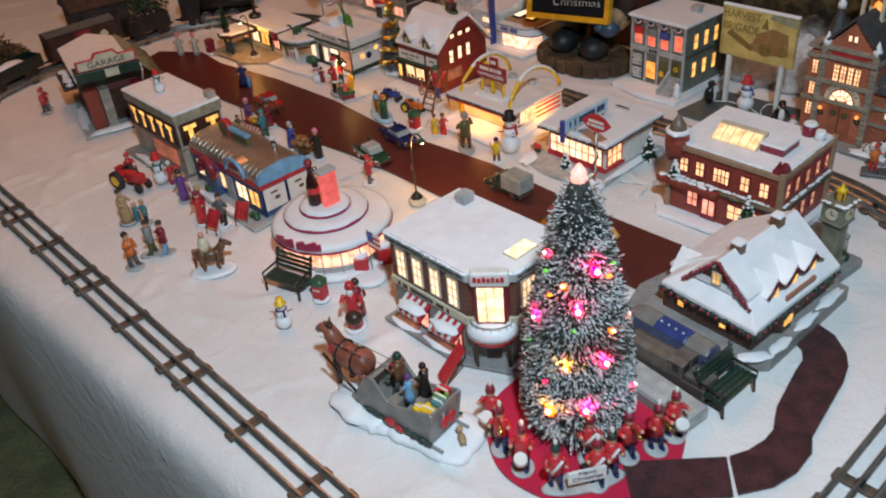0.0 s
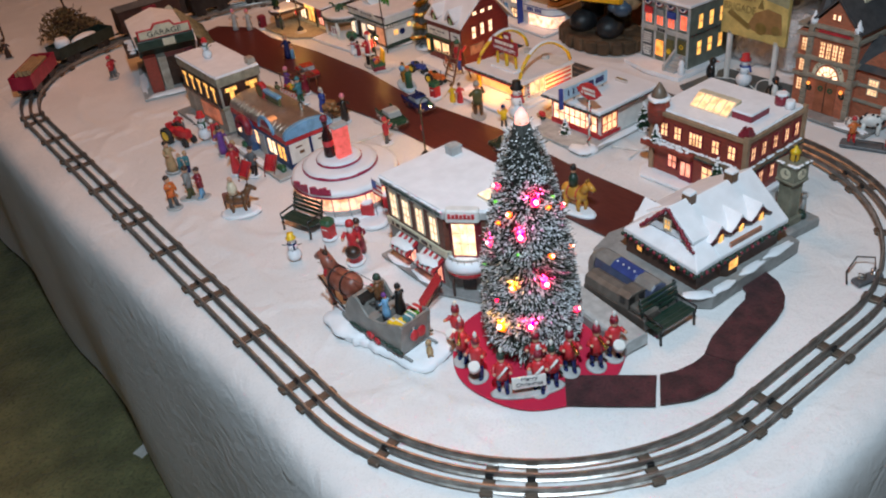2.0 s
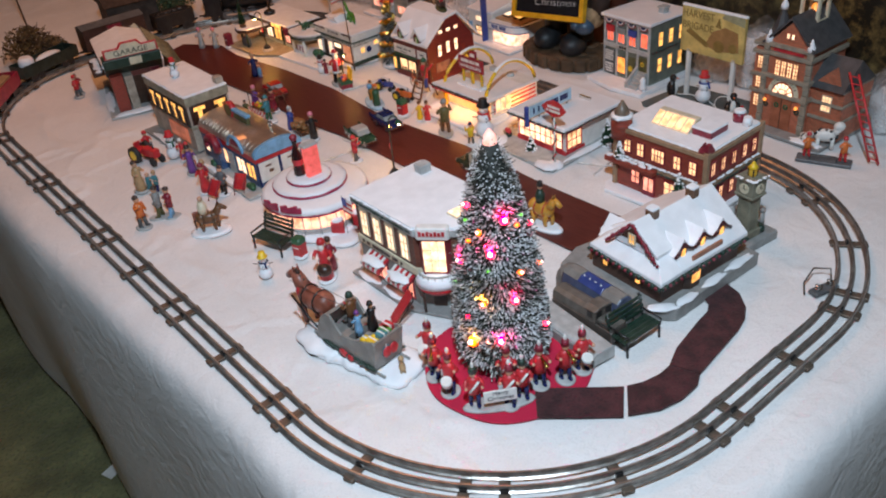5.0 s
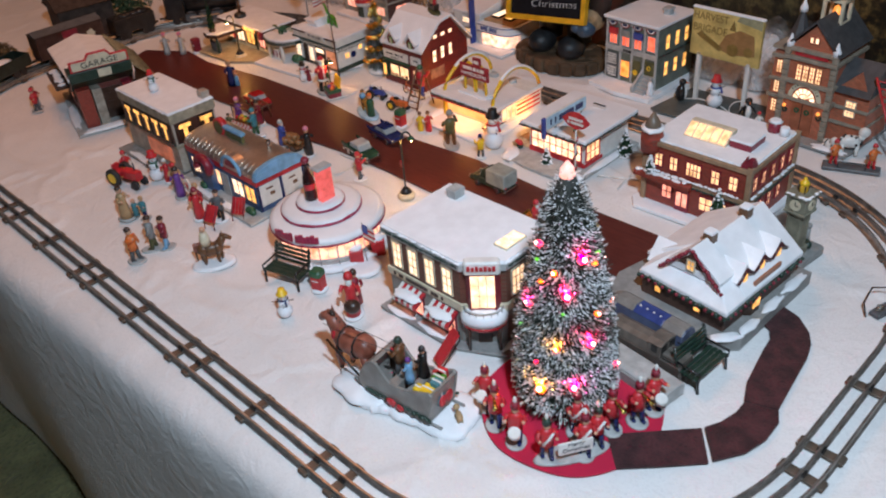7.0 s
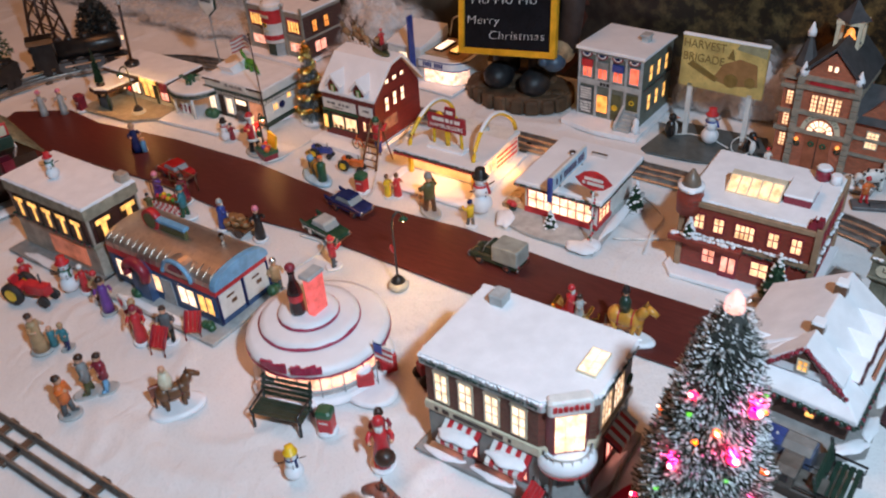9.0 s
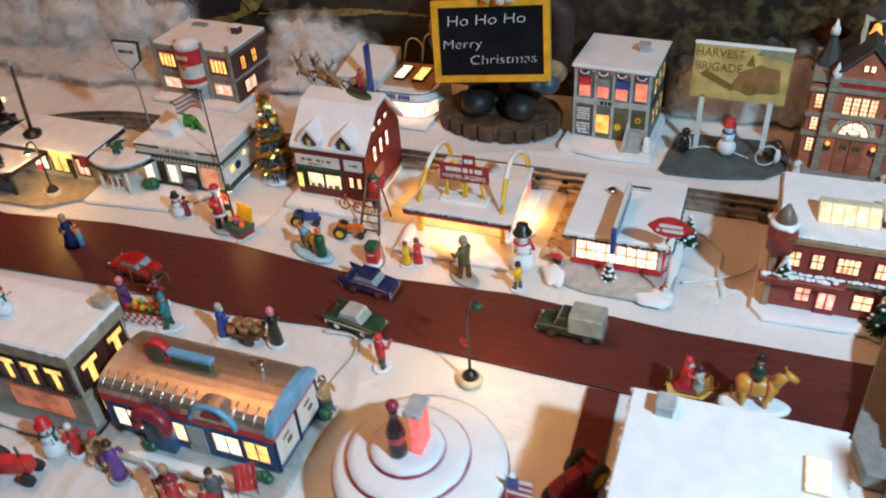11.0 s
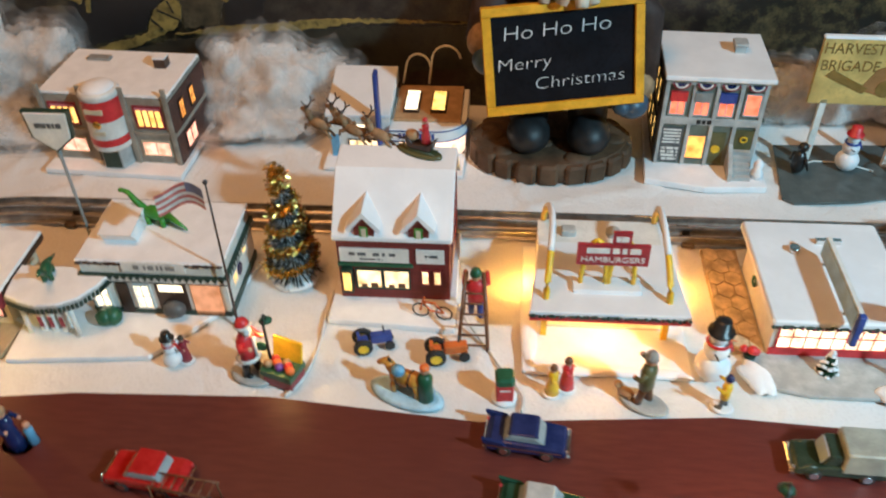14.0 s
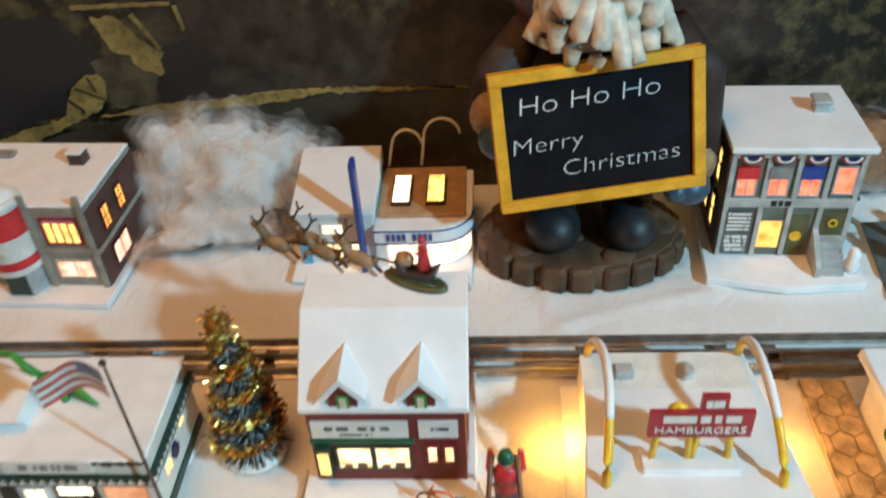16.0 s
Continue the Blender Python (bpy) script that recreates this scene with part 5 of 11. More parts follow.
    part("turret_snow", G().lumps((-hx - 0.008, hy - 0.008, 0.099), (-hx + 0.012, hy + 0.006, 0.099), 0.005, seed=3, flat=0.5).lathe(-hx + 0.004, hy - 0.004, [(0.0135, 0.0975), (0.0138, 0.101), (0.010, 0.102)], 16), SNOWY, b)
    steps = G()
    for k in range(3):
        steps.box(-hx - 0.001 + 0.0006 * k, -hx + 0.006, -hy - 0.001 + 0.004 * k, -hy + 0.012 - 0.002 * k, 0.0875 + 0.004 * k, 0.0915 + 0.004 * k)
        steps.box(-hx - 0.001, -hx + 0.012 - 0.003 * k, -hy - 0.0012, -hy + 0.004, 0.0875 + 0.004 * k, 0.0915 + 0.004 * k)
    part("stepped_parapet", steps, MAROON, b)
    ledge = part("porch_roof", G().box(-hx - 0.012, -hx, 0.0, hy + 0.010, 0.040, 0.046, 0.001), SCHOOL_BRICK, b)
    part("porch_snow", G().lumps((-hx - 0.007, 0.01, 0.047), (-hx - 0.007, hy + 0.006, 0.047), 0.0035, seed=8, flat=0.5), SNOWY, b)
    return b


school()


def station():
    """Low railway station: broad snowy gable roof with dormers."""
    b = thing("railway_station", 0.448, 0.122, "brown railway station with a broad snowy gable roof", "building", rot=-4)
    slab(b, [(-0.095, -0.040), (-0.066, -0.070), (0.074, -0.064), (0.074, 0.062), (-0.060, 0.082), (-0.095, 0.070)], 0.016, GREY, "platform", [((-0.084, -0.051), (-0.066, -0.066), 0.0042), ((-0.058, -0.066), (-0.034, -0.065), 0.0036), ((-0.016, -0.064), (0.014, -0.062), 0.0036), ((0.026, -0.061), (0.064, -0.060), 0.0036)])
    board = paint("dark_station_board", (0.085, 0.035, 0.022), rough=0.5)
    part("wall", G().box(-0.071, 0.052, -0.052, 0.044, 0.006, 0.043), board, b, "dark brown board walls")
    ridge, eave, ry = 0.084, 0.045, -0.006
    g = G().prism([(-0.058, eave - 0.003), (-0.058, eave + 0.002), (ry, ridge + 0.003), (0.058, eave + 0.002), (0.058, eave - 0.003), (ry, ridge - 0.004)], -0.046, 0.058, "x")
    part("roof", g, SNOWY, b, "thick snow on both roof slopes", bevel=0.0012)
    part("gable_wall", G().prism([(-0.044, 0.043), (ry, 0.079), (0.044, 0.043)], -0.044, 0.052, "x"), board, b)
    # the hip on the near end, with a small gable over it
    hip = [(-0.078, -0.058, eave), (-0.074, 0.046, eave), (-0.046, 0.046, eave + 0.004), (-0.045, 0.012, ridge - 0.010), (-0.045, -0.018, ridge - 0.006), (-0.046, -0.058, eave + 0.002)]
    low = [(x, y, z - 0.005) for x, y, z in hip]
    part("end_roof", G().add(hip + low, [(0, 4, 1), (1, 4, 3), (1, 3, 2), (0, 5, 4), (6, 7, 10), (7, 9, 10), (7, 8, 9), (6, 10, 11), (0, 1, 7, 6), (1, 2, 8, 7), (2, 3, 9, 8), (3, 4, 10, 9), (4, 5, 11, 10), (5, 0, 6, 11)]), SNOWY, b, bevel=0.001)
    part("end_gable", G().prism([(-0.032, 0.060), (ry, 0.0865), (0.018, 0.060)], -0.0652, -0.042, "x"), SNOWY, b)
    part("gable_board", G().prism([(-0.020, 0.069), (ry, 0.0845), (0.008, 0.069)], -0.0660, -0.0653, "x"), board, b)
    gs = G()
    for s in (-1, 1):
        w = 0.034 if s < 0 else 0.028
        gs.prism([(ry, 0.0865), (ry, 0.0905), (ry + s * w, 0.064), (ry + s * w, 0.060)], -0.0655, -0.040, "x")
    part("end_gable_snow", gs, SNOWY, b, bevel=0.0006)
    window(b, "-x", 0.0655, -0.007, 0.0705, 0.007, 0.010, L_YELLOW, CREAM, 2, 2, name="gable_window")
    for s in (-1, 1):
        w = 0.038 if s < 0 else 0.030
        part("garland", G().lumps((-0.067, ry + s * 0.002, 0.087), (-0.070, ry + s * w, 0.0575), 0.0022, seed=20 + s, flat=1), MAROON, b)
    for x in (-0.034, -0.004, 0.026):
        d = part("dormer", G().prism([(x - 0.0060, 0.052), (x - 0.0060, 0.0620), (x, 0.0685), (x + 0.0060, 0.0620), (x + 0.0060, 0.052)], -0.047, -0.014, "y"), DARKBROWN, b, "brown dormer under a flared snowy roof")
        for s in (-1, 1):
            part("dormer_snow", G().prism([(x + s * 0.0145, 0.0590), (x + s * 0.007, 0.0650), (x, 0.0745), (x, 0.0690), (x + s * 0.0068, 0.0615), (x + s * 0.0130, 0.0575)], -0.0475, -0.012, "y"), SNOWY, d)
            part("verge", G().tube([(x, -0.0482, 0.0695), (x + s * 0.007, -0.0484, 0.0622), (x + s * 0.0140, -0.0484, 0.0578)], 0.0017, 6), DARK_MAROON, d)
        part("pane", G().box(x - 0.0028, x + 0.0028, -0.0480, -0.0466, 0.054, 0.0625), L_YELLOW, d)
    for u in (-0.022, 0.024):
        window(b, "-x", 0.071, u, 0.030, 0.007, 0.009, L_YELLOW, DARKBROWN, 1, 1)
    bay = part("ticket_bay", G().prism([(-0.036, -0.052), (-0.031, -0.0575), (-0.017, -0.0575), (-0.012, -0.052)], 0.006, 0.040), DARKBROWN, b)
    part("pane", G().box(-0.030, -0.018, -0.0583, -0.0573, 0.024, 0.036), L_YELLOW, bay)
    part("sign", G().box(-0.028, 0.018, -0.0560, -0.0535, 0.0495, 0.0545), paint("salmon_sign_board", (0.42, 0.17, 0.10)), b, "narrow salmon sign board along the eave")
    garland(b, [(-0.076, -0.0585, 0.0395), (0.057, -0.0585, 0.0395)], 0.0028, 3)
    garland(b, [(-0.078, -0.056, 0.0390), (-0.074, 0.046, 0.0390)], 0.0028, 4)
    for cx in (-0.036, 0.026):
        ch = part("chimney", G().box(cx - 0.005, cx + 0.005, ry - 0.005, ry + 0.005, 0.076, 0.094), BROWN, b)
        part("chimney_snow", G().box(cx - 0.0055, cx + 0.0055, ry - 0.0055, ry + 0.0055, 0.094, 0.0965, 0.001), SNOWY, ch)
    part("wing_gable", G().prism([(-0.052, 0.044), (-0.038, 0.062), (-0.024, 0.044)], 0.030, 0.052, "y"), BROWN, b)
    part("wing_gable_snow", G().prism([(-0.055, 0.044), (-0.038, 0.066), (-0.021, 0.044), (-0.024, 0.044), (-0.038, 0.062), (-0.052, 0.044)], 0.028, 0.0512, "y"), SNOWY, b)
    return b


station()


def clock_tower():
    b = thing("clock_tower", 0.547, 0.089, "slim grey stone clock tower with a yellow lantern", "tower", rot=-6)
    stone = paint("lichened_stone", (0.23, 0.215, 0.155), rough=0.7, var=0.35, scale=50)
    part("base", G().box(-0.020, 0.034, -0.020, 0.020, 0, 0.011, 0.002), GREY, b, bevel=0.001)
    part("plinth", G().box(-0.0115, 0.0115, -0.0115, 0.0115, 0.011, 0.020, 0.001), stone, b, bevel=0.0006)
    part("shaft", G().box(-0.0082, 0.0082, -0.0082, 0.0082, 0.020, 0.064), stone, b, bevel=0.0008)
    for sx in (-0.0065, 0.0065):
        for face in ("-x", "-y"):
            part("shaft_strip", G().fb(face, 0.0082, sx - 0.0012, sx + 0.0012, 0.020, 0.060, 0.0009), stone, b)
    g = G().box(-0.0100, 0.0100, -0.0100, 0.0100, 0.060, 0.063).box(-0.0122, 0.0122, -0.0122, 0.0122, 0.063, 0.066).box(-0.0112, 0.0112, -0.0112, 0.0112, 0.066, 0.083).box(-0.0132, 0.0132, -0.0132, 0.0132, 0.083, 0.0862)
    part("clock_room", g, stone, b, bevel=0.0006)
    for face in ("-x", "-y"):
        f = part("clock_face", G().lathe(0, 0, [(0.0062, 0), (0.0062, 0.001)], 20), CREAM, b)
        f.matrix_local = face_m(face, 0.0112, 0, 0.0745)
        part("clock_hand", G().box(-0.0004, 0.0004, 0, 0.0045, 0.001, 0.0014).box(0, 0.0034, -0.0004, 0.0004, 0.001, 0.0014), BLACK, f)
        for sx in (-1, 1):
            part("snow", G().lumps((-0.0125, sx * 0.010, 0.0868), (-0.0125, sx * 0.004, 0.0868), 0.0022, seed=3 + sx, flat=0.5) if face == "-x" else G().lumps((sx * 0.010, -0.0125, 0.0868), (sx * 0.004, -0.0125, 0.0868), 0.0022, seed=7 + sx, flat=0.5), SNOWY, b)
    lantern = part("lantern", G().lathe(0, 0, [(0.0036, 0.0862), (0.0046, 0.0880), (0.0048, 0.0945), (0.0038, 0.0965)], 8, smooth=False), lit("yellow_lantern_glass", (0.8, 0.55, 0.06), 0.25), b, "bright yellow glass lantern")
    for k in range(4):
        a = math.pi / 4 + k * math.pi / 2
        part("lantern_bar", G().tube([(0.0042 * math.cos(a), 0.0042 * math.sin(a), 0.0862), (0.0052 * math.cos(a), 0.0052 * math.sin(a), 0.0950)], 0.0008, 5), BLACK, lantern)
    part("lantern_cap", G().lathe(0, 0, [(0.0060, 0.0962), (0.0040, 0.0990), (0.0020, 0.1000), (0.0020, 0.1025), (0.0006, 0.1040)], 12), YELLOW, lantern)
    part("ivy", G().lumps((0.014, -0.010, 0.015), (0.018, 0.002, 0.017), 0.0045, seed=5, flat=1), DARKGREEN, b)
    part("figure_post", G().cyl(0.025, -0.002, 0.011, 0.030, 0.0032, 0.0024, 8).ball((0.025, -0.002, 0.033), 0.0033), GREY, b)
    return b


clock_tower()


def burger_stand():
    """Drive-in stand: glowing counter under a snowy roof with yellow arches."""
    b = thing("burger_stand", 0.628, 0.602, "drive-in burger stand with yellow arches and snowy roof", "building")
    slab(b, [(-0.090, -0.066), (0.062, -0.062), (0.062, 0.066), (-0.090, 0.066)], 0.004, SNOWY, "snow_base", [((-0.086, -0.05), (-0.086, 0.058), 0.004), ((-0.086, 0.060), (0.0, 0.062), 0.0045)])
    part("wall", G().box(-0.040, 0.058, -0.050, 0.054, 0.004, 0.038), WHITE, b)
    # the counter's lamplight is put into the wall as emission
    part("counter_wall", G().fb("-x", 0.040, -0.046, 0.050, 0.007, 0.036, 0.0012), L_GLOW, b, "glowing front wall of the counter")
    for k in range(4):
        part("valance_stripe", G().fb("-x", 0.0412, -0.034, 0.046, 0.0305 + 0.0015 * k, 0.0320 + 0.0015 * k, 0.006), (RED, WHITE)[k % 2], b)
    for k in range(9):
        part("wall_stripe", G().fb("-y", 0.050, -0.036, 0.054, 0.006 + 0.0034 * k, 0.0094 + 0.0034 * k, 0.001), (WHITE, RED)[k % 2], b)
    window(b, "-y", 0.0511, -0.018, 0.022, 0.030, 0.020, L_WARM, WHITE, 3, 1)
    top = [(-0.064, -0.062), (-0.064, 0.062), (0.062, 0.050), (0.062, -0.052)]
    v = [(x, y, 0.037 - 0.05 * (x + 0.064) * 0.8) for x, y in top] + [(x, y, 0.0435 - 0.05 * (x + 0.064) * 1.2) for x, y in top]
    part("roof", G().add(v, [(0, 1, 2, 3), (7, 6, 5, 4), (0, 4, 5, 1), (1, 5, 6, 2), (2, 6, 7, 3), (3, 7, 4, 0)]), SNOW, b, "broad flat roof under pale snow", bevel=0.0012)
    garland(b, [(-0.0648, -0.061, 0.0395), (-0.0648, 0.061, 0.0395)], 0.0016, 21)
    part("eave_trim", G().box(-0.0655, -0.063, -0.0615, 0.0615, 0.0355, 0.0378), RED, b)
    for y, lean in ((0.049, 1), (-0.047, -1)):
        pts = [(-0.048 + 0.105 * t, y - lean * 0.004 * math.sin(math.pi * t), 0.040 + 0.040 * (math.sin(math.pi * t)) ** 0.6) for t in np.linspace(0, 1, 33)]
        part("arch", G().tube(pts, 0.0027, 8), YELLOW, b, "golden yellow arch with snow along its top")
        part("arch_snow", G().tube([(p[0] + 0.0003, p[1], p[2] + 0.0014) for p in pts[7:31]], 0.0026, 8), SNOWY, b)
        part("post", G().box(-0.0505, -0.0455, y - 0.0024, y + 0.0024, 0.004, 0.037), YELLOW, b)
    g = G()
    for s in (-1, 1):
        pts = [(-0.030, 0.001 + s * 0.011 + 0.010 * math.cos(a), 0.043 + 0.046 * math.sin(a)) for a in np.linspace(0, math.pi, 11)]
        g.tube(pts, 0.0021, 7)
    part("sign_arch", g, YELLOW, b, "pair of small yellow arches carrying the sign")
    part("sign_plinth", G().box(-0.040, -0.022, -0.026, 0.028, 0.041, 0.0455, 0.001), SNOW, b)
    sign = part("sign_board", G().box(-0.0345, -0.0315, -0.028, 0.027, 0.0675, 0.0875), paint("crimson_sign", (0.36, 0.02, 0.03)), b, "crimson sign board")
    text_part("lettering", "HAMBURGERS", 0.0076, WHITE, sign, face_m("-x", 0.0346, -0.0005, 0.0732), wide=1.02)
    part("lettering_bar", bars(G(), "-x", 0.0345, -0.022, 0.021, 0.0822, 0.0050, 0.0006, 4, 3), WHITE, sign)
    part("price_disc", G().box(-0.034, -0.031, -0.013, 0.001, 0.0875, 0.0995), paint("crimson_sign"), b)
    part("price_text", bars(G(), "-x", 0.034, -0.011, -0.001, 0.0935, 0.005, 0.0005, 2, 5), WHITE, b)
    part("vent", G().box(0.035, 0.045, 0.022, 0.034, 0.036, 0.044, 0.001).cyl(0.04, -0.01, 0.036, 0.043, 0.006, n=12), PALEGREY, b)
    return b


burger_stand()
# lamps added outside the walls to imitate light spilling from the stand
point_lamp("counter_glow_fill", (0.574, 0.604, 0.030), 0.060, (1.0, 0.46, 0.09), 0.012)
for stand_y, watts in ((0.669, 0.055), (0.536, 0.045)):
    point_lamp("stand_spill_fill", (0.640, stand_y, 0.016), watts, (1.0, 0.44, 0.07), 0.008)


def ice_cream_stand():
    hx, hy, b = 0.050, 0.046, thing("ice_cream_stand", 0.618, 0.430, "white roadside ice cream stand with lit corner windows", "building")
    slab(b, [(-0.092, -0.062), (0.055, -0.062), (0.055, 0.060), (-0.082, 0.066), (-0.092, 0.02)], 0.004, PALEGREY, "sidewalk", [((-0.086, 0.055), (-0.066, 0.062), 0.007), ((-0.088, -0.055), (-0.088, -0.035), 0.007), ((-0.06, -0.057), (0.04, -0.057), 0.004)])
    part("wall", G().box(-hx, hx, -hy, hy, 0.004, 0.044), WHITE, b)
    g = G().fb("-x", hx, -hy, hy, 0.004, 0.011, 0.001).fb("-x", hx, -hy, hy, 0.037, 0.041, 0.001).fb("-y", hy, -hx, -0.01, 0.004, 0.009, 0.001).fb("-y", hy, -hx, hx, 0.037, 0.040, 0.001)
    part("path_bed", G().box(-0.050, 0.076, 0.0465, 0.078, 0.0, 0.0046, 0.001), paint("joint_brown", (0.44, 0.33, 0.20), rough=0.9), b, "brown bed of a flagstone path")
    stone = paint("tan_flagstone", (0.60, 0.45, 0.28), rough=0.8, var=0.4, scale=90)
    for row in range(8):
        for col in range(3):
            cx, cy = -0.042 + 0.0155 * row, 0.0515 + 0.0145 * col + (0.005 if row % 2 else -0.001)
            ring = []
            for q in range(6):
                vx, vy = cx + 0.0100 * math.cos(math.pi * q / 3), cy + 0.0082 * math.sin(math.pi * q / 3)
                n = Vector((vx * 160, vy * 160, 3.0))
                ring.append((vx + 0.0022 * noise.noise(n), min(0.0775, max(0.0480, vy + 0.0022 * noise.noise(n + Vector((9, 0, 0)))))))
            part("flagstone", G().prism([(cx + (vx - cx) * 0.93, cy + (vy - cy) * 0.93) for vx, vy in ring], 0.0046, 0.0058), stone, b)
    part("red_trim", g, RED, b)
    window(b, "-x", hx, 0.0, 0.024, 0.082, 0.023, L_WHITE, RED, 8, 2)
    window(b, "-y", hy, -0.032, 0.024, 0.028, 0.023, L_WARM, RED, 3, 2)
    part("roof", G().box(-0.062, 0.060, -0.056, 0.054, 0.044, 0.051, 0.002), SNOW, b, "flat overhanging roof under pale snow", bevel=0.001)
    garland(b, [(-0.0625, -0.056, 0.0455), (-0.0625, 0.053, 0.0455)], 0.0017, 31)
    garland(b, [(-0.060, -0.0565, 0.0455), (0.055, -0.0565, 0.0455)], 0.0012, 33)
    sign = part("roof_sign", G().box(-0.074, 0.012, -0.0016, 0.0016, 0.055, 0.074).use(1).box(-0.079, -0.074, -0.0026, 0.0026, 0.045, 0.074, 0.0006), [WHITE, BLUE], b, "upright blue and white roof sign")
    part("sign_face", G().box(-0.072, 0.011, -0.0026, 0.0026, 0.057, 0.0725), PALEBLUE, sign)
    part("lettering", bars(G(), "-y", 0.0026, -0.068, 0.008, 0.0650, 0.008, 0.0005, 9, 8), NAVY, sign)
    for x in (-0.052, 0.004):
        part("sign_leg", G().box(x - 0.001, x + 0.001, -0.001, 0.001, 0.050, 0.056), GREY, b)
    part("roof_vent", G().cyl(0.02, 0.02, 0.05, 0.056, 0.004, n=10).box(0.03, 0.034, -0.02, 0.0, 0.0505, 0.055), CHROME, b)
    part("wreath", G().lathe(0, 0, [(0.004, 0), (0.0053, 0.001), (0.004, 0.002), (0.0028, 0.001), (0.004, 0)], 14, cap=False), GREEN, b).matrix_local = face_m("+y", hy, 0.01, 0.026, 0.001)
    return b


ice_cream_stand()
stand_sign = thing("lip_sign", 0.541, 0.378, "red lozenge sign on a post wound with garland", "sign")
part("post", G().cyl(0, 0, 0.004, 0.080, 0.0013, n=8), WHITE, stand_sign)
g = G()
for k in range(26):
    g.use(0 if k % 3 else 1).ball((0.002 * math.cos(k * 0.9), 0.002 * math.sin(k * 0.9), 0.006 + 0.0028 * k), 0.0016, 6, 4)
part("garland", g, [RED, GREEN], stand_sign)
lip = [(0.021, 0.086), (0.012, 0.094), (0.003, 0.097), (-0.003, 0.097), (-0.012, 0.094), (-0.021, 0.086), (-0.012, 0.078), (0.0, 0.075), (0.012, 0.078)]
board = part("board", G().prism(lip, -0.0015, 0.0015, "x"), RED, stand_sign, "red lip-shaped board")
part("lettering", bars(bars(G(), "-x", 0.0015, -0.012, 0.012, 0.0885, 0.0035, 0.0005, 3, 2), "-x", 0.0015, -0.013, 0.013, 0.083, 0.0035, 0.0005, 3, 6), WHITE, board)
part("foot", G().lathe(0, 0, [(0.012, 0), (0.012, 0.004), (0.006, 0.008)], 14), SNOWY, stand_sign)


def store():
    """Dark red store with dormers, a gable wall of windows and a snowy gambrel roof."""
    hy, b = 0.046, thing("village_store", 0.664, 0.775, "dark red village store with two snowy roof dormers", "building")
    slab(b, [(-0.086, -0.052), (0.055, -0.050), (0.055, 0.052), (-0.080, 0.054)], 0.006, SNOWY, "snow_base")
    prof = [(-0.052, 0.006), (-0.052, 0.071), (-0.010, 0.107), (0.014, 0.110), (0.050, 0.064), (0.050, 0.006)]
    part("wall", G().prism(prof, -hy, hy, "y"), BARN_BRICK, b, "dark red board walls")
    roof = [(-0.0548, 0.0695), (-0.0548, 0.0735), (-0.012, 0.1125), (0.016, 0.1155), (0.060, 0.066), (0.060, 0.061), (0.014, 0.111), (-0.010, 0.1075)]
    part("roof", G().prism(roof, -hy - 0.003, hy + 0.003, "y"), SNOW, b, "smooth pale snow roof", bevel=0.001)
    for y in (-0.022, 0.022):
        d = part("dormer", G().prism([(y - 0.008, 0.068), (y - 0.008, 0.084), (y, 0.0945), (y + 0.008, 0.084), (y + 0.008, 0.068)], -0.0535, -0.020, "x"), BARN_BRICK, b, "dormer with a green framed window")
        s = G()
        for sg in (-1, 1):
            s.prism([(y, 0.0945), (y, 0.0995), (y + sg * 0.0140, 0.0830), (y + sg * 0.0120, 0.0795)], -0.0565, -0.012, "x")
        part("dormer_snow", s, SNOW, d)
        part("window_frame", G().fb("-x", 0.0535, y - 0.0034, y + 0.0034, 0.073, 0.084, 0.0008), BRIGHTGREEN, d)
        part("pane", G().fb("-x", 0.0543, y - 0.0019, y + 0.0019, 0.0745, 0.0825, 0.0005), CREAM, d)
    sign = part("sign_board", G().fb("-x", 0.052, -0.013, 0.044, 0.047, 0.061, 0.0016).fb("-x", 0.052, -0.042, -0.019, 0.047, 0.061, 0.0016), WHITE, b, "cream sign boards over the shop front")
    part("lettering", bars(bars(bars(G(), "-x", 0.0536, -0.006, 0.037, 0.0555, 0.0030, 0.0004, 11, 3), "-x", 0.0536, 0.004, 0.028, 0.0502, 0.0012, 0.0004, 7, 4), "-x", 0.0536, -0.037, -0.026, 0.055, 0.0026, 0.0004, 4, 5), DARKGREY, sign)
    for u in (-0.002, 0.021):
        window(b, "-x", 0.052, u, 0.028, 0.020, 0.019, L_WARM, DARKGREEN, 1, 1, name="shop_window")
        part("display", G().fb("-x", 0.0532, u - 0.007, u - 0.001, 0.0195, 0.024, 0.0006).fb("-x", 0.0532, u + 0.002, u + 0.007, 0.0195, 0.0225, 0.0006), BROWN, b)
    bayw = part("bay", G().box(-0.058, -0.052, 0.0345, 0.043, 0.016, 0.041), DARKGREEN, b)
    part("pane", G().fb("-x", 0.058, 0.0355, 0.042, 0.019, 0.038, 0.0006), L_YELLOW, bayw)
    for u in (-0.026, -0.036):
        window(b, "-x", 0.052, u, 0.031, 0.005, 0.014, L_WARM, MAROON, 1, 1, name="door_light")
    part("green_trim", G().fb("-x", 0.052, -0.016, 0.046, 0.0425, 0.0452, 0.0024), GREEN, b)
    for u, z in ((-0.026, 0.058), (-0.008, 0.060), (0.010, 0.060)):
        window(b, "-y", hy, u, z, 0.008, 0.019, L_WHITE, BARN_BRICK, 1, 2, name="gable_window")
    for u in (-0.022, -0.005, 0.012):
        window(b, "-y", hy, u, 0.089, 0.009, 0.006, L_WHITE, BARN_BRICK, 1, 1, name="gable_window")
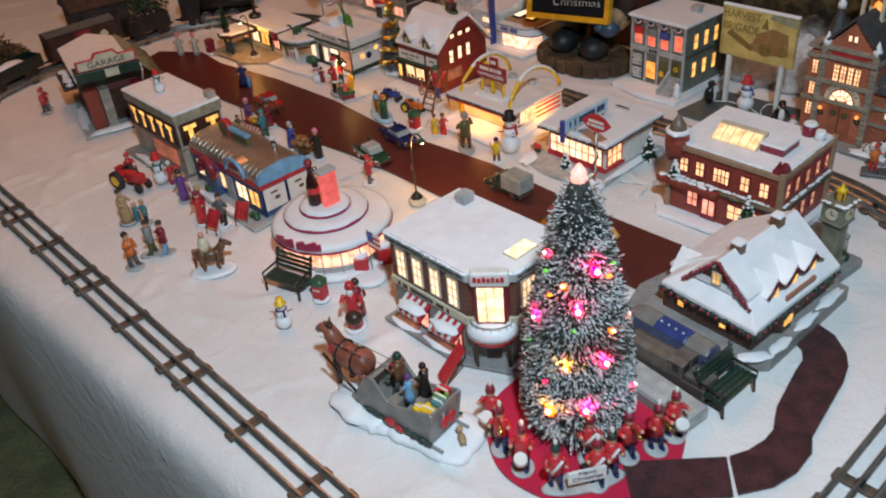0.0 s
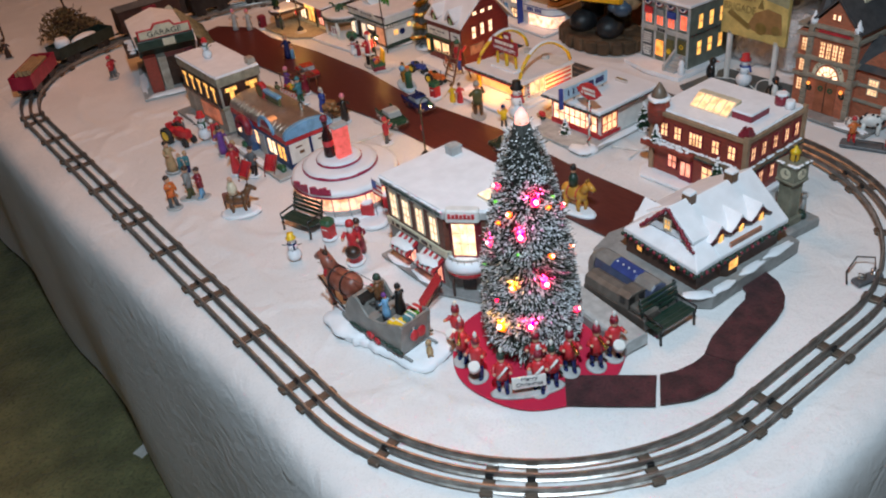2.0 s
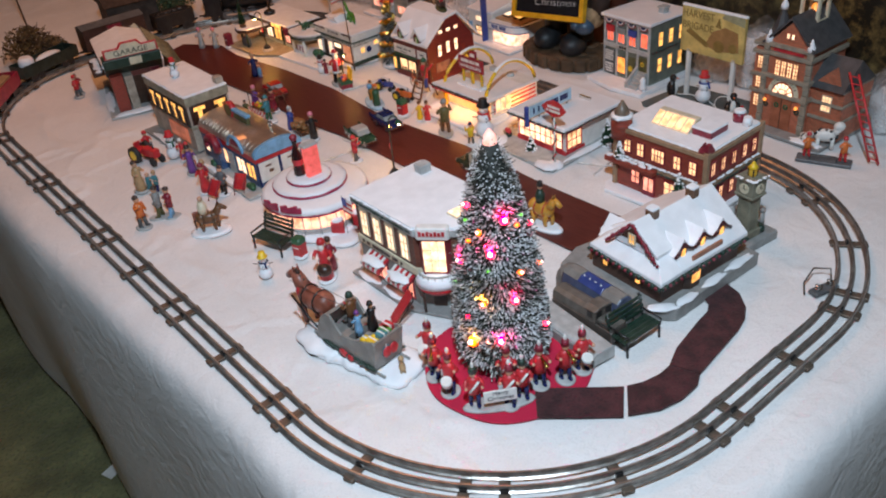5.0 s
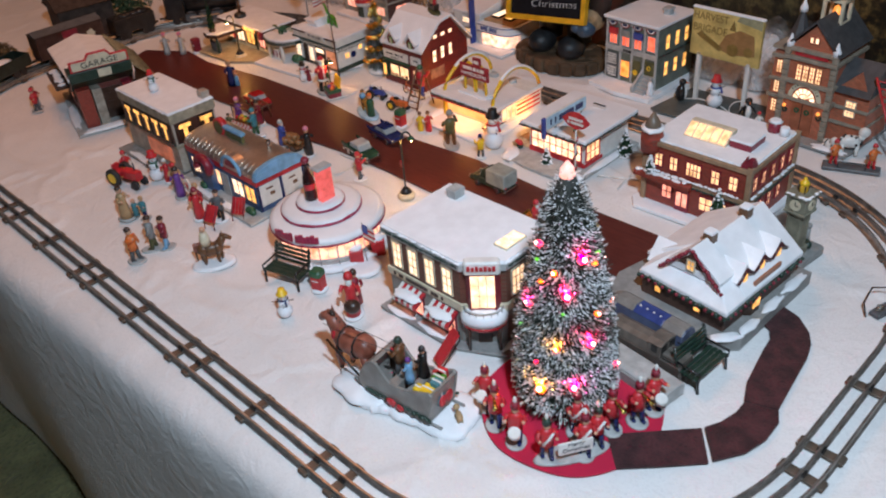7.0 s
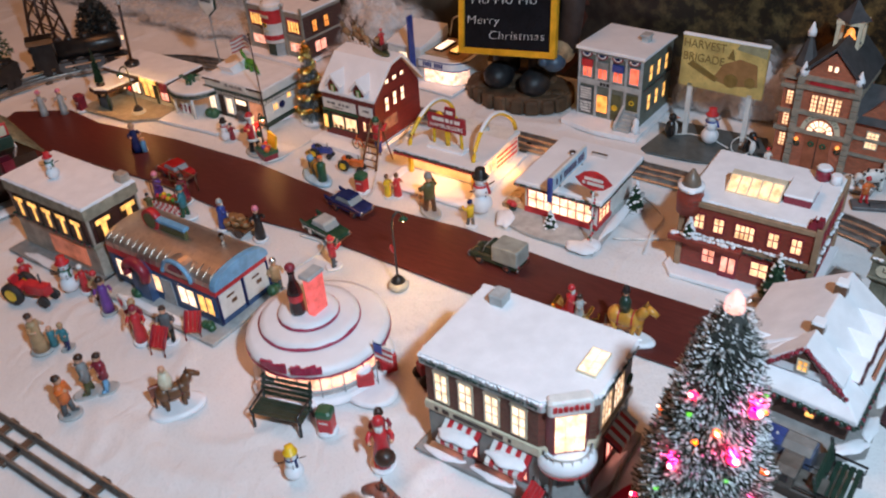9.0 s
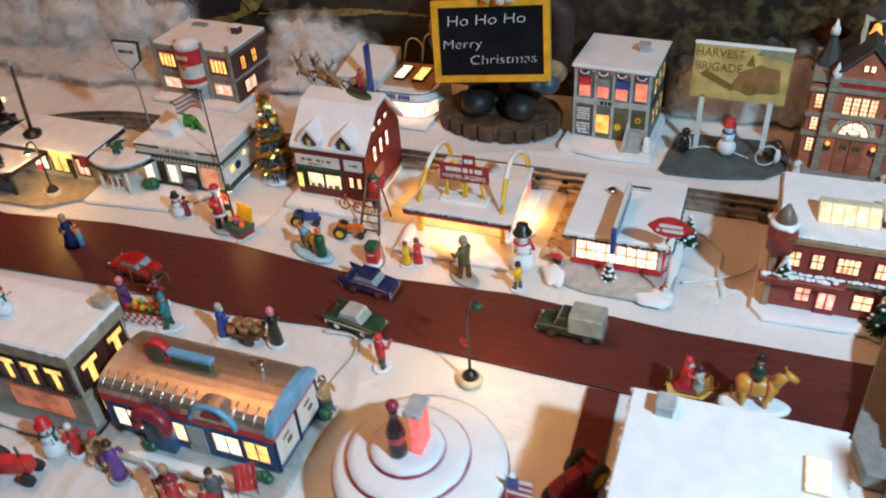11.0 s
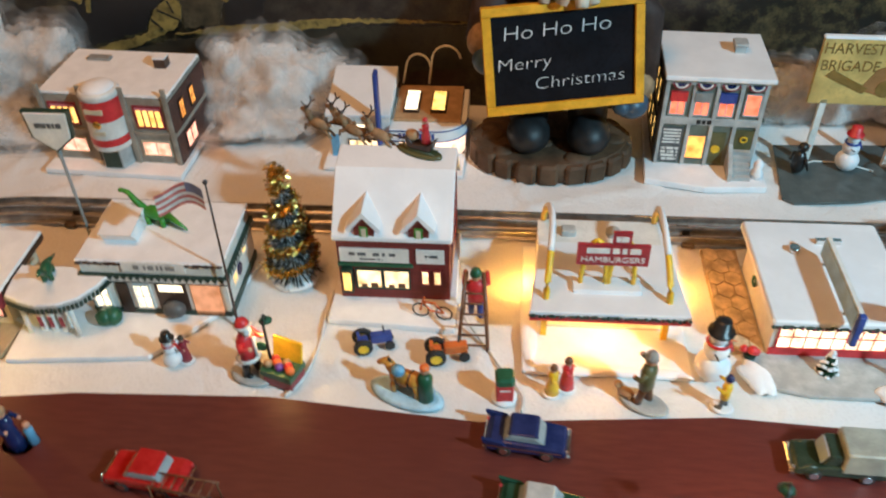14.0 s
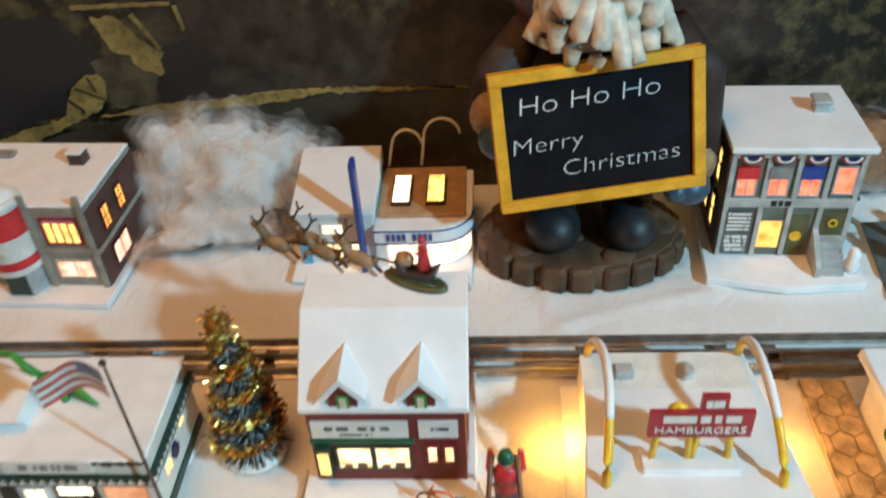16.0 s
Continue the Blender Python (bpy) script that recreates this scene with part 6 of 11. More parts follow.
    part("side_sign", G().fb("-y", hy, -0.036, -0.006, 0.022, 0.038, 0.0012), paint("faded_ghost_sign", (0.33, 0.17, 0.12), var=0.4), b)
    return b


store()


def filling_station():
    """White filling station with a long facade and a rounded canopy."""
    b = thing("filling_station", 0.620, 0.965, "white filling station with green trim and rounded canopy", "building")
    slab(b, [(-0.095, 0.115), (-0.085, 0.0), (-0.030, -0.045), (0.045, -0.068), (0.045, 0.075), (-0.02, 0.12)], 0.005, SNOWY, "snow_base")
    part("wall", G().box(-0.036, 0.042, -0.056, 0.062, 0.005, 0.060), WHITE, b)
    g = G().box(-0.0394, 0.0446, -0.0594, 0.0642, 0.0476, 0.0486).box(-0.0394, 0.0446, -0.0594, 0.0642, 0.0416, 0.0424).fb("-x", 0.036, -0.056, 0.062, 0.005, 0.010, 0.0012).fb("-y", 0.056, -0.036, 0.042, 0.005, 0.012, 0.0012)
    part("green_trim", g, DARKGREEN, b)
    part("fringe_board", G().box(-0.0392, 0.0444, -0.0592, 0.064, 0.0425, 0.0475), WHITE, b)
    g = G()
    for k in range(21):
        y = -0.055 + 0.116 * k / 20
        g.prism([(y - 0.0022, 0.0474), (y + 0.0022, 0.0474), (y, 0.0436)], -0.0398, -0.0391, "x")
    for k in range(14):
        x = -0.034 + 0.074 * k / 13
        g.prism([(x - 0.0022, 0.0474), (x + 0.0022, 0.0474), (x, 0.0436)], -0.0598, -0.0591, "y")
    tagged(part("fringe", g, DARKGREEN, b, "dark green toothed fringe below the cornice"), kind="stuff")
    snow_cap(b, rect(0.040, 0.060, 0.003, 0.003), 0.0608, 0.0025, 81)
    sign = part("sign_board", G().fb("-x", 0.0362, -0.026, 0.026, 0.0525, 0.0625, 0.0020), WHITE, b, "pale sign board on the parapet")
    part("lettering", bars(G(), "-x", 0.0382, -0.019, 0.017, 0.0575, 0.0044, 0.0005, 13, 6), GREY, sign)
    part("garland", G().lumps((-0.0372, 0.028, 0.0600), (-0.0372, 0.062, 0.0600), 0.0016, seed=2, flat=1), DARKBROWN, b)
    part("garland", G().lumps((-0.0372, -0.056, 0.0600), (-0.0372, -0.028, 0.0600), 0.0016, seed=3, flat=1), DARKBROWN, b)
    part("garage_door", G().fb("-x", 0.036, -0.050, -0.026, 0.006, 0.040, 0.0012), lit("salmon_lit_door", (1.0, 0.42, 0.22), 0.5, dim=0.6), b, "warm lit brick-coloured door")
    # no opening is cut; the bay's inner shade is a dark brown sheet
    bay = part("car_bay", G().fb("-x", 0.036, -0.022, 0.004, 0.006, 0.040, 0.001), DARKBROWN, b, "dark sheet standing for a shaded open bay, with a car nose")
    part("bay_light", G().fb("-x", 0.037, -0.019, 0.001, 0.031, 0.038, 0.0006), L_WHITE, bay)
    part("car_nose", G().ball((-0.040, -0.009, 0.014), (0.008, 0.010, 0.008), 12, 8), DARKGREY, bay)
    for u in (0.016, 0.052):
        window(b, "-x", 0.036, u, 0.024, 0.012, 0.024, L_WHITE, WHITE, 2, 2)
    part("door", G().fb("-x", 0.036, 0.027, 0.037, 0.006, 0.038, 0.0014), DARKBROWN, b)
    window(b, "-y", 0.056, -0.016, 0.030, 0.009, 0.010, L_YELLOW, WHITE, 2, 1)
    window(b, "-y", 0.056, 0.014, 0.038, 0.008, 0.010, L_YELLOW, WHITE, 1, 1)
    part("wall_plaque", G().lathe(0, 0, [(0.006, 0), (0.006, 0.0012)], 6), NAVY, b).matrix_local = face_m("-y", 0.056, -0.002, 0.028)
    # canopy
    nose = [(-0.036, 0.118), (-0.066, 0.114)] + [(-0.072 + 0.0, 0.10), (-0.076, 0.085), (-0.074, 0.068), (-0.066, 0.054), (-0.050, 0.044), (-0.036, 0.040)]
    can = [(x, y) for x, y in nose] + [(-0.030, 0.040), (-0.030, 0.118)]
    part("canopy", G().prism(can, 0.037, 0.045), PALEGREY, b, "rounded canopy over the pumps", bevel=0.001)
    snow_cap(b, [(x * 0.985, y * 0.99 + 0.0008) for x, y in can], 0.045, 0.0025, 91, "canopy_snow")
    g = G()
    for p, q in zip(nose, nose[1:]):
        n = 5
        for k in range(n):
            x, y = p[0] + (q[0] - p[0]) * (k + 0.5) / n, p[1] + (q[1] - p[1]) * (k + 0.5) / n
            g.box(x - 0.0012, x + 0.0012, y - 0.0009, y + 0.0009, 0.0385, 0.0432)
    part("fringe", g, DARKGREEN, b)
    for x, y in ((-0.064, 0.106), (-0.066, 0.064)):
        part("column", G().cyl(x, y, 0.005, 0.038, 0.0022, n=10), WHITE, b)
    for y in (0.078, 0.087, 0.096):
        pump = part("pump", G().box(-0.062, -0.054, y - 0.003, y + 0.003, 0.005, 0.024, 0.001), WHITE, b, "white fuel pump with dark panel")
        part("panel", G().fb("-x", 0.062, y - 0.0018, y + 0.0018, 0.010, 0.021, 0.0005), MAROON, pump)
    part("bush", G().lumps((-0.052, 0.046, 0.010), (-0.048, 0.042, 0.012), 0.0075, seed=5, flat=1.0), GREEN, b)
    part("roof_box", G().box(0.004, 0.018, 0.030, 0.046, 0.062, 0.072, 0.001).use(1).prism([(-0.012, 0.0625), (-0.020, 0.075), (0.018, 0.079), (0.020, 0.0625)], 0.020, 0.048, "y"), [DARKBROWN, SNOWY], b)
    return b


filling_station()


def dinosaur(x, y, z, s, mat, label, rot):
    """A long-necked toy reptile in one moulding."""
    g = G().ball((0, 0, 0.010), (0.013, 0.006, 0.0065), 14, 9)
    g.tube([(0.010, 0, 0.012), (0.018, 0, 0.019), (0.023, 0, 0.026), (0.028, 0, 0.027)], 0.0030, 8, 0.6)
    g.ball((0.029, 0, 0.027), (0.0036, 0.0022, 0.0020), 8, 6)
    g.tube([(-0.010, 0, 0.010), (-0.020, 0.002, 0.007), (-0.031, 0.004, 0.003)], 0.0038, 8, 0.2)
    for sx in (-0.007, 0.007):
        for sy in (-0.0035, 0.0035):
            g.tube([(sx, sy, 0.008), (sx, sy, 0.0)], 0.0024, 7)
    g2 = G()
    g2.v, g2.f, g2.mi, g2.sm = [(a * s, b_ * s, c * s) for a, b_, c in g.v], g.f, g.mi, g.sm
    return solid("toy_dinosaur", g2, mat, x, y, label, "dinosaur", rot=rot, z=z)


dinosaur(0.632, 0.975, 0.0640, 1.0, BRIGHTGREEN, "bright green toy dinosaur standing on a station roof", 75)
dinosaur(0.578, 1.052, 0.0480, 0.8, GREEN, "dark green toy dinosaur standing on a canopy roof", 200)


def fuel_stop():
    """Flat dark-edged fuel stop with yellow lit windows."""
    b = thing("fuel_stop", 0.590, 1.155, "low fuel stop with snowy flat roof and yellow lights", "building")
    # forecourt colour darkened and yellowed to carry the dim lamp light
    slab(b, [(-0.095, 0.075), (-0.09, -0.03), (-0.06, -0.07), (0.04, -0.075), (0.04, 0.08)], 0.004, paint("yellow_lit_forecourt", (0.38, 0.31, 0.20), rough=0.6), "forecourt")
    part("wall", G().box(-0.024, 0.036, -0.064, 0.066, 0.004, 0.044), CREAM, b)
    part("roof_edge", G().box(-0.036, 0.040, -0.074, 0.074, 0.043, 0.049), DARKBROWN, b, bevel=0.0008)
    snow_cap(b, rect(0.037, 0.073, 0.002), 0.049, 0.003, 71)
    for u, w, pane in ((-0.050, 0.018, L_PINK), (-0.014, 0.024, L_YELLOW), (0.018, 0.022, L_WHITE), (0.052, 0.018, L_WARM)):
        window(b, "-x", 0.024, u, 0.024, w, 0.022, pane, DARKBROWN, 2, 1)
    part("door", G().fb("-x", 0.024, -0.034, -0.028, 0.004, 0.034, 0.001), DARKGREEN, b)
    can = [(-0.024, 0.060), (-0.072, 0.058), (-0.086, 0.046), (-0.090, 0.028), (-0.080, 0.010), (-0.024, 0.004)]
    part("canopy", G().prism(can, 0.034, 0.040), DARKBROWN, b, "rounded dark canopy", bevel=0.0008)
    snow_cap(b, [(x * 0.98, y) for x, y in can], 0.040, 0.003, 75, "canopy_snow")
    for x, y in ((-0.076, 0.020), (-0.072, 0.048)):
        part("column", G().cyl(x, y, 0.004, 0.035, 0.0025, n=10), DARKGREEN, b)
    part("pump_row", G().box(-0.076, -0.066, 0.026, 0.044, 0.004, 0.020, 0.001), DARKGREY, b)
    part("hanging_sign", G().box(-0.040, -0.034, -0.074, -0.062, 0.036, 0.050, 0.001), MAROON, b, "maroon hanging sign")
    part("roof_light", G().box(-0.038, -0.034, -0.050, -0.016, 0.044, 0.050), L_YELLOW, b)
    return b


fuel_stop()


def soup_market():
    """Brick market with a giant soup can over the door."""
    hx, hy, b = 0.046, 0.068, thing("soup_market", 0.850, 1.086, "brick market with a giant soup can over its door", "building", rot=-3)
    slab(b, [(-0.068, -0.074), (0.046, -0.074), (0.046, 0.074), (-0.068, 0.074)], 0.006, SNOWY, "snow_base")
    part("wall", G().box(-hx, hx, -hy, hy, 0.006, 0.082), paint("pale_taupe_stone", (0.33, 0.30, 0.25), rough=0.55), b)
    part("side_wall", G().fb("-y", hy, -hx, hx, 0.006, 0.078, 0.0012), DARK_BRICK, b, "dark plum brick side wall")
    g = G().fb("-x", hx, -hy - 0.002, hy + 0.002, 0.039, 0.044, 0.002).fb("-y", hy + 0.0012, -hx, hx, 0.039, 0.043, 0.0015)
    part("string_course", g, paint("pale_taupe_stone"), b, bevel=0.0005)
    for u in (-hy + 0.002, -0.022, 0.022, hy - 0.002):
        part("pilaster", G().fb("-x", hx, u - 0.0025, u + 0.0025, 0.006, 0.094, 0.0026), paint("pale_taupe_stone"), b, bevel=0.0005)
    snow_cap(b, rect(hx - 0.001, hy - 0.001), 0.082, 0.003, 51)
    for u in (-0.045, 0.045):
        window(b, "-x", hx, u, 0.061, 0.026, 0.022, L_YELLOW, MAROON, 4, 1, bar=0.0013)
        part("curtain", G().fb("-x", hx + 0.0008, u - 0.013, u + 0.013, 0.069, 0.073, 0.0007), PINK, b)
        window(b, "-x", hx, u, 0.024, 0.028, 0.015, L_PINK, CREAM, 2, 1, name="shop_window")
    for u in (-0.022, 0.006):
        window(b, "-y", hy + 0.0012, u, 0.059, 0.010, 0.019, L_ORANGE, DARKBROWN, 2, 2)
    window(b, "-y", hy + 0.0012, -0.014, 0.023, 0.026, 0.018, L_PINK, DARKBROWN, 2, 1)
    can = part("soup_can", G().lathe(-hx - 0.002, 0, [(0.0195, 0.030), (0.0200, 0.032), (0.0195, 0.034), (0.0195, 0.088), (0.0205, 0.090), (0.018, 0.094)], 32), WHITE, b, "giant red and white soup can")
    part("red_label", G().lathe(-hx - 0.002, 0, [(0.0199, 0.064), (0.0199, 0.0865)], 32, cap=False), RED, can)
    part("red_band", G().lathe(-hx - 0.002, 0, [(0.0199, 0.036), (0.0199, 0.044)], 32, cap=False), RED, can)
    part("medal", G().ball((-hx - 0.022, 0, 0.062), (0.002, 0.0045, 0.0045), 10, 8), GOLD, can)
    part("can_snow", G().ball((-hx - 0.002, 0, 0.093), (0.017, 0.017, 0.007), 14, 8), SNOWY, can)
    part("lettering", G().at(pose(-hx - 0.0212, 0, 0)).box(-0.0012, 0.001, -0.009, 0.009, 0.074, 0.079).box(-0.001, 0.001, -0.006, 0.006, 0.050, 0.054), CREAM, can)
    part("entrance", G().at(pose(-hx, 0, 0.006, 0, 0, -90)).prism([(-0.016, 0.0), (-0.010, -0.014), (0.010, -0.014), (0.016, 0.0)], 0.0, 0.025), PALEGREY, b)
    part("door", G().fb("-x", hx + 0.014, -0.0085, 0.0085, 0.007, 0.028, 0.0008), DARKGREEN, b)
    part("chimney", G().box(0.010, 0.022, -0.046, -0.034, 0.084, 0.095).use(1).box(0.0095, 0.0225, -0.0465, -0.0335, 0.095, 0.0965), [DARKBROWN, SNOWY], b)
    part("vent", G().box(0.02, 0.03, 0.02, 0.045, 0.084, 0.088, 0.001), GREY, b)
    return b


soup_market()


def car_showroom():
    """White car showroom with a curved lit front and a blue fin."""
    b = thing("car_showroom", 0.856, 0.799, "white car showroom with a curved lit front and blue fin", "building")
    slab(b, [(-0.060, -0.070), (0.05, -0.074), (0.05, 0.075), (-0.050, 0.075)], 0.004, SNOWY, "snow_base")
    part("workshop", G().box(-0.028, 0.048, 0.006, 0.070, 0.004, 0.051), WHITE, b, "plain white workshop wing", bevel=0.0008)
    part("workshop_roof", G().prism([(-0.030, 0.051), (-0.030, 0.055), (0.050, 0.068), (0.050, 0.051)], 0.005, 0.072, "y"), SNOW, b, bevel=0.0008)
    curve = [(-0.034 + 0.026 - 0.026 * math.cos(a), -0.040 - 0.030 * math.sin(a)) for a in np.linspace(0, math.pi / 2, 9)]
    foot = [(-0.034, 0.006)] + curve + [(0.046, -0.070), (0.046, 0.006)]
    part("wall", G().prism(foot, 0.004, 0.041), WHITE, b, "white curved showroom wall")
    big = [(x * 1.05 - 0.001, y * 1.03) for x, y in foot[:-2]] + [(0.048, -0.072), (0.048, 0.006)]
    part("fascia", G().prism(big, 0.028, 0.043), SNOW, b, "pale fascia with blue lines", bevel=0.0008)
    g = G()
    edge = [(x * 1.065 - 0.001, y * 1.04) for x, y in foot[:-2]]
    for z in (0.0292, 0.0412):
        g.tube([(x, y, z) for x, y in edge], 0.0007, 5)
    part("blue_line", g, BLUE, b)
    g, g2 = G(), G()
    for k, (p, q) in enumerate(zip(foot[:-2], foot[1:-2])):
        n = 5 if k == 0 else 1
        for i in range(n):
            a = (p[0] + (q[0] - p[0]) * (i + 0.06) / n, p[1] + (q[1] - p[1]) * (i + 0.06) / n)
            c = (p[0] + (q[0] - p[0]) * (i + 0.94) / n, p[1] + (q[1] - p[1]) * (i + 0.94) / n)
            if k == 0 and i < 1:
                continue
            m = Vector((c[1] - a[1], a[0] - c[0])).normalized() * -0.0008
            g.prism([a, c, (c[0] - abs(m.x), c[1] + m.y), (a[0] - abs(m.x), a[1] + m.y)], 0.006, 0.0265)
    part("show_window", g, lit("showroom_pane", (1.0, 0.66, 0.48), 1.9), b, "tall lit showroom panes")
    g = G()
    for k in range(9):
        if k not in (4,):
            g.fb("-x", 0.0375, -0.040 + 0.0042 * k, -0.0374 + 0.0042 * k, 0.0325, 0.0390, 0.0006)
    part("lettering", g, BLUE, b)
    part("side_front", G().fb("-x", 0.028, 0.060, 0.068, 0.004, 0.030, 0.0012), SKYBLUE, b)
    window(b, "-x", 0.028, 0.040, 0.039, 0.016, 0.008, L_WHITE, WHITE, 1, 2)
    window(b, "-x", 0.028, 0.034, 0.016, 0.030, 0.016, L_WARM, DARKGREY, 4, 2)
    part("fin", G().box(-0.044, -0.031, 0.0138, 0.0178, 0.004, 0.108, 0.001), BLUE, b, "tall royal blue fin")
    part("roof", G().box(-0.022, 0.048, -0.066, 0.003, 0.043, 0.0465), TAN, b, "tan flat roof", bevel=0.0008)
    for y, mat in ((-0.014, L_WHITE), (-0.042, L_YELLOW)):
        s = part("skylight", G().box(-0.010, 0.030, y - 0.008, y + 0.008, 0.0465, 0.0500), DARKBROWN, b, "lit roof skylight")
        part("pane", G().box(-0.0085, 0.0285, y - 0.0065, y + 0.0065, 0.0499, 0.0508), mat, s)
    for y0, y1, top in ((-0.004, -0.030, 0.084), (-0.032, -0.062, 0.094)):
        bow = [(0.046, y0 + 0.004, 0.050)] + [(0.047, (y0 + y1) / 2 + (y0 - y1) / 2 * math.cos(a), top - 0.016 + 0.016 * math.sin(a)) for a in np.linspace(0.15, math.pi - 0.1, 10)]
        part("cord", G().tube(bow, 0.0013, 7), CREAM, b, "cream lamp cord looped behind the roof")
    return b


car_showroom()


def ball_club():
    """Grey-green two-storey clubhouse with bunting and pennant windows."""
    hx, hy, b = 0.046, 0.048, thing("clubhouse", 0.871, 0.485, "grey-green clubhouse with bunting and red lit windows", "building", rot=-3)
    slab(b, [(-0.080, -0.060), (0.046, -0.056), (0.046, 0.054), (-0.076, 0.058), (-0.086, 0.0)], 0.007, SNOWY, "snow_base")
    part("wall", G().box(-hx, hx, -hy, hy, 0.007, 0.104), SAGE, b)
    # side turned from the cool lamp, its shade put into near-black colour
    part("side_wall", G().fb("+y", hy, -hx, hx, 0.007, 0.102, 0.0012), paint("shaded_siding", (0.025, 0.022, 0.02)), b)
    roof = [(-0.053, -0.052), (0.050, -0.052), (0.050, 0.050), (-0.053, 0.050)]
    v = [(x, y, 0.104) for x, y in roof] + [(x, y, 0.109 if x < 0 else 0.106) for x, y in roof]
    part("roof", G().add(v, [(3, 2, 1, 0), (4, 5, 6, 7), (0, 1, 5, 4), (1, 2, 6, 5), (2, 3, 7, 6), (3, 0, 4, 7)]), SNOW, b, "flat roof under pale snow", bevel=0.0012)
    g = G().fb("-x", hx, -hy, hy, 0.054, 0.062, 0.0024).fb("-x", hx, -hy, hy, 0.098, 0.104, 0.003)
    part("string_course", g, PALEGREY, b, bevel=0.0005)
    g = G()
    for u in (-0.046, -0.024, -0.002, 0.020, 0.046):
        g.fb("-x", hx, u - 0.002, u + 0.002, 0.007, 0.100, 0.0020)
    part("pilaster", g, PALEGREY, b, bevel=0.0005)
    part("lettering", G().fb("-x", hx + 0.0024, -0.001, 0.0035, 0.0557, 0.0603, 0.0005).fb("-x", hx + 0.0024, 0.005, 0.008, 0.0557, 0.0603, 0.0005).fb("-x", hx + 0.0024, 0.0095, 0.0135, 0.0557, 0.0603, 0.0005), BLACK, b)
    for k, (u, flag) in enumerate(((0.034, RED), (0.011, GREY), (-0.012, BLUE))):
        window(b, "-x", hx, u, 0.072, 0.013, 0.014, lit("coral_lit_pane", (1.0, 0.17, 0.09), 1.4), PALEGREY, 2, 1)
        part("pennant", G().fb("-x", hx, u - 0.008, u + 0.008, 0.080, 0.090, 0.0030), flag, b)
    window(b, "-x", hx, -0.036, 0.078, 0.013, 0.022, lit("coral_lit_pane", (1.0, 0.17, 0.09), 1.4), PALEGREY, 1, 1)
    for u in (0.034, 0.011, -0.012, -0.036):
        g = G()
        for r, k in ((0.0085, 0), (0.0065, 1), (0.0042, 2)):
            half = [(u + r * math.cos(a), 0.1005 + 0.8 * r * math.sin(a)) for a in np.linspace(math.pi, 2 * math.pi, 9)]
            g.use(k).prism(half, -hx - 0.0046 - 0.0004 * k, -hx - 0.003, "x")
        part("bunting", g, [MAROON, WHITE, NAVY], b, "half-round maroon, white and navy bunting")
    board = part("score_panel", G().fb("-x", hx, 0.024, 0.045, 0.010, 0.050, 0.002), DARKGREY, b, "dark score panel with white marks")
    g = G()
    for k in range(5):
        bars(g, "-x", hx + 0.002, 0.0255, 0.0435, 0.0475 - 0.0036 * k, 0.002, 0.0005, 2, k)
    for k in range(4):
        bars(g, "-x", hx + 0.002, 0.0255, 0.0435, 0.026 - 0.0042 * k, 0.0028, 0.0005, 6, 20 + k)
    part("score_print", g, WHITE, board)
    window(b, "-x", hx, 0.010, 0.028, 0.017, 0.026, L_ORANGE, SAGE, 1, 1, name="shop_window")
    part("display_panel", G().fb("-x", hx, -0.018, -0.002, 0.010, 0.046, 0.0012), OLIVE, b)
    part("display_disc", G().lathe(0, 0, [(0.0045, 0), (0.0045, 0.001)], 14), YELLOW, b).matrix_local = face_m("-x", hx + 0.0012, -0.010, 0.027)
    part("entry", G().fb("-x", hx, -0.046, -0.024, 0.010, 0.050, 0.0012), OLIVE, b)
    part("entry_wreath", G().lathe(0, 0, [(0.003, 0), (0.004, 0.001), (0.003, 0.002), (0.002, 0.001), (0.003, 0)], 12, cap=False), YELLOW, b).matrix_local = face_m("-x", hx + 0.0015, -0.035, 0.040)
    g = G()
    for k in range(5):
        g.box(-hx - 0.026 + 0.005 * k, -hx, -0.044, -0.026, 0.007, 0.011 + 0.0042 * k)
    part("stair", g, PALEGREY, b, "grey entry steps")
    part("stair_wall", G().prism([(-hx - 0.028, 0.007), (-hx - 0.028, 0.016), (-hx, 0.036), (-hx, 0.007)], -0.026, -0.022, "y"), PALEGREY, b)
    part("snow_figure", G().lathe(-hx - 0.018, -0.051, [(0.005, 0.007), (0.0065, 0.013), (0.004, 0.018), (0.005, 0.023), (0.002, 0.028)], 10), SNOWY, b)
    for z, us in ((0.078, (-0.024, 0.0, 0.024)), (0.036, (-0.024, 0.0, 0.024))):
        for u in us:
            window(b, "-y", hy, u, z, 0.010, 0.022, L_YELLOW, SAGE, 1, 2)
            window(b, "+y", hy + 0.0012, u, z, 0.011, 0.028, L_YELLOW, BLACK, 1, 2)
    part("chimney", G().box(0.002, 0.014, -0.030, -0.020, 0.107, 0.115).box(0.000, 0.016, -0.032, -0.018, 0.115, 0.1175, 0.001), PALEGREY, b)
    garland(b, [(-hx, -hy - 0.002, 0.060), (hx, -hy - 0.002, 0.060)], 0.0016, 14)
    return b


ball_club()


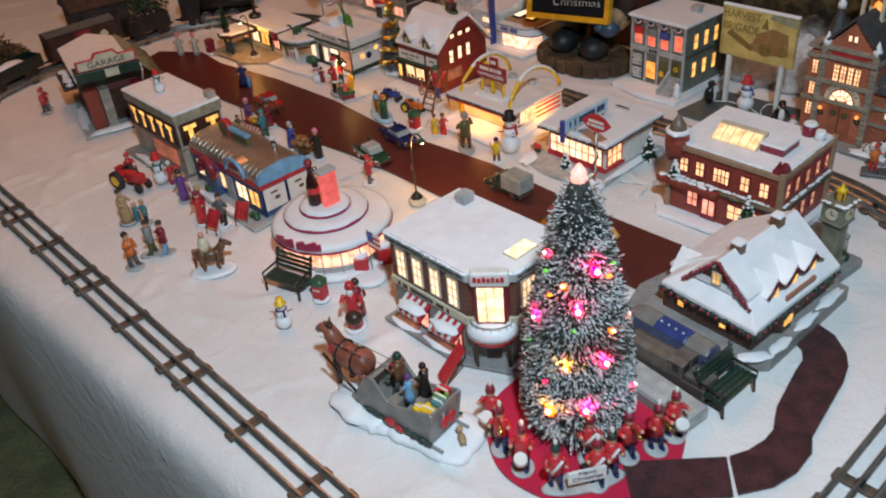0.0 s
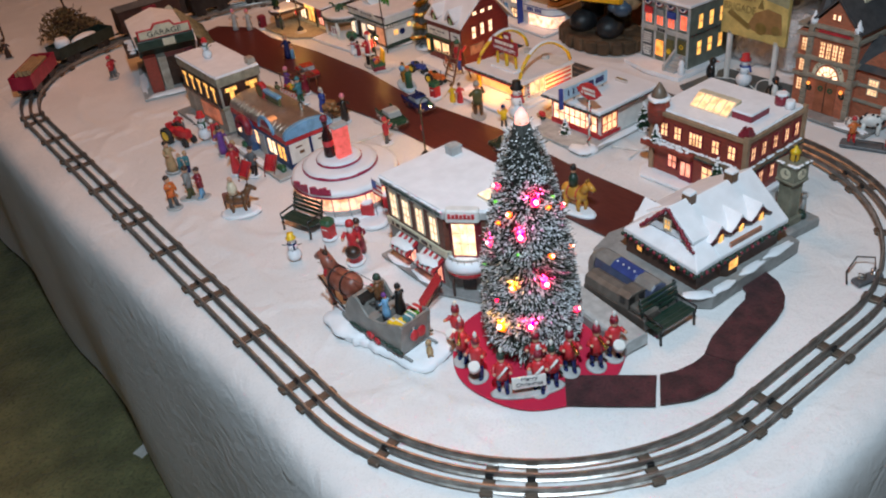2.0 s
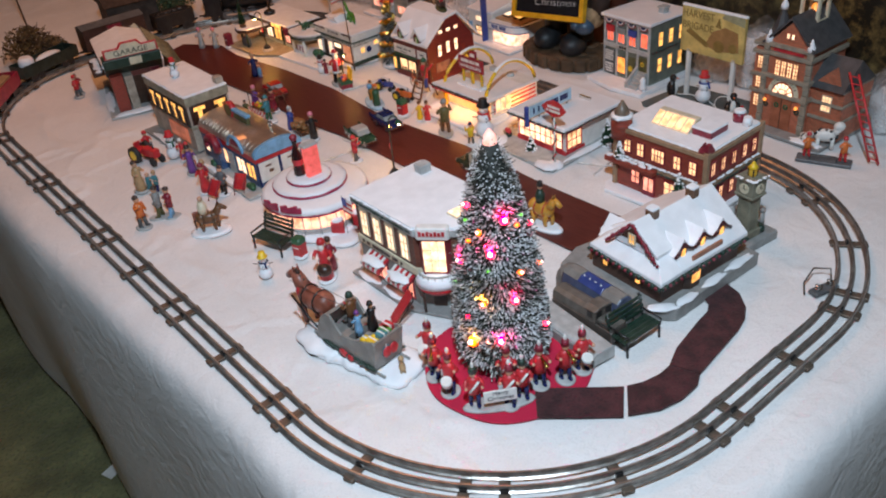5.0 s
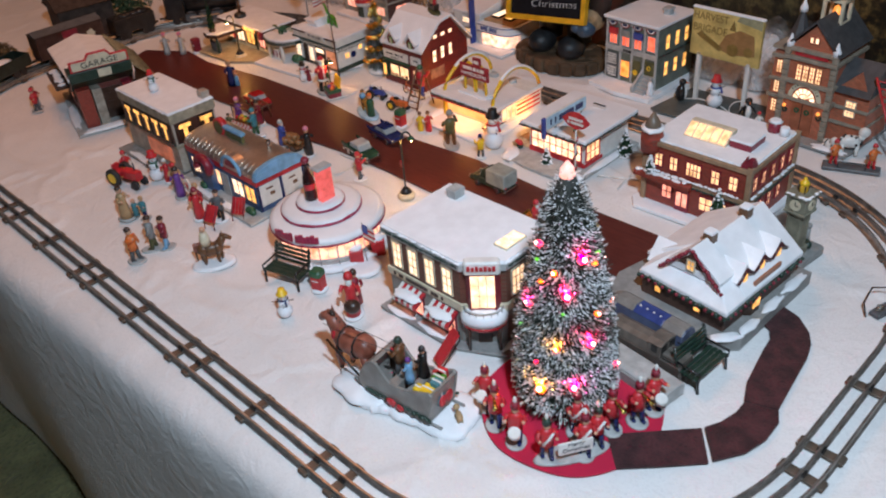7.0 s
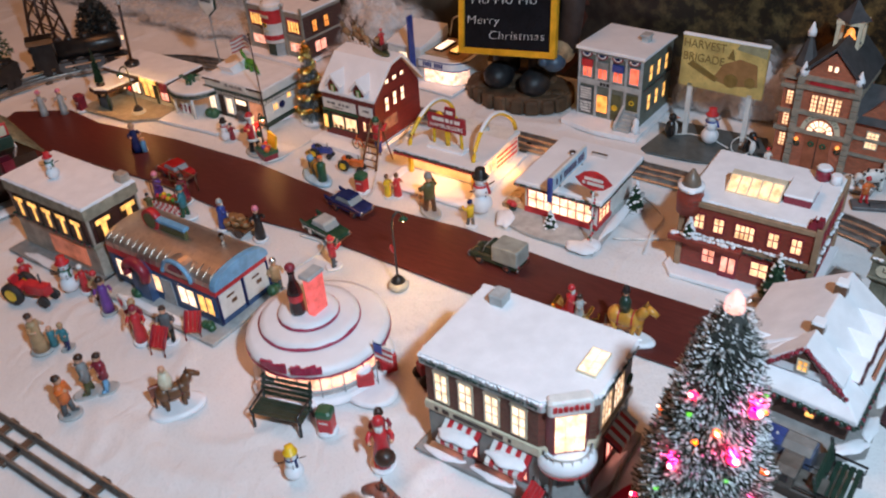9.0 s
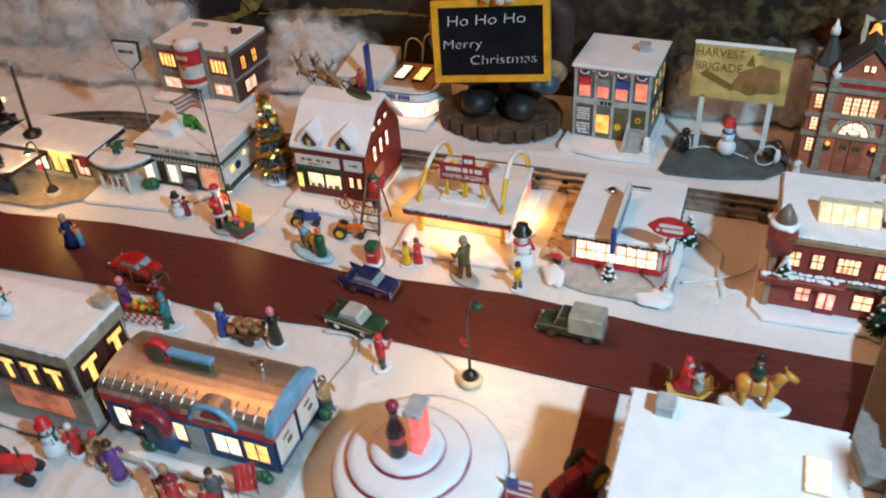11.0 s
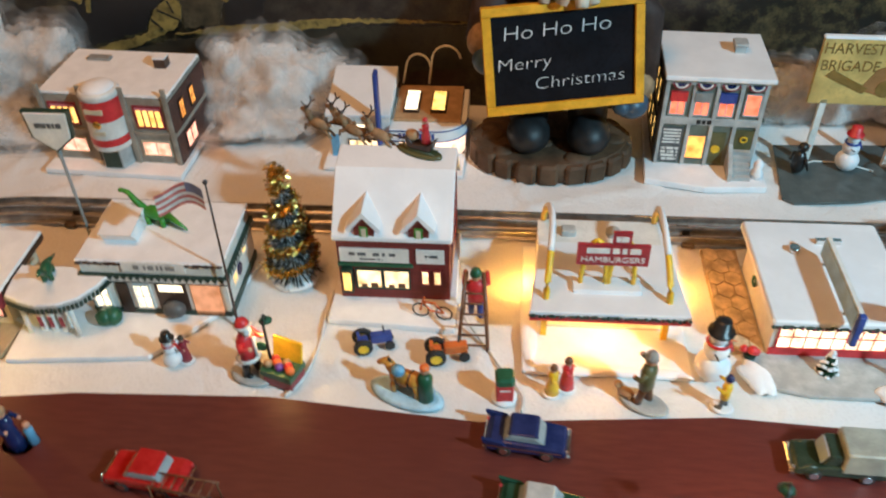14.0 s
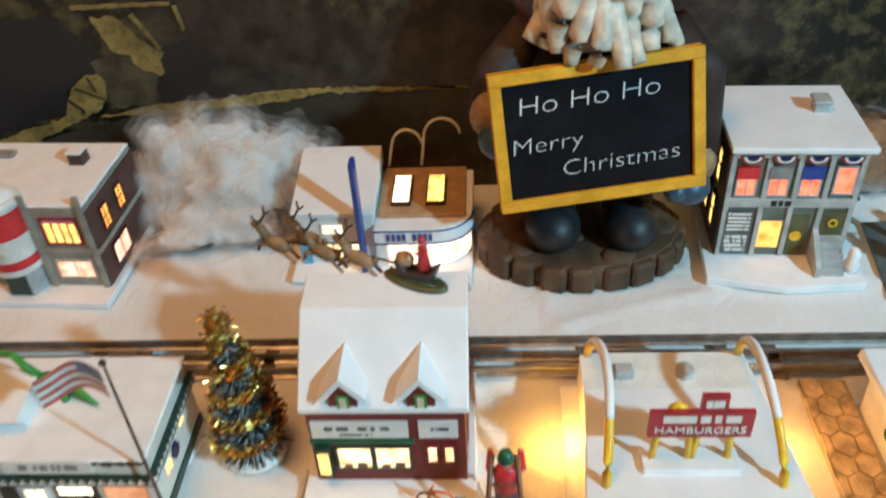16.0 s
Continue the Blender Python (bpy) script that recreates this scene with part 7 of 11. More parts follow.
def fire_station():
    """Salmon brick fire station with arched door, gable and bell cupola."""
    hx, hy, b = 0.042, 0.042, thing("fire_station", 0.858, 0.208, "salmon brick fire station with stone bands and cupola", "building", rot=-3)
    slab(b, [(-0.062, -0.075), (0.05, -0.08), (0.05, 0.06), (-0.062, 0.062)], 0.005, GREY, "base", [((-0.056, -0.07), (-0.056, -0.03), 0.005)])
    stone = paint("warm_grey_stone_band", (0.30, 0.25, 0.19), rough=0.6)
    part("wall", G().box(-hx, hx, -hy + 0.010, hy - 0.010, 0.005, 0.122), FIRE_BRICK, b)
    part("tower", G().box(-hx + 0.004, hx, hy - 0.012, hy + 0.010, 0.005, 0.112), FIRE_BRICK, b)
    part("wing", G().box(-hx + 0.014, hx, -0.078, -hy + 0.012, 0.005, 0.076), FIRE_BRICK, b, "lower side wing")
    g = G()
    for z in (0.052, 0.076, 0.108, 0.120):
        g.box(-hx - 0.004, hx, -hy + 0.006, hy - 0.006, z, z + 0.0055).box(-hx + 0.0005, hx, hy - 0.012, hy + 0.013, z - 0.004, z + 0.001)
    for y in (-hy + 0.010, hy - 0.010):
        for k in range(16):
            g.box(-hx - 0.0025 - 0.001 * (k % 2), -hx + 0.002, y - 0.004, y + 0.004, 0.006 + 0.0072 * k, 0.0125 + 0.0072 * k)
    for z in (0.030, 0.052, 0.074):
        g.box(-hx + 0.011, hx, -0.080, -hy + 0.010, z, z + 0.004)
    part("stone_band", g, stone, b, "grey stone bands and quoins", bevel=0.0005)
    part("gable", G().prism([(-0.030, 0.125), (0.0, 0.157), (0.030, 0.125)], -hx, hx, "x"), FIRE_BRICK, b)
    slate = paint("charcoal_slate", (0.055, 0.053, 0.055), rough=0.6)
    g = G()
    for s in (-1, 1):
        g.prism([(s * 0.036, 0.122), (0, 0.161), (0, 0.165), (s * 0.039, 0.124)], -hx - 0.004, hx, "x")
    part("roof", g, slate, b, "charcoal slate gable roof")
    part("tower_roof", G().lathe(0.0, hy - 0.001, [(0.0175, 0.112), (0.012, 0.130), (0.002, 0.158)], 8, smooth=False), slate, b)
    part("wing_roof", G().prism([(-hx + 0.006, 0.076), (0.0, 0.112), (0.044, 0.076)], -0.080, -0.030, "y"), slate, b, "steep slate wing roof")
    g = G()
    for x, y, z in ((-hx, 0.031, 0.124), (-hx, -0.031, 0.124), (0.0, hy - 0.001, 0.156)):
        g.lathe(x, y, [(0.005, z), (0.0052, z + 0.006), (0.003, z + 0.010), (0.0008, z + 0.017)], 10)
    part("finial", g, SNOWY, b)
    cup = part("cupola", G().box(-0.008, 0.018, -0.014, 0.014, 0.148, 0.152).box(-0.009, 0.019, -0.015, 0.015, 0.178, 0.182), CREAM, b, "cream bell cupola")
    g = G()
    for x in (-0.006, 0.016):
        for y in (-0.012, 0.012):
            g.box(x - 0.002, x + 0.002, y - 0.002, y + 0.002, 0.152, 0.178)
    part("cupola_post", g, CREAM, cup)
    # the bell is no lamp; an orange glow is put into its material
    part("bell", G().lathe(0.005, 0, [(0.007, 0.158), (0.0055, 0.161), (0.004, 0.168), (0.001, 0.171)], 14), L_ORANGE, cup)
    part("cupola_roof", G().lathe(0.005, 0, [(0.021, 0.182), (0.010, 0.192), (0.0015, 0.204)], 4, smooth=False), slate, cup)
    # front: upper windows, arch and door
    for u in (-0.0135, -0.0045, 0.0045, 0.0135):
        window(b, "-x", hx, u, 0.092, 0.0065, 0.021, L_WARM, FIRE_BRICK, 2, 4, bar=0.0008)
    for u in (-0.0035, 0.0035):
        window(b, "-x", hx, u, 0.138, 0.004, 0.007, L_WHITE, FIRE_BRICK, 1, 1)
    part("name_board", G().fb("-x", hx, -0.022, 0.022, 0.1145, 0.1195, 0.0018), RED, b)
    half = [(0.017 * math.cos(a), 0.056 + 0.019 * math.sin(a)) for a in np.linspace(0, math.pi, 14)]
    ring = [(0.023 * math.cos(a), 0.056 + 0.025 * math.sin(a)) for a in np.linspace(0, math.pi, 14)]
    part("arch_ring", G().prism(ring, -hx - 0.002, -hx, "x"), CREAM, b, "cream arch ring with lettering")
    part("arch_ground", G().prism(half, -hx - 0.0026, -hx - 0.002, "x"), FIRE_BRICK, b)
    g = G()
    for k in range(7):
        a0 = math.pi * (k + 0.12) / 7
        a1 = math.pi * (k + 0.88) / 7
        g.prism([(0.015 * math.cos(a0), 0.0565 + 0.016 * math.sin(a0)), (0.015 * math.cos(a1), 0.0565 + 0.016 * math.sin(a1)), (0.0085 * math.cos(a1), 0.0565 + 0.009 * math.sin(a1)), (0.0085 * math.cos(a0), 0.0565 + 0.009 * math.sin(a0))], -hx - 0.0032, -hx - 0.0025, "x")
        if 0 < k < 6:
            g.prism([(0.007 * math.cos(a0), 0.0568 + 0.0075 * math.sin(a0)), (0.007 * math.cos(a1), 0.0568 + 0.0075 * math.sin(a1)), (0.002 * math.cos(a1), 0.0568 + 0.002 * math.sin(a1)), (0.002 * math.cos(a0), 0.0568 + 0.002 * math.sin(a0))], -hx - 0.0032, -hx - 0.0025, "x")
    part("fan_pane", g, L_WHITE, b, "lit fanlight panes")
    for word, mid in (("FIRE", 128), ("HOUSE", 54)):
        for k, ch in enumerate(word):
            a = radians(mid - (k - (len(word) - 1) / 2) * 11.5)
            y, z = -0.0200 * math.cos(a), 0.056 + 0.0220 * math.sin(a)
            text_part("letter", ch, 0.0048, DARKGREEN, b, face_m("-x", hx + 0.0022, -y * -1, z) @ pose(0, 0, 0, 0, 0, math.degrees(a) - 90), extrude=0.0003)
    door = part("door", G().fb("-x", hx, -0.015, 0.015, 0.006, 0.051, 0.0014), paint("terracotta_door", (0.36, 0.10, 0.045)), b, "terracotta double fire door")
    part("door_seam", G().fb("-x", hx + 0.0014, -0.0005, 0.0005, 0.007, 0.050, 0.0005), DARKBROWN, door)
    for u in (-0.007, 0.007):
        part("wreath", G().lathe(0, 0, [(0.0028, 0), (0.004, 0.001), (0.0028, 0.002), (0.0016, 0.001), (0.0028, 0)], 12, cap=False), GREEN, door).matrix_local = face_m("-x", hx + 0.0015, u, 0.040)
    for u in (-0.024, 0.024):
        part("lantern", G().ball((-hx - 0.005, u, 0.044), 0.0026, 8, 6), L_ORANGE, b)
        part("side_wreath", G().lathe(0, 0, [(0.0028, 0), (0.0042, 0.001), (0.0028, 0.002), (0.0014, 0.001), (0.0028, 0)], 12, cap=False), DARKGREEN, b).matrix_local = face_m("-x", hx + 0.001, u, 0.037)
    for z in (0.036, 0.064, 0.092):
        window(b, "-x", hx - 0.004, hy + 0.001, z, 0.007, 0.017, L_WARM, FIRE_BRICK, 2, 4, bar=0.0008)
    window(b, "-x", hx - 0.014, -0.056, 0.054, 0.012, 0.020, L_WARM, CREAM, 3, 4, bar=0.0008)
    part("wing_gable", G().prism([(-0.078, 0.078), (-0.056, 0.100), (-0.034, 0.078)], -hx + 0.013, -hx + 0.030, "x"), FIRE_BRICK, b)
    return b


fire_station()


# ---------------------------------------------------------------- trees
def bristle_cone(z0, z1, r0, r1, count, seed, droop=0.25, length=0.35, thick=0.0007, layers=0):
    """Fine stiff bristles standing off a wire, forming a tapering cone with an uneven skin."""
    rnd, g = random.Random(seed), G()
    for _ in range(count):
        t = 1 - math.sqrt(rnd.random() * 0.985 + 0.005) if r1 < r0 * 0.5 else rnd.random()
        z = z0 + (z1 - z0) * t
        r = (r0 + (r1 - r0) * t) * rnd.uniform(0.88, 1.06)
        if layers:
            r *= 0.80 + 0.20 * (1 - (t * layers) % 1.0)
        a = rnd.uniform(0, 2 * math.pi)
        d = Vector((math.cos(a), math.sin(a), rnd.uniform(-droop, droop * 1.4)))
        tip = Vector((0, 0, z)) + d * r
        root = tip - d * r * length * rnd.uniform(0.6, 1.3)
        side = Vector((-math.sin(a), math.cos(a), rnd.uniform(-0.6, 0.6))).normalized() * thick * rnd.uniform(0.6, 1.4)
        g.add([root - side, root + side, tip + side * 0.7, tip - side * 0.7], [(0, 1, 2, 3)])
    return g


TREE_SHAPE = ((0.0, 0.040), (0.03, 0.0465), (0.34, 0.0415), (0.63, 0.0300), (0.83, 0.0210), (0.95, 0.0120), (1.0, 0.006))


def tree_radius(z):
    return float(np.interp((z - 0.020) / 0.222, [p[0] for p in TREE_SHAPE], [p[1] for p in TREE_SHAPE]))


def tree_bristles(count, seed):
    """Short stiff bristles standing off the twisted wire, bunched into whorls."""
    rnd, g = random.Random(seed), G()
    for _ in range(count):
        z = 0.020 + 0.222 * (1 - math.sqrt(rnd.random()))
        a = rnd.uniform(0, 2 * math.pi)
        clump = noise.noise(Vector((math.cos(a) * 2.2, math.sin(a) * 2.2, z * 75)))
        r = tree_radius(z) * (rnd.uniform(0.86, 1.05) + 0.10 * clump)
        d = Vector((math.cos(a), math.sin(a), rnd.uniform(-0.35, 0.55)))
        tip = Vector((0, 0, z)) + d * r
        root = tip - d * r * 0.26 * rnd.uniform(0.6, 1.3)
        side = Vector((-math.sin(a), math.cos(a), rnd.uniform(-0.6, 0.6))).normalized() * 0.00038 * rnd.uniform(0.6, 1.6)
        g.add([root - side * 0.6, root + side * 0.6, tip + side, tip - side], [(0, 1, 2, 3)])
    return g


tree = thing("bristle_tree", 0.2178, 0.1450, "tall frosted bottle-brush tree with pink and amber lights", "tree")
part("trunk", G().cyl(0, 0, 0.002, 0.232, 0.003, 0.0015, 10).cyl(0, 0, 0.002, 0.016, 0.014, 0.011, 18), DARKBROWN, tree)
# solid core added; its dark colour stands for shade between bristles
part("core", G().lathe(0, 0, [(0.72 * tree_radius(z), z) for z in np.linspace(0.020, 0.236, 12)], 24), paint("shaded_bristle_core", (0.028, 0.030, 0.026), rough=0.9), tree)
tagged(part("brush", tree_bristles(24000, 7), BRISTLE, tree, "grey-green bristles tipped with white frost"), kind="stuff")
g, rnd = G(), random.Random(17)
for _ in range(15000):
    z, a = 0.022 + 0.220 * (1 - math.sqrt(rnd.random())), rnd.uniform(0, 2 * math.pi)
    if noise.noise(Vector((math.cos(a) * 1.3, math.sin(a) * 1.3, z * 42))) < rnd.uniform(-0.55, 0.35):
        continue
    r = tree_radius(z) * rnd.uniform(0.92, 1.05)
    s = rnd.uniform(0.0004, 0.0012)
    c = Vector((r * math.cos(a), r * math.sin(a), z))
    g.add([c + Vector(p) * s for p in ((1, 0, 0), (-0.5, 0.87, 0), (-0.5, -0.87, 0), (0, 0, 1.2))], [(0, 1, 3), (1, 2, 3), (2, 0, 3), (0, 2, 1)])
tagged(part("frost", g, SNOWY, tree, "specks of white frost"), kind="stuff")
part("star_tip", G().lathe(0, 0, [(0.002, 0.232), (0.0062, 0.236), (0.0052, 0.243), (0.0012, 0.249)], 12), B_STAR, tree, "glowing frosted tip")
BULBS = ((0.050, 191, "A"), (0.056, 227, "P"), (0.076, 182, "q"), (0.095, 207, "a"), (0.098, 248, "P"), (0.122, 262, "a"), (0.128, 214, "g"), (0.100, 147, "g"), (0.126, 158, "p"), (0.144, 219, "P"), (0.163, 198, "a"), (0.152, 176, "b"), (0.174, 245, "P"), (0.182, 158, "p"), (0.168, 160, "g"), (0.166, 271, "b"), (0.172, 287, "g"), (0.05, 300, "p"), (0.06, 110, "p"), (0.11, 320, "a"), (0.14, 95, "a"), (0.15, 330, "p"))
SIZES = {"P": 0.0038, "p": 0.0027, "q": 0.0016, "A": 0.0044, "a": 0.0024, "b": 0.0016, "g": 0.0014}
for z, deg, col in BULBS:
    a, r, size = radians(deg), tree_radius(z) * 0.97, SIZES[col]
    m = pose(r * math.cos(a), r * math.sin(a), z, 0, 60, deg)
    bulb = part("bulb", G().at(m).lathe(0, 0, [(size * 0.6, -0.0025), (size, -0.0005), (size * 0.95, size * 0.6), (size * 0.5, size * 1.3)], 12), {"p": B_PINK, "q": B_PINK, "a": B_AMBER, "b": B_AMBER, "g": B_GREEN}[col.lower()], tree)
    if col in "PpAa":
        # bright ball added at the bulb's tip to imitate its white glare
        part("glare_core", G().at(m).ball((0, 0, size * 1.2), size * 0.55, 8, 6), B_CORE, bulb)
for z, deg, watts, colour in ((0.050, 191, 0.065, (1.0, 0.36, 0.02)), (0.056, 227, 0.065, (1.0, 0.01, 0.11)), (0.144, 219, 0.040, (1.0, 0.01, 0.11)), (0.174, 245, 0.030, (1.0, 0.01, 0.11)), (0.098, 248, 0.025, (1.0, 0.01, 0.11)), (0.126, 158, 0.02, (1.0, 0.01, 0.11)), (0.095, 207, 0.012, (1.0, 0.36, 0.02))):
    a, r = radians(deg), tree_radius(z) * 0.97
    point_lamp("tree_bulb_glow", (0.2178 + r * math.cos(a), 0.1450 + r * math.sin(a), z + 0.0065), 3.0 * watts, colour, 0.0013)


def small_fir(x, y, h, r, label, seed, snow=True):
    t = thing("toy_fir", x, y, label, "tree", group="toy firs")
    part("trunk", G().cyl(0, 0, 0, h * 0.9, 0.0018, 0.0006, 8).lathe(0, 0, [(r * 0.75, 0), (r * 0.8, 0.003), (r * 0.3, 0.007)], 14), DARKBROWN if not snow else SNOWY, t)
    tagged(part("foliage", bristle_cone(h * 0.12, h, r, r * 0.08, 900, seed, 0.2, 0.8, 0.0010, layers=5), FIR, t), kind="stuff")
    if snow:
        g, rnd = G(), random.Random(seed)
        for k in range(46):
            q = rnd.random()
            a, rr = rnd.uniform(0, 2 * math.pi), r * (1 - q) * 0.95
            g.ball((rr * math.cos(a), rr * math.sin(a), h * (0.14 + 0.84 * q)), (0.0022, 0.0022, 0.0012), 6, 4)
        part("snow", g, SNOWY, t)
    return t


small_fir(0.543, 0.179, 0.060, 0.0150, "small snowy toy fir in front of the school", 3)
small_fir(0.634, 0.365, 0.042, 0.011, "slim toy fir beside the ice cream stand", 4)
small_fir(0.552, 0.434, 0.026, 0.008, "tiny potted toy fir on the sidewalk", 5)
small_fir(0.5465, 0.272, 0.024, 0.0065, "slim snowy toy fir on the school porch roof", 6).location.z = 0.0462
small_fir(0.515, 1.185, 0.062, 0.008, "slim toy fir on the fuel stop canopy", 8, False).location.z = 0.043

tinsel = thing("tinsel_tree", 0.640, 0.868, "small silver tree wound with gold tinsel", "tree")
part("stand", G().lathe(0, 0, [(0.021, 0), (0.022, 0.006), (0.016, 0.009)], 22), SNOW, tinsel)
part("stem", G().cyl(0, 0, 0.008, 0.095, 0.002, 0.001, 8), DARKBROWN, tinsel)
tagged(part("foliage", bristle_cone(0.012, 0.102, 0.0235, 0.006, 3400, 9, 0.5, 0.7, 0.0005), TINSEL_MIX, tinsel), kind="stuff")
g, rnd = G(), random.Random(4)
for k in range(4200):
    t = k / 4200
    a, z = t * 4.5 * 2 * math.pi, 0.014 + 0.086 * t
    r = 0.0242 - 0.0180 * t
    c = Vector((r * math.cos(a), r * math.sin(a), z)) + Vector((rnd.gauss(0, 0.0020), rnd.gauss(0, 0.0020), rnd.gauss(0, 0.0020)))
    d = Vector((rnd.uniform(-1, 1), rnd.uniform(-1, 1), rnd.uniform(-1, 1))).normalized()
    e = d.orthogonal().normalized() * 0.0004
    g.add([c - d * 0.002 - e, c - d * 0.002 + e, c + d * 0.002 + e, c + d * 0.002 - e], [(0, 1, 2, 3)])
tagged(part("garland", g, GOLD, tinsel, "gold tinsel spiral"), kind="stuff")
g = G()
for k in range(700):
    c = Vector((0.003, 0.003, 0.108)) + Vector((rnd.gauss(0, 0.0032), rnd.gauss(0, 0.0032), rnd.gauss(0, 0.0045)))
    d = Vector((rnd.uniform(-1, 1), rnd.uniform(-1, 1), rnd.uniform(-1, 1))).normalized()
    e = d.orthogonal().normalized() * 0.0004
    g.add([c - d * 0.002 - e, c - d * 0.002 + e, c + d * 0.002 + e, c + d * 0.002 - e], [(0, 1, 2, 3)])
tagged(part("topper", g, GOLD, tinsel, "bunched gold tinsel at the tip"), kind="stuff")


# ---------------------------------------------------------------- moulded figurines, each one plain moulding
def figurine(x, y, rot, coat, legs, hat=None, h=0.046, base=PALEGREY, label="", robe=False, arms=(0.5, 0.5), extra=None, z=0.0, name="figurine", group="", wide=1.0, beard=False, fur=False):
    g, s = G(), h / 0.046
    mats = [base or PALEGREY, legs, coat, SKIN, hat or DARKBROWN, extra[1] if extra else WHITE, WHITE]
    k = lambda v: v * s  # noqa: E731
    if base:
        g.use(0).lathe(0, 0, [(k(0.0105), 0), (k(0.011), k(0.0012)), (k(0.0095), k(0.0022))], 18, sx=wide, sy=0.85)
    z0 = k(0.002)
    if robe:
        g.use(2).lathe(0, 0, [(k(0.0078), z0), (k(0.0072), k(0.012)), (k(0.0052), k(0.024)), (k(0.0060), k(0.031)), (k(0.0030), k(0.0355))], 12, sy=0.85)
    else:
        for sd in (-1, 1):
            g.use(1).tube([(0, sd * k(0.0031), k(0.020)), (sd * k(0.0012), sd * k(0.0033), k(0.010)), (sd * k(0.0024), sd * k(0.0034), z0)], k(0.0026), 8, 0.85)
            g.use(1).ball((k(0.0024) * sd + k(0.0015), sd * k(0.0034), k(0.0030)), (k(0.0036), k(0.0021), k(0.0016)), 8, 5)
        g.use(2).lathe(0, 0, [(k(0.0054), k(0.0165)), (k(0.0050), k(0.022)), (k(0.0058), k(0.030)), (k(0.0046), k(0.0335)), (k(0.0022), k(0.0355))], 12, sy=1.15, sx=0.85)
    for sd, lift in zip((-1, 1), arms):
        sh = Vector((0, sd * k(0.0062), k(0.0318)))
        el = sh + Vector((k(0.0025) * lift, sd * k(0.0022), -k(0.0075) * (1 - 0.8 * lift)))
        hand = el + Vector((k(0.0065) * lift + k(0.001), -sd * k(0.001), k(0.0065) * (2 * lift - 1)))
        g.use(2).tube([sh, el, hand], k(0.0020), 7, 0.85)
        g.use(3).ball(hand, k(0.0017), 7, 5)
    g.use(3).ball((0, 0, k(0.0392)), (k(0.0038), k(0.0034), k(0.0043)), 12, 9)
    if fur:
        g.use(6).lathe(0, 0, [(k(0.0062), k(0.0155)), (k(0.0072), k(0.0170)), (k(0.0060), k(0.0185))], 12, sy=1.1, cap=False).lathe(0, 0, [(k(0.0044), k(0.0400)), (k(0.0052), k(0.0412)), (k(0.0044), k(0.0424))], 12, cap=False)
        g.tube([(k(0.0052), 0, k(0.033)), (k(0.0056), 0, k(0.017))], k(0.0011), 6)
    if beard:
        g.use(6).ball((k(0.0022), 0, k(0.0368)), (k(0.0026), k(0.0032), k(0.0040)), 9, 7)
    if name == "bandsman_figurine":
        g.use(4).lathe(0, 0, [(k(0.0040), k(0.0408)), (k(0.0036), k(0.0450)), (k(0.0028), k(0.0466))], 12).use(6).ball((0, 0, k(0.0492)), (k(0.0018), k(0.0018), k(0.0036)), 9, 6)
    elif hat:
        g.use(4).lathe(0, 0, [(k(0.0044), k(0.0405)), (k(0.0040), k(0.0425)), (k(0.0030), k(0.0450)), (k(0.0008), k(0.0462))], 12)
    else:
        g.use(4).ball((-k(0.0006), 0, k(0.0412)), (k(0.0040), k(0.0037), k(0.0034)), 10, 7)
    if extra:
        kind = extra[0]
        g.use(5)
        if kind == "sash":
            g.tube([(k(0.0052), k(0.0045), k(0.033)), (k(0.0058), 0, k(0.027)), (k(0.0050), -k(0.0045), k(0.021))], k(0.0012), 6)
        elif kind == "drum":
            g.at(pose(k(0.0095), 0, k(0.020), 0, 18)).lathe(0, 0, [(k(0.0052), -k(0.003)), (k(0.0052), k(0.003))], 14).at()
        elif kind == "horn":
            g.tube([(k(0.004), 0, k(0.037)), (k(0.012), k(0.002), k(0.0345)), (k(0.016), k(0.003), k(0.0335))], k(0.0009), 6, 2.6)
        elif kind == "sack":
            g.ball((k(0.009), k(0.002), k(0.016)), (k(0.0065), k(0.0075), k(0.0065)), 12, 8)
        elif kind == "boxes":
            g.box(k(0.005), k(0.013), -k(0.005), k(0.005), k(0.020), k(0.027), k(0.0006))
        elif kind == "child":
            g.lathe(k(0.010), k(0.006), [(k(0.0042), k(0.002)), (k(0.0034), k(0.012)), (k(0.0036), k(0.017)), (k(0.001), k(0.0195))], 10).use(3).ball((k(0.010), k(0.006), k(0.0215)), k(0.0030), 8, 6)
        elif kind == "dog":
            g.ball((k(0.011), k(0.003), k(0.0065)), (k(0.0058), k(0.0030), k(0.0034)), 10, 7).ball((k(0.0165), k(0.003), k(0.0105)), k(0.0026), 8, 6)
            for a, b in ((0.0075, 0.0015), (0.0075, 0.0045), (0.0145, 0.0015), (0.0145, 0.0045)):
                g.tube([(k(a), k(b), k(0.006)), (k(a), k(b), k(0.002))], k(0.0009), 5)
    return solid(name, g, mats, x, y, label, "figurine", rot=rot, z=z, group=group)


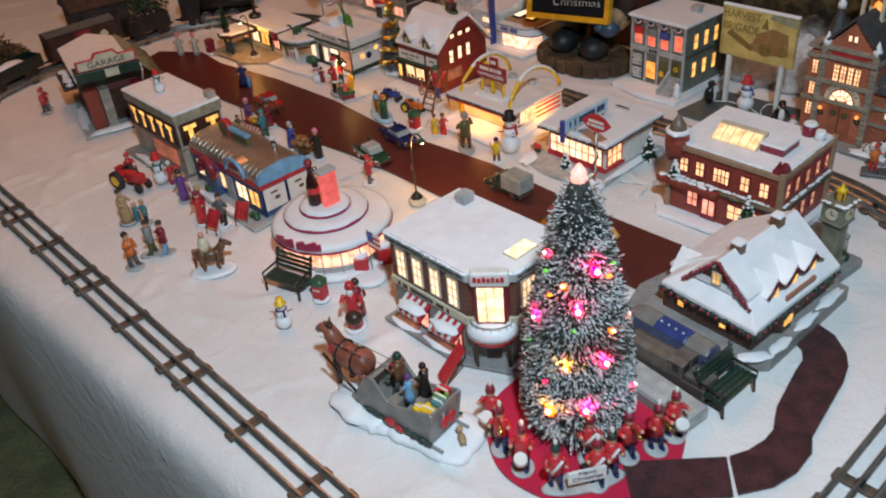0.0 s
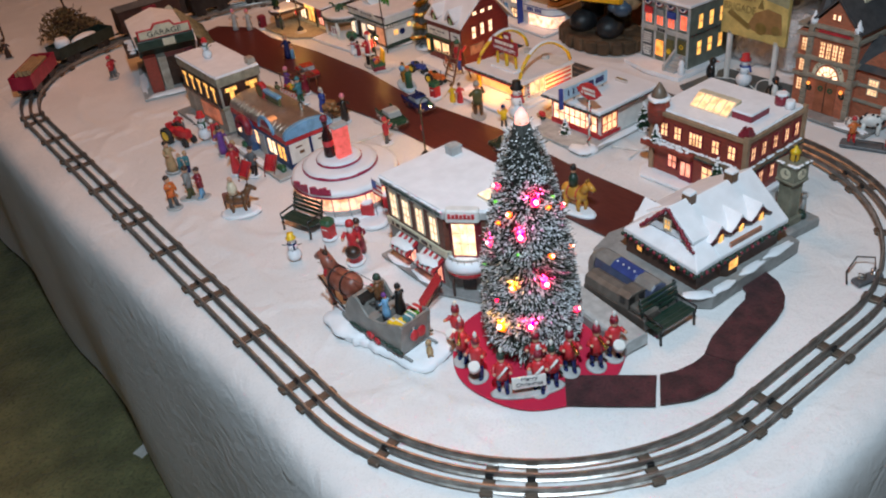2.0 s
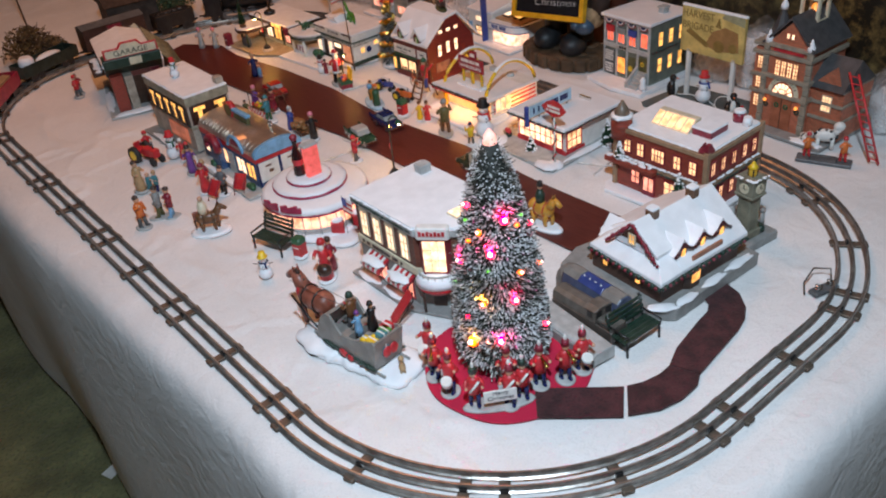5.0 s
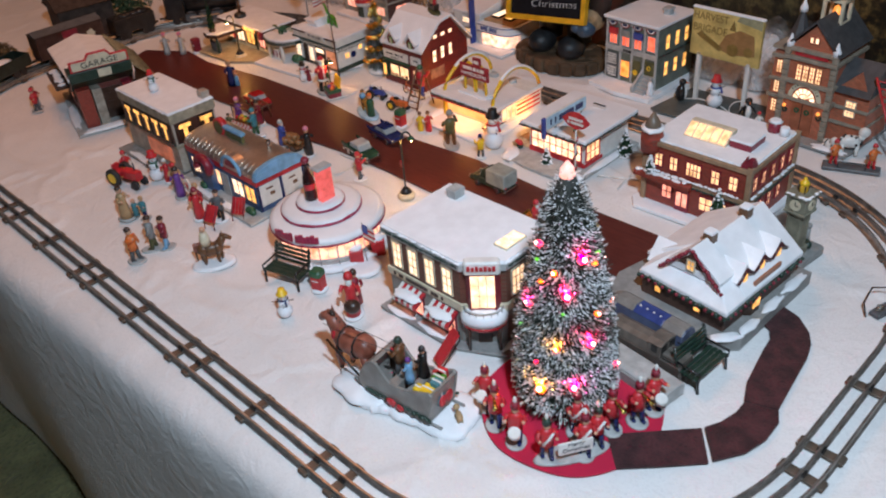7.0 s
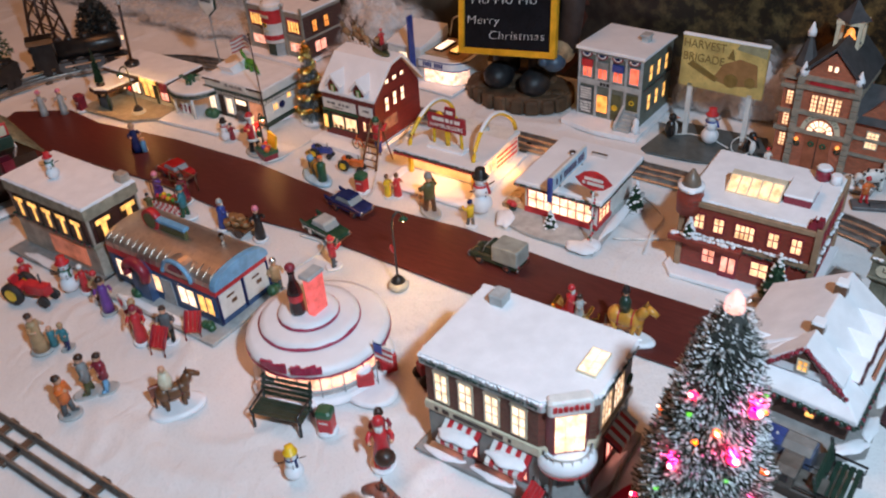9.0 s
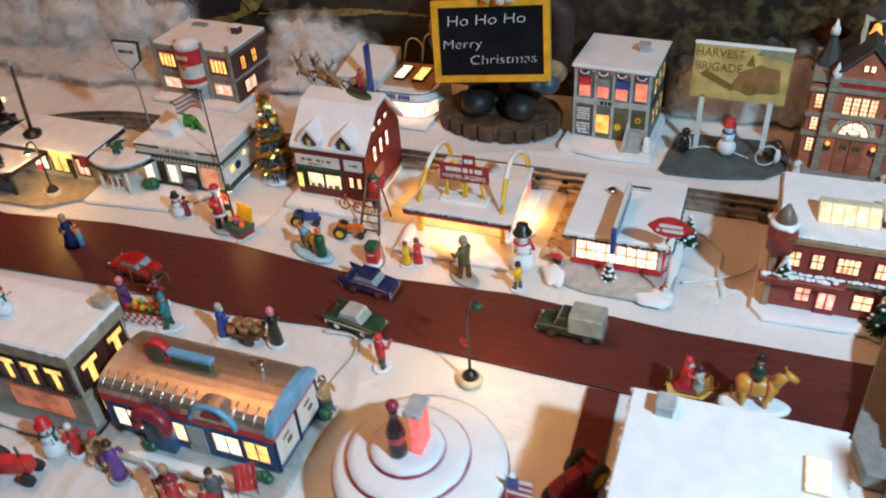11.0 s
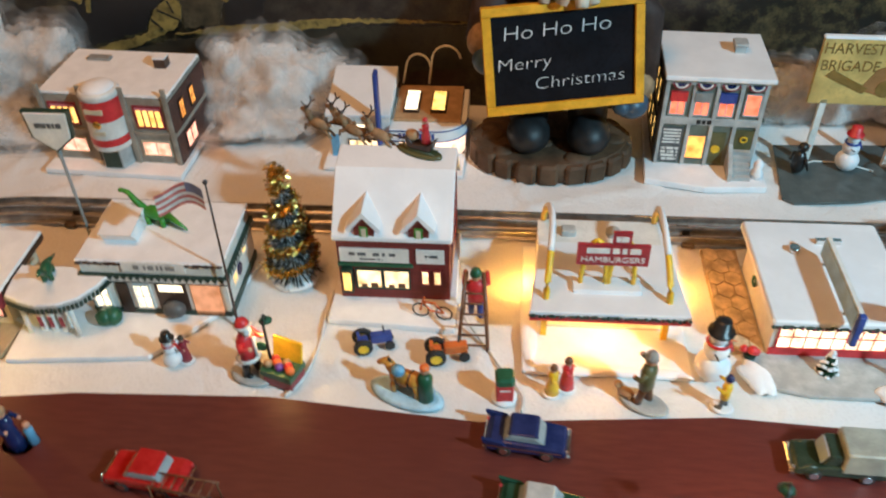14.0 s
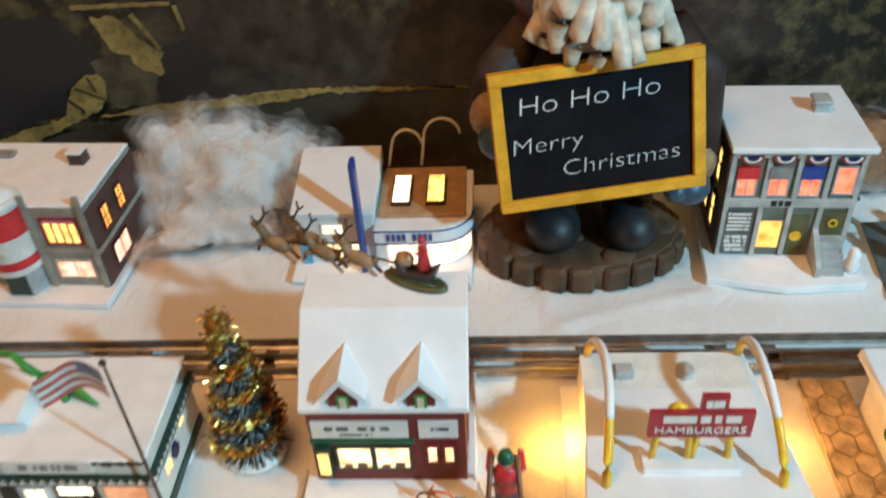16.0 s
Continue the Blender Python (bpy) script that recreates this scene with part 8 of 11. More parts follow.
def snowman(x, y, h, rot, hat, scarf, label, z=0.0):
    s, g = h / 0.05, G()
    k = lambda v: v * s  # noqa: E731
    g.use(0).ball((0, 0, k(0.012)), (k(0.0125), k(0.0125), k(0.012)), 16, 11).ball((0, 0, k(0.028)), (k(0.009), k(0.009), k(0.0085)), 14, 10).ball((0, 0, k(0.040)), (k(0.0066), k(0.0066), k(0.0064)), 12, 9)
    g.use(2).lathe(0, 0, [(k(0.0072), k(0.0335)), (k(0.0088), k(0.035)), (k(0.0072), k(0.0365))], 14, cap=False).tube([(k(0.006), k(0.004), k(0.035)), (k(0.0095), k(0.005), k(0.026))], k(0.0018), 6)
    g.use(1).lathe(0, 0, [(k(0.0092), k(0.0445)), (k(0.0092), k(0.0455)), (k(0.0060), k(0.0458)), (k(0.0056), k(0.0545)), (k(0.002), k(0.055))], 14)
    g.use(3).tube([(k(0.006), 0, k(0.040)), (k(0.0115), 0, k(0.0395))], k(0.0011), 6, 0.2)
    for a in (-0.3, 0.3):
        g.use(4).ball((k(0.0061), k(0.0026) * a / 0.3, k(0.0425)), k(0.0009), 6, 4)
    for zz in (0.024, 0.029):
        g.use(4).ball((k(0.0088), 0, k(zz)), k(0.0010), 6, 4)
    for sd in (-1, 1):
        g.use(5).tube([(0, sd * k(0.008), k(0.030)), (k(0.003), sd * k(0.017), k(0.034))], k(0.0007), 5)
    return solid("toy_snowman", g, [SNOW, hat, scarf, ORANGE, BLACK, DARKBROWN], x, y, label, "snowman", rot=rot, z=z)


def horse(g, s=1.0, step=0.0):
    """Adds a harness horse heading along +x to a moulding; slot 1 coat, slot 2 mane and hooves, slot 3 harness."""
    k = lambda v: v * s  # noqa: E731
    g.use(1).ball((0, 0, k(0.027)), (k(0.0170), k(0.0092), k(0.0102)), 16, 10).ball((-k(0.010), 0, k(0.0285)), (k(0.0092), k(0.0094), k(0.0098)), 14, 9).ball((k(0.010), 0, k(0.0280)), (k(0.0085), k(0.0084), k(0.0100)), 14, 9)
    g.tube([(k(0.011), 0, k(0.030)), (k(0.018), 0, k(0.040)), (k(0.021), 0, k(0.045))], k(0.0068), 9, 0.66)
    g.tube([(k(0.020), 0, k(0.0455)), (k(0.027), 0, k(0.0415)), (k(0.031), 0, k(0.0385))], k(0.0043), 8, 0.66)
    for sd in (-1, 1):
        g.tube([(k(0.0195), sd * k(0.0018), k(0.048)), (k(0.0200), sd * k(0.0024), k(0.0525))], k(0.0012), 5, 0.3)
        for x0, bend in ((0.011, 0.003 + step), (-0.012, -0.002)):
            g.use(1).tube([(k(x0), sd * k(0.0042), k(0.024)), (k(x0 + bend * sd), sd * k(0.0044), k(0.013)), (k(x0 + bend * 0.5 * sd), sd * k(0.0044), k(0.004))], k(0.0036), 7, 0.6)
            g.use(2).tube([(k(x0 + bend * 0.5 * sd), sd * k(0.0044), k(0.0045)), (k(x0 + bend * 0.5 * sd + 0.0005), sd * k(0.0044), k(0.0015))], k(0.0021), 7)
            g.use(1)
    g.use(2).lumps((k(0.013), 0, k(0.038)), (k(0.0195), 0, k(0.0485)), k(0.0021), step=k(0.002), seed=3, flat=1)
    g.tube([(-k(0.0155), 0, k(0.030)), (-k(0.021), 0, k(0.024)), (-k(0.021), 0, k(0.012))], k(0.0020), 6, 0.6)
    g.use(3)
    for x0 in (0.008, -0.006):
        ring = [(k(x0), k(0.0094) * math.cos(a), k(0.0275) + k(0.0102) * math.sin(a)) for a in np.linspace(0, 2 * math.pi, 13)]
        g.tube(ring, k(0.0008), 5)
    return g


# marching band under the tree
band_label = "red-coated toy bandsman figurine on a grey oval base"
BAND = ((0.163, 0.192, 200, ("drum", WHITE), WHITE), (0.151, 0.170, 215, ("horn", GOLD), WHITE), (0.147, 0.143, 215, ("drum", WHITE), WHITE), (0.1745, 0.0905, 225, ("sash", WHITE), GREY), (0.190, 0.110, 225, ("sash", WHITE), WHITE), (0.2125, 0.0895, 240, ("horn", GOLD), GREY), (0.2345, 0.0775, 245, ("horn", GOLD), WHITE), (0.2555, 0.0755, 250, ("drum", WHITE), WHITE))
for x, y, rot, item, plume in BAND:
    figurine(x, y, rot, RED, NAVY, MAROON, 0.048, PALEGREY, band_label, arms=(0.75, 0.75), extra=item, z=0.002, name="bandsman_figurine", group="band under the tree")
banner = thing("greeting_banner", 0.168, 0.0985, "oval grey base carrying a white greeting banner", "banner", rot=-32, z=0.002)
part("base", G().lathe(0, 0, [(0.034, 0), (0.0345, 0.0015), (0.032, 0.003)], 36, sy=0.33), PALEGREY, banner)
board = part("board", G().box(-0.0155, 0.0155, -0.0095, -0.0075, 0.012, 0.025, 0.0005), WHITE, banner, "white banner board with a greeting")
text_part("lettering", "Merry\nChristmas", 0.0060, DARKGREY, board, pose(0, -0.0097, 0.0195, 90, 0, 0), extrude=0.0003)
for sx in (-0.0225, 0.0225):
    m = banner.matrix_world @ Matrix.Translation((sx, 0.0, 0.003))
    figurine(m.translation.x, m.translation.y, 235, RED, NAVY, DARKGREEN, 0.046, None, "red-coated toy bandsman figurine holding the banner", arms=(0.4, 0.4), extra=("sash", WHITE), z=0.005, name="bandsman_figurine", group="band under the tree")

# horse-drawn sleigh on its snowy base
sleigh = thing("sleigh_group", 0.122, 0.250, "horse-drawn grey toy sleigh loaded with gifts", "sleigh", rot=97)
blobs = ((-0.044, -0.006, 0.026, 0.029), (-0.005, -0.003, 0.040, 0.029), (0.034, 0.004, 0.040, 0.028), (0.058, 0.004, 0.024, 0.024))
outline = []
for k in range(72):
    a = 2 * math.pi * k / 72
    c, s = math.cos(a), math.sin(a)
    reach = 0.02
    for bx, by, rx, ry in blobs:
        for q in np.linspace(0.02, 0.13, 56):
            if ((0.02 + q * c - bx) / rx) ** 2 + ((q * s - by) / ry) ** 2 < 1:
                reach = max(reach, q)
    outline.append((a, reach * (1 + 0.03 * math.sin(9 * a) + 0.02 * math.sin(17 * a + 1))))
rings = ((1.0, 0.0), (1.02, 0.0035), (0.95, 0.0065), (0.7, 0.0078), (0.35, 0.0082))
v = []
for f, z in rings:
    for a, q in outline:
        x, y = 0.02 + q * f * math.cos(a), q * f * math.sin(a)
        lump = noise.noise(Vector((x * 110, y * 110, 3))) * 0.0026 * (1.6 if y > 0.012 and x > -0.02 else 0.5)
        v.append((x, y, z + (max(lump, -0.002) if 0.001 < z else 0)))
n = len(outline)
base = G().add(v, [(j * n + i, j * n + (i + 1) % n, (j + 1) * n + (i + 1) % n, (j + 1) * n + i) for j in range(len(rings) - 1) for i in range(n)] + [tuple((len(rings) - 1) * n + i for i in range(n))], True)
part("snow_base", base, SNOWY, sleigh, "lumpy white snow base")
part("snow_bank", drift((0.028, 0.019, 0.005), (0.070, 0.017, 0.006), 0.0115, 5), SNOWY, sleigh, "heaped snow beside the horse")
SLEIGH_GREY = paint("worn_grey_sleigh", (0.25, 0.235, 0.215), rough=0.4, var=0.22, scale=60)
body = [(-0.038, 0.011), (-0.044, 0.046), (-0.040, 0.048), (-0.020, 0.040), (-0.008, 0.037), (0.006, 0.036), (0.012, 0.042), (0.020, 0.053), (0.026, 0.054), (0.034, 0.047), (0.042, 0.033), (0.046, 0.020), (0.040, 0.012), (0.0, 0.0095)]
for sd in (-1, 1):
    lo, hi = sorted((sd * 0.0165, sd * 0.0195))
    part("side_panel", G().prism(body, lo, hi, "y"), SLEIGH_GREY, sleigh, "worn grey sleigh side", bevel=0.0010)
    part("runner", G().tube([(-0.050, sd * 0.017, 0.0092), (0.02, sd * 0.017, 0.0090), (0.044, sd * 0.017, 0.011), (0.052, sd * 0.017, 0.020)], 0.0015, 6), GREY, sleigh)
    part("swag", G().lumps((-0.040, sd * 0.0205, 0.016), (0.036, sd * 0.0205, 0.016), 0.0022, seed=9 + sd, flat=0.8), DARKGREEN, sleigh)
    part("bow", G().ball((0.004, sd * 0.0215, 0.016), (0.0065, 0.0022, 0.0045), 8, 6).ball((-0.006, sd * 0.0215, 0.014), (0.005, 0.0020, 0.004), 8, 6), RED, sleigh)
part("floor", G().box(-0.038, 0.040, -0.0165, 0.0165, 0.011, 0.024), SLEIGH_GREY, sleigh)
part("tailboard", G().prism([(-0.0375, 0.012), (-0.0435, 0.047), (-0.0405, 0.047), (-0.0345, 0.012)], -0.0165, 0.0165, "y"), SLEIGH_GREY, sleigh, bevel=0.0008)
part("dashboard", G().prism([(0.0215, 0.053), (0.026, 0.0535), (0.034, 0.0465), (0.042, 0.0325), (0.0455, 0.020), (0.040, 0.0125), (0.036, 0.0125), (0.040, 0.022), (0.035, 0.034)], -0.0165, 0.0165, "y"), SLEIGH_GREY, sleigh, bevel=0.0008)
part("tail_bow", G().ball((-0.0435, 0.004, 0.029), (0.002, 0.0055, 0.0065), 10, 7).ball((-0.0435, -0.005, 0.029), (0.002, 0.0055, 0.0065), 10, 7), RED, sleigh)
part("bench", G().box(-0.002, 0.008, -0.0165, 0.0165, 0.024, 0.036).box(-0.020, -0.012, -0.0165, 0.0165, 0.024, 0.036), SLEIGH_GREY, sleigh)
for px, py, pz, s, mat in ((-0.033, 0.0105, 0.036, 0.012, YELLOW), (-0.034, -0.004, 0.040, 0.011, BRIGHTGREEN), (-0.030, -0.011, 0.040, 0.011, RED), (-0.037, 0.003, 0.043, 0.009, TEAL), (-0.024, 0.012, 0.036, 0.009, YELLOW)):
    gift = part("gift_box", G().box(px - s / 2, px + s / 2, py - s / 2, py + s / 2, 0.024, pz + s * 0.7, 0.0007), mat, sleigh)
    part("ribbon", G().box(px - s / 2 - 0.0004, px + s / 2 + 0.0004, py - 0.0009, py + 0.0009, 0.0235, pz + s * 0.7 + 0.0005), WHITE, gift)
for sd in (-1, 1):
    part("shaft", G().tube([(0.044, sd * 0.014, 0.017), (0.066, sd * 0.0135, 0.029), (0.088, sd * 0.0130, 0.046)], 0.0013, 6), BLACK, sleigh)
    part("rein", G().tube([(0.012, sd * 0.004, 0.060), (0.055, sd * 0.006, 0.057), (0.100, sd * 0.004, 0.054)], 0.0004, 4), BLACK, sleigh)
figurine(0.1205, 0.256, 100, BROWN, DARKGREY, DARKGREEN, 0.044, None, "seated toy driver figurine in a brown coat and red scarf", arms=(0.6, 0.6), extra=("sash", RED), z=0.034)
figurine(0.116, 0.240, 100, SKYBLUE, BLUE, PURPLE, 0.030, None, "toy child figurine in a blue coat", robe=True, z=0.036)
figurine(0.130, 0.236, 100, BLACK, BLACK, BLACK, 0.036, None, "toy figurine wrapped in a black cloak", robe=True, z=0.036)
hg = horse(G(), 1.30)
hg.use(4).ball((0.018, 0, 0.041), (0.0065, 0.0105, 0.010), 10, 7)
solid("toy_horse", hg, [SNOWY, CHESTNUT, DARKBROWN, BLACK, RED], 0.1150, 0.3155, "chestnut toy horse harnessed to the sleigh", "horse", rot=97, z=0.006)
dog = G().use(1).ball((0, 0, 0.006), (0.007, 0.0035, 0.004), 12, 8).ball((0.0075, 0, 0.0105), 0.0032, 10, 7)
for a in (-0.004, 0.004):
    dog.tube([(a, 0.002, 0.005), (a, 0.002, 0)], 0.001, 5).tube([(a, -0.002, 0.005), (a, -0.002, 0)], 0.001, 5)
solid("toy_dog", dog, [TAN, TAN], 0.131, 0.196, "small tan toy dog behind the sleigh", "dog", rot=60, z=0.005)

# station yard: covered platform, parked toy rail cars, iron benches
yard = thing("stone_platform", 0.2845, 0.1165, "long grey moulded stone platform beside the tree", "platform", rot=83, z=0.0021)
prof = [(-0.0135, 0.0), (-0.0135, 0.012), (-0.0105, 0.015), (0.0105, 0.015), (0.0135, 0.012), (0.0135, 0.0)]
part("block", G().prism(prof, -0.050, 0.050, "x"), PALEGREY, yard, bevel=0.001)
part("edge", G().box(-0.051, 0.051, 0.0132, 0.0150, 0.0, 0.010), GREY, yard)


def wheels_of(c, xs, half, r=0.0045):
    for wx in xs:
        for sd in (-1, 1):
            part("wheel", G().at(pose(wx, sd * half, r, 90)).lathe(0, 0, [(r, -0.0015), (r, 0.0015)], 14).at(), BLACK, c)


blue_car = thing("toy_locomotive", 0.340, 0.136, "streamlined blue and grey toy locomotive parked by the platform", "locomotive", rot=85)
blue_car.matrix_world = blue_car.matrix_world @ Matrix.Diagonal((1.0, 0.92, 1.32, 1.0))
DUSTY = paint("dusty_grey_tin", (0.19, 0.18, 0.165), rough=0.5)
DIESEL = paint("deep_blue_tin", (0.022, 0.050, 0.20), rough=0.35)
prof = [(-0.0135, 0.004), (-0.0140, 0.017), (-0.0105, 0.024), (-0.005, 0.0265), (0.005, 0.0265), (0.0105, 0.024), (0.0140, 0.017), (0.0135, 0.004)]
part("body", G().prism(prof, -0.046, 0.034, "x"), paint("slate_blue_tin", (0.060, 0.080, 0.14), rough=0.4), blue_car, bevel=0.0012)
g, prev = G(), None
v = []
for k in range(7):
    q = math.sqrt(max(0.0, 1 - (k / 6.2) ** 2))
    v += [(0.034 + 0.015 * k / 6, y * (0.35 + 0.65 * q), 0.004 + (z - 0.004) * (0.3 + 0.7 * q)) for y, z in prof]
m = len(prof)
g.add(v, [(k * m + i, k * m + (i + 1) % m, (k + 1) * m + (i + 1) % m, (k + 1) * m + i) for k in range(6) for i in range(m)] + [tuple(6 * m + i for i in range(m))], True)
part("nose", g, DUSTY, blue_car, "rounded grey nose")
for x0, x1, mat in ((-0.045, -0.022, DUSTY), (-0.022, 0.012, DIESEL), (0.012, 0.034, DUSTY)):
    part("roof_panel", G().prism([(-0.0118, 0.0236), (-0.0052, 0.0274), (0.0052, 0.0274), (0.0118, 0.0236)], x0 + 0.0003, x1 - 0.0003, "x"), mat, blue_car, bevel=0.0006)
for k in range(4):
    part("rivet_dot", G().ball((-0.016 + 0.008 * k, 0.004, 0.0275), 0.0012, 7, 4), WHITE, blue_car)
wheels_of(blue_car, (-0.034, -0.022, 0.018, 0.030), 0.0115)

brown_car = thing("toy_locomotive", 0.3125, 0.117, "dusty brown toy switch engine parked beside the blue one", "locomotive", rot=87)
brown_car.matrix_world = brown_car.matrix_world @ Matrix.Diagonal((1.0, 1.05, 1.22, 1.0))
TIN = paint("dusty_brown_tin", (0.125, 0.105, 0.088), rough=0.5, var=0.25)
# lower body in a darker copy of the tin, shade put into colour
part("body", G().box(-0.042, 0.042, -0.0115, 0.0115, 0.005, 0.016, 0.001), paint("shadowed_brown_tin", (0.075, 0.058, 0.048), rough=0.5), brown_car, bevel=0.0008)
part("long_hood", G().prism([(-0.0105, 0.016), (-0.009, 0.0235), (-0.004, 0.0255), (0.004, 0.0255), (0.009, 0.0235), (0.0105, 0.016)], -0.006, 0.042, "x"), TIN, brown_car, bevel=0.0008)
part("short_hood", G().prism([(-0.009, 0.016), (-0.008, 0.0205), (0.008, 0.0205), (0.009, 0.016)], -0.042, -0.020, "x"), TIN, brown_car, bevel=0.0008)
cabin = part("cabin", G().box(-0.020, -0.006, -0.0115, 0.0115, 0.016, 0.0275).prism([(-0.0125, 0.0275), (-0.006, 0.0300), (0.006, 0.0300), (0.0125, 0.0275)], -0.021, -0.005, "x"), TIN, brown_car, bevel=0.0006)
for wy in (-0.006, 0.006):
    part("cabin_window", G().box(-0.0206, -0.0199, wy - 0.0035, wy + 0.0035, 0.0205, 0.0262), BLACK, cabin)
for sd in (-1, 1):
    part("cabin_window", G().box(-0.016, -0.010, sd * 0.0118 - 0.0004, sd * 0.0118 + 0.0004, 0.0205, 0.0262), BLACK, cabin)
    part("hand_rail", G().tube([(-0.040, sd * 0.012, 0.021), (-0.022, sd * 0.012, 0.021)], 0.0005, 5), BLACK, brown_car)
wheels_of(brown_car, (-0.032, -0.021, 0.021, 0.032), 0.0095)


def bench(x, y, rot, label, mat=DARKGREEN, s=1.0):
    b = thing("toy_bench", x, y, label, "bench", rot=rot, group="benches")
    for k in range(4):
        part("seat_slat", G().box(-0.022 * s, 0.022 * s, (-0.008 + 0.0045 * k) * s, (-0.0045 + 0.0045 * k) * s, 0.013 * s, 0.0145 * s), mat, b)
    for k in range(4):
        part("back_slat", G().box(-0.022 * s, 0.022 * s, (0.0105 + 0.0012 * k) * s, (0.0118 + 0.0012 * k) * s, (0.0165 + 0.0042 * k) * s, (0.0195 + 0.0042 * k) * s), mat, b)
    for sx in (-0.020, 0.020):
        part("leg", G().tube([(sx * s, -0.009 * s, 0), (sx * s, -0.008 * s, 0.013 * s), (sx * s, 0.010 * s, 0.013 * s), (sx * s, 0.016 * s, 0.034 * s)], 0.0013 * s, 6).tube([(sx * s, 0.010 * s, 0.013 * s), (sx * s, 0.013 * s, 0)], 0.0013 * s, 6).tube([(sx * s, -0.009 * s, 0.013 * s), (sx * s, -0.010 * s, 0.020 * s), (sx * s, 0.012 * s, 0.021 * s)], 0.0010 * s, 6), BLACK, b)
    return b


bench(0.324, 0.066, -3, "dark green iron toy bench near the platform", s=1.15)
bench(0.164, 0.497, -75, "dark green toy park bench on the snow", s=1.15)

# figures on the near snow, left of the shops
figurine(0.071, 0.676, -60, ORANGE, DARKGREY, None, 0.050, PALEGREY, "toy man figurine in an orange jacket waving", arms=(0.9, 0.2), group="strollers")
figurine(0.099, 0.683, 150, GREY, OLIVE, None, 0.050, PALEGREY, "toy man figurine in grey jacket and olive trousers", arms=(0.6, 0.3), group="strollers", wide=1.4)
figurine(0.110, 0.672, 170, MAROON, SKYBLUE, None, 0.048, PALEGREY, "toy woman figurine in maroon coat and blue trousers", group="strollers")
figurine(0.112, 0.778, -60, TAN, TAN, None, 0.050, PALEGREY, "toy man figurine in a long tan coat", robe=True, extra=("child", TEAL), group="strollers")
figurine(0.128, 0.757, 200, TEAL, NAVY, TAN, 0.034, PALEGREY, "toy child figurine in a teal coat", group="strollers")
hg = horse(G().use(0).lathe(0, 0, [(1, 0), (1.02, 0.003), (0.85, 0.005)], 26, sx=0.026, sy=0.016), 0.82)
hg.use(4).lathe(-0.004, 0, [(0.006, 0.030), (0.0065, 0.038), (0.004, 0.047)], 12).use(5).ball((-0.004, 0, 0.0505), 0.0034, 10, 7).use(6).box(-0.020, 0.002, 0.007, 0.011, 0.015, 0.028, 0.001)
solid("rider_figurine", hg, [SNOWY, BROWN, DARKBROWN, DARKBROWN, CREAM, SKIN, CHESTNUT], 0.128, 0.594, "toy rider in a cream coat on a pack horse", "figurine", rot=-30)
snowman(0.124, 0.447, 0.034, -130, YELLOW, NAVY, "small toy snowman in a yellow hat on the snow")
figurine(0.173, 0.392, -140, RED, BLACK, RED, 0.056, SNOWY, "toy santa figurine in red robe carrying a basket", robe=True, extra=("sack", DARKBROWN), beard=True)
figurine(0.188, 0.404, -140, MAROON, MAROON, DARKBROWN, 0.046, None, "toy lady figurine in a maroon cape", robe=True)


def mailbox(x, y, rot, label, body=RED, lid=GREEN):
    b = thing("toy_mailbox", x, y, label, "mailbox", rot=rot, group="mailboxes")
    part("body", G().box(-0.0065, 0.0065, -0.0065, 0.0065, 0.003, 0.020, 0.001), body, b)
    part("lid", G().box(-0.0072, 0.0072, -0.0072, 0.0072, 0.020, 0.027, 0.002), lid, b)
    part("snow_foot", G().lathe(0, 0, [(0.010, 0), (0.010, 0.002), (0.006, 0.0035)], 14), SNOWY, b)
    part("slot", G().box(-0.0069, -0.0064, -0.004, 0.004, 0.014, 0.0155), WHITE, b)


mailbox(0.178, 0.457, 20, "small red toy mailbox with green lid")
mailbox(0.514, 0.681, 5, "red toy mailbox with green lid beside the road")
for x, y in ((0.238, 0.462), (0.268, 0.458)):
    c = thing("drink_cooler", x, y, "red toy drinks cooler topped with snow", "cooler", rot=-35, group="drink coolers")
    part("body", G().box(-0.008, 0.008, -0.007, 0.007, 0, 0.021, 0.001), RED, c)
    part("disc", G().at(pose(-0.0082, 0, 0.012, 0, 90)).lathe(0, 0, [(0.0035, -0.0005), (0.0035, 0.0005)], 14), DARKBROWN, c)
    part("snow", G().ball((0, 0, 0.022), (0.0085, 0.0075, 0.0035), 12, 7), SNOWY, c)
sled = thing("toy_sled", 0.1825, 0.2600, "red wooden toy sled leaning by the corner shop", "sled", rot=-20)
for k in range(4):
    part("slat", G().at(pose(0, 0, 0.022, 0, -52)).box(-0.019, 0.019, -0.0072 + 0.0038 * k, -0.0042 + 0.0038 * k, 0.0, 0.0013), RED, sled)
for sy in (-0.0062, 0.0062):
    part("runner", G().at(pose(0, 0, 0.0205, 0, -52)).tube([(-0.022, sy, -0.003), (0.014, sy, -0.003), (0.023, sy, 0.004)], 0.0009, 6), BLACK, sled)


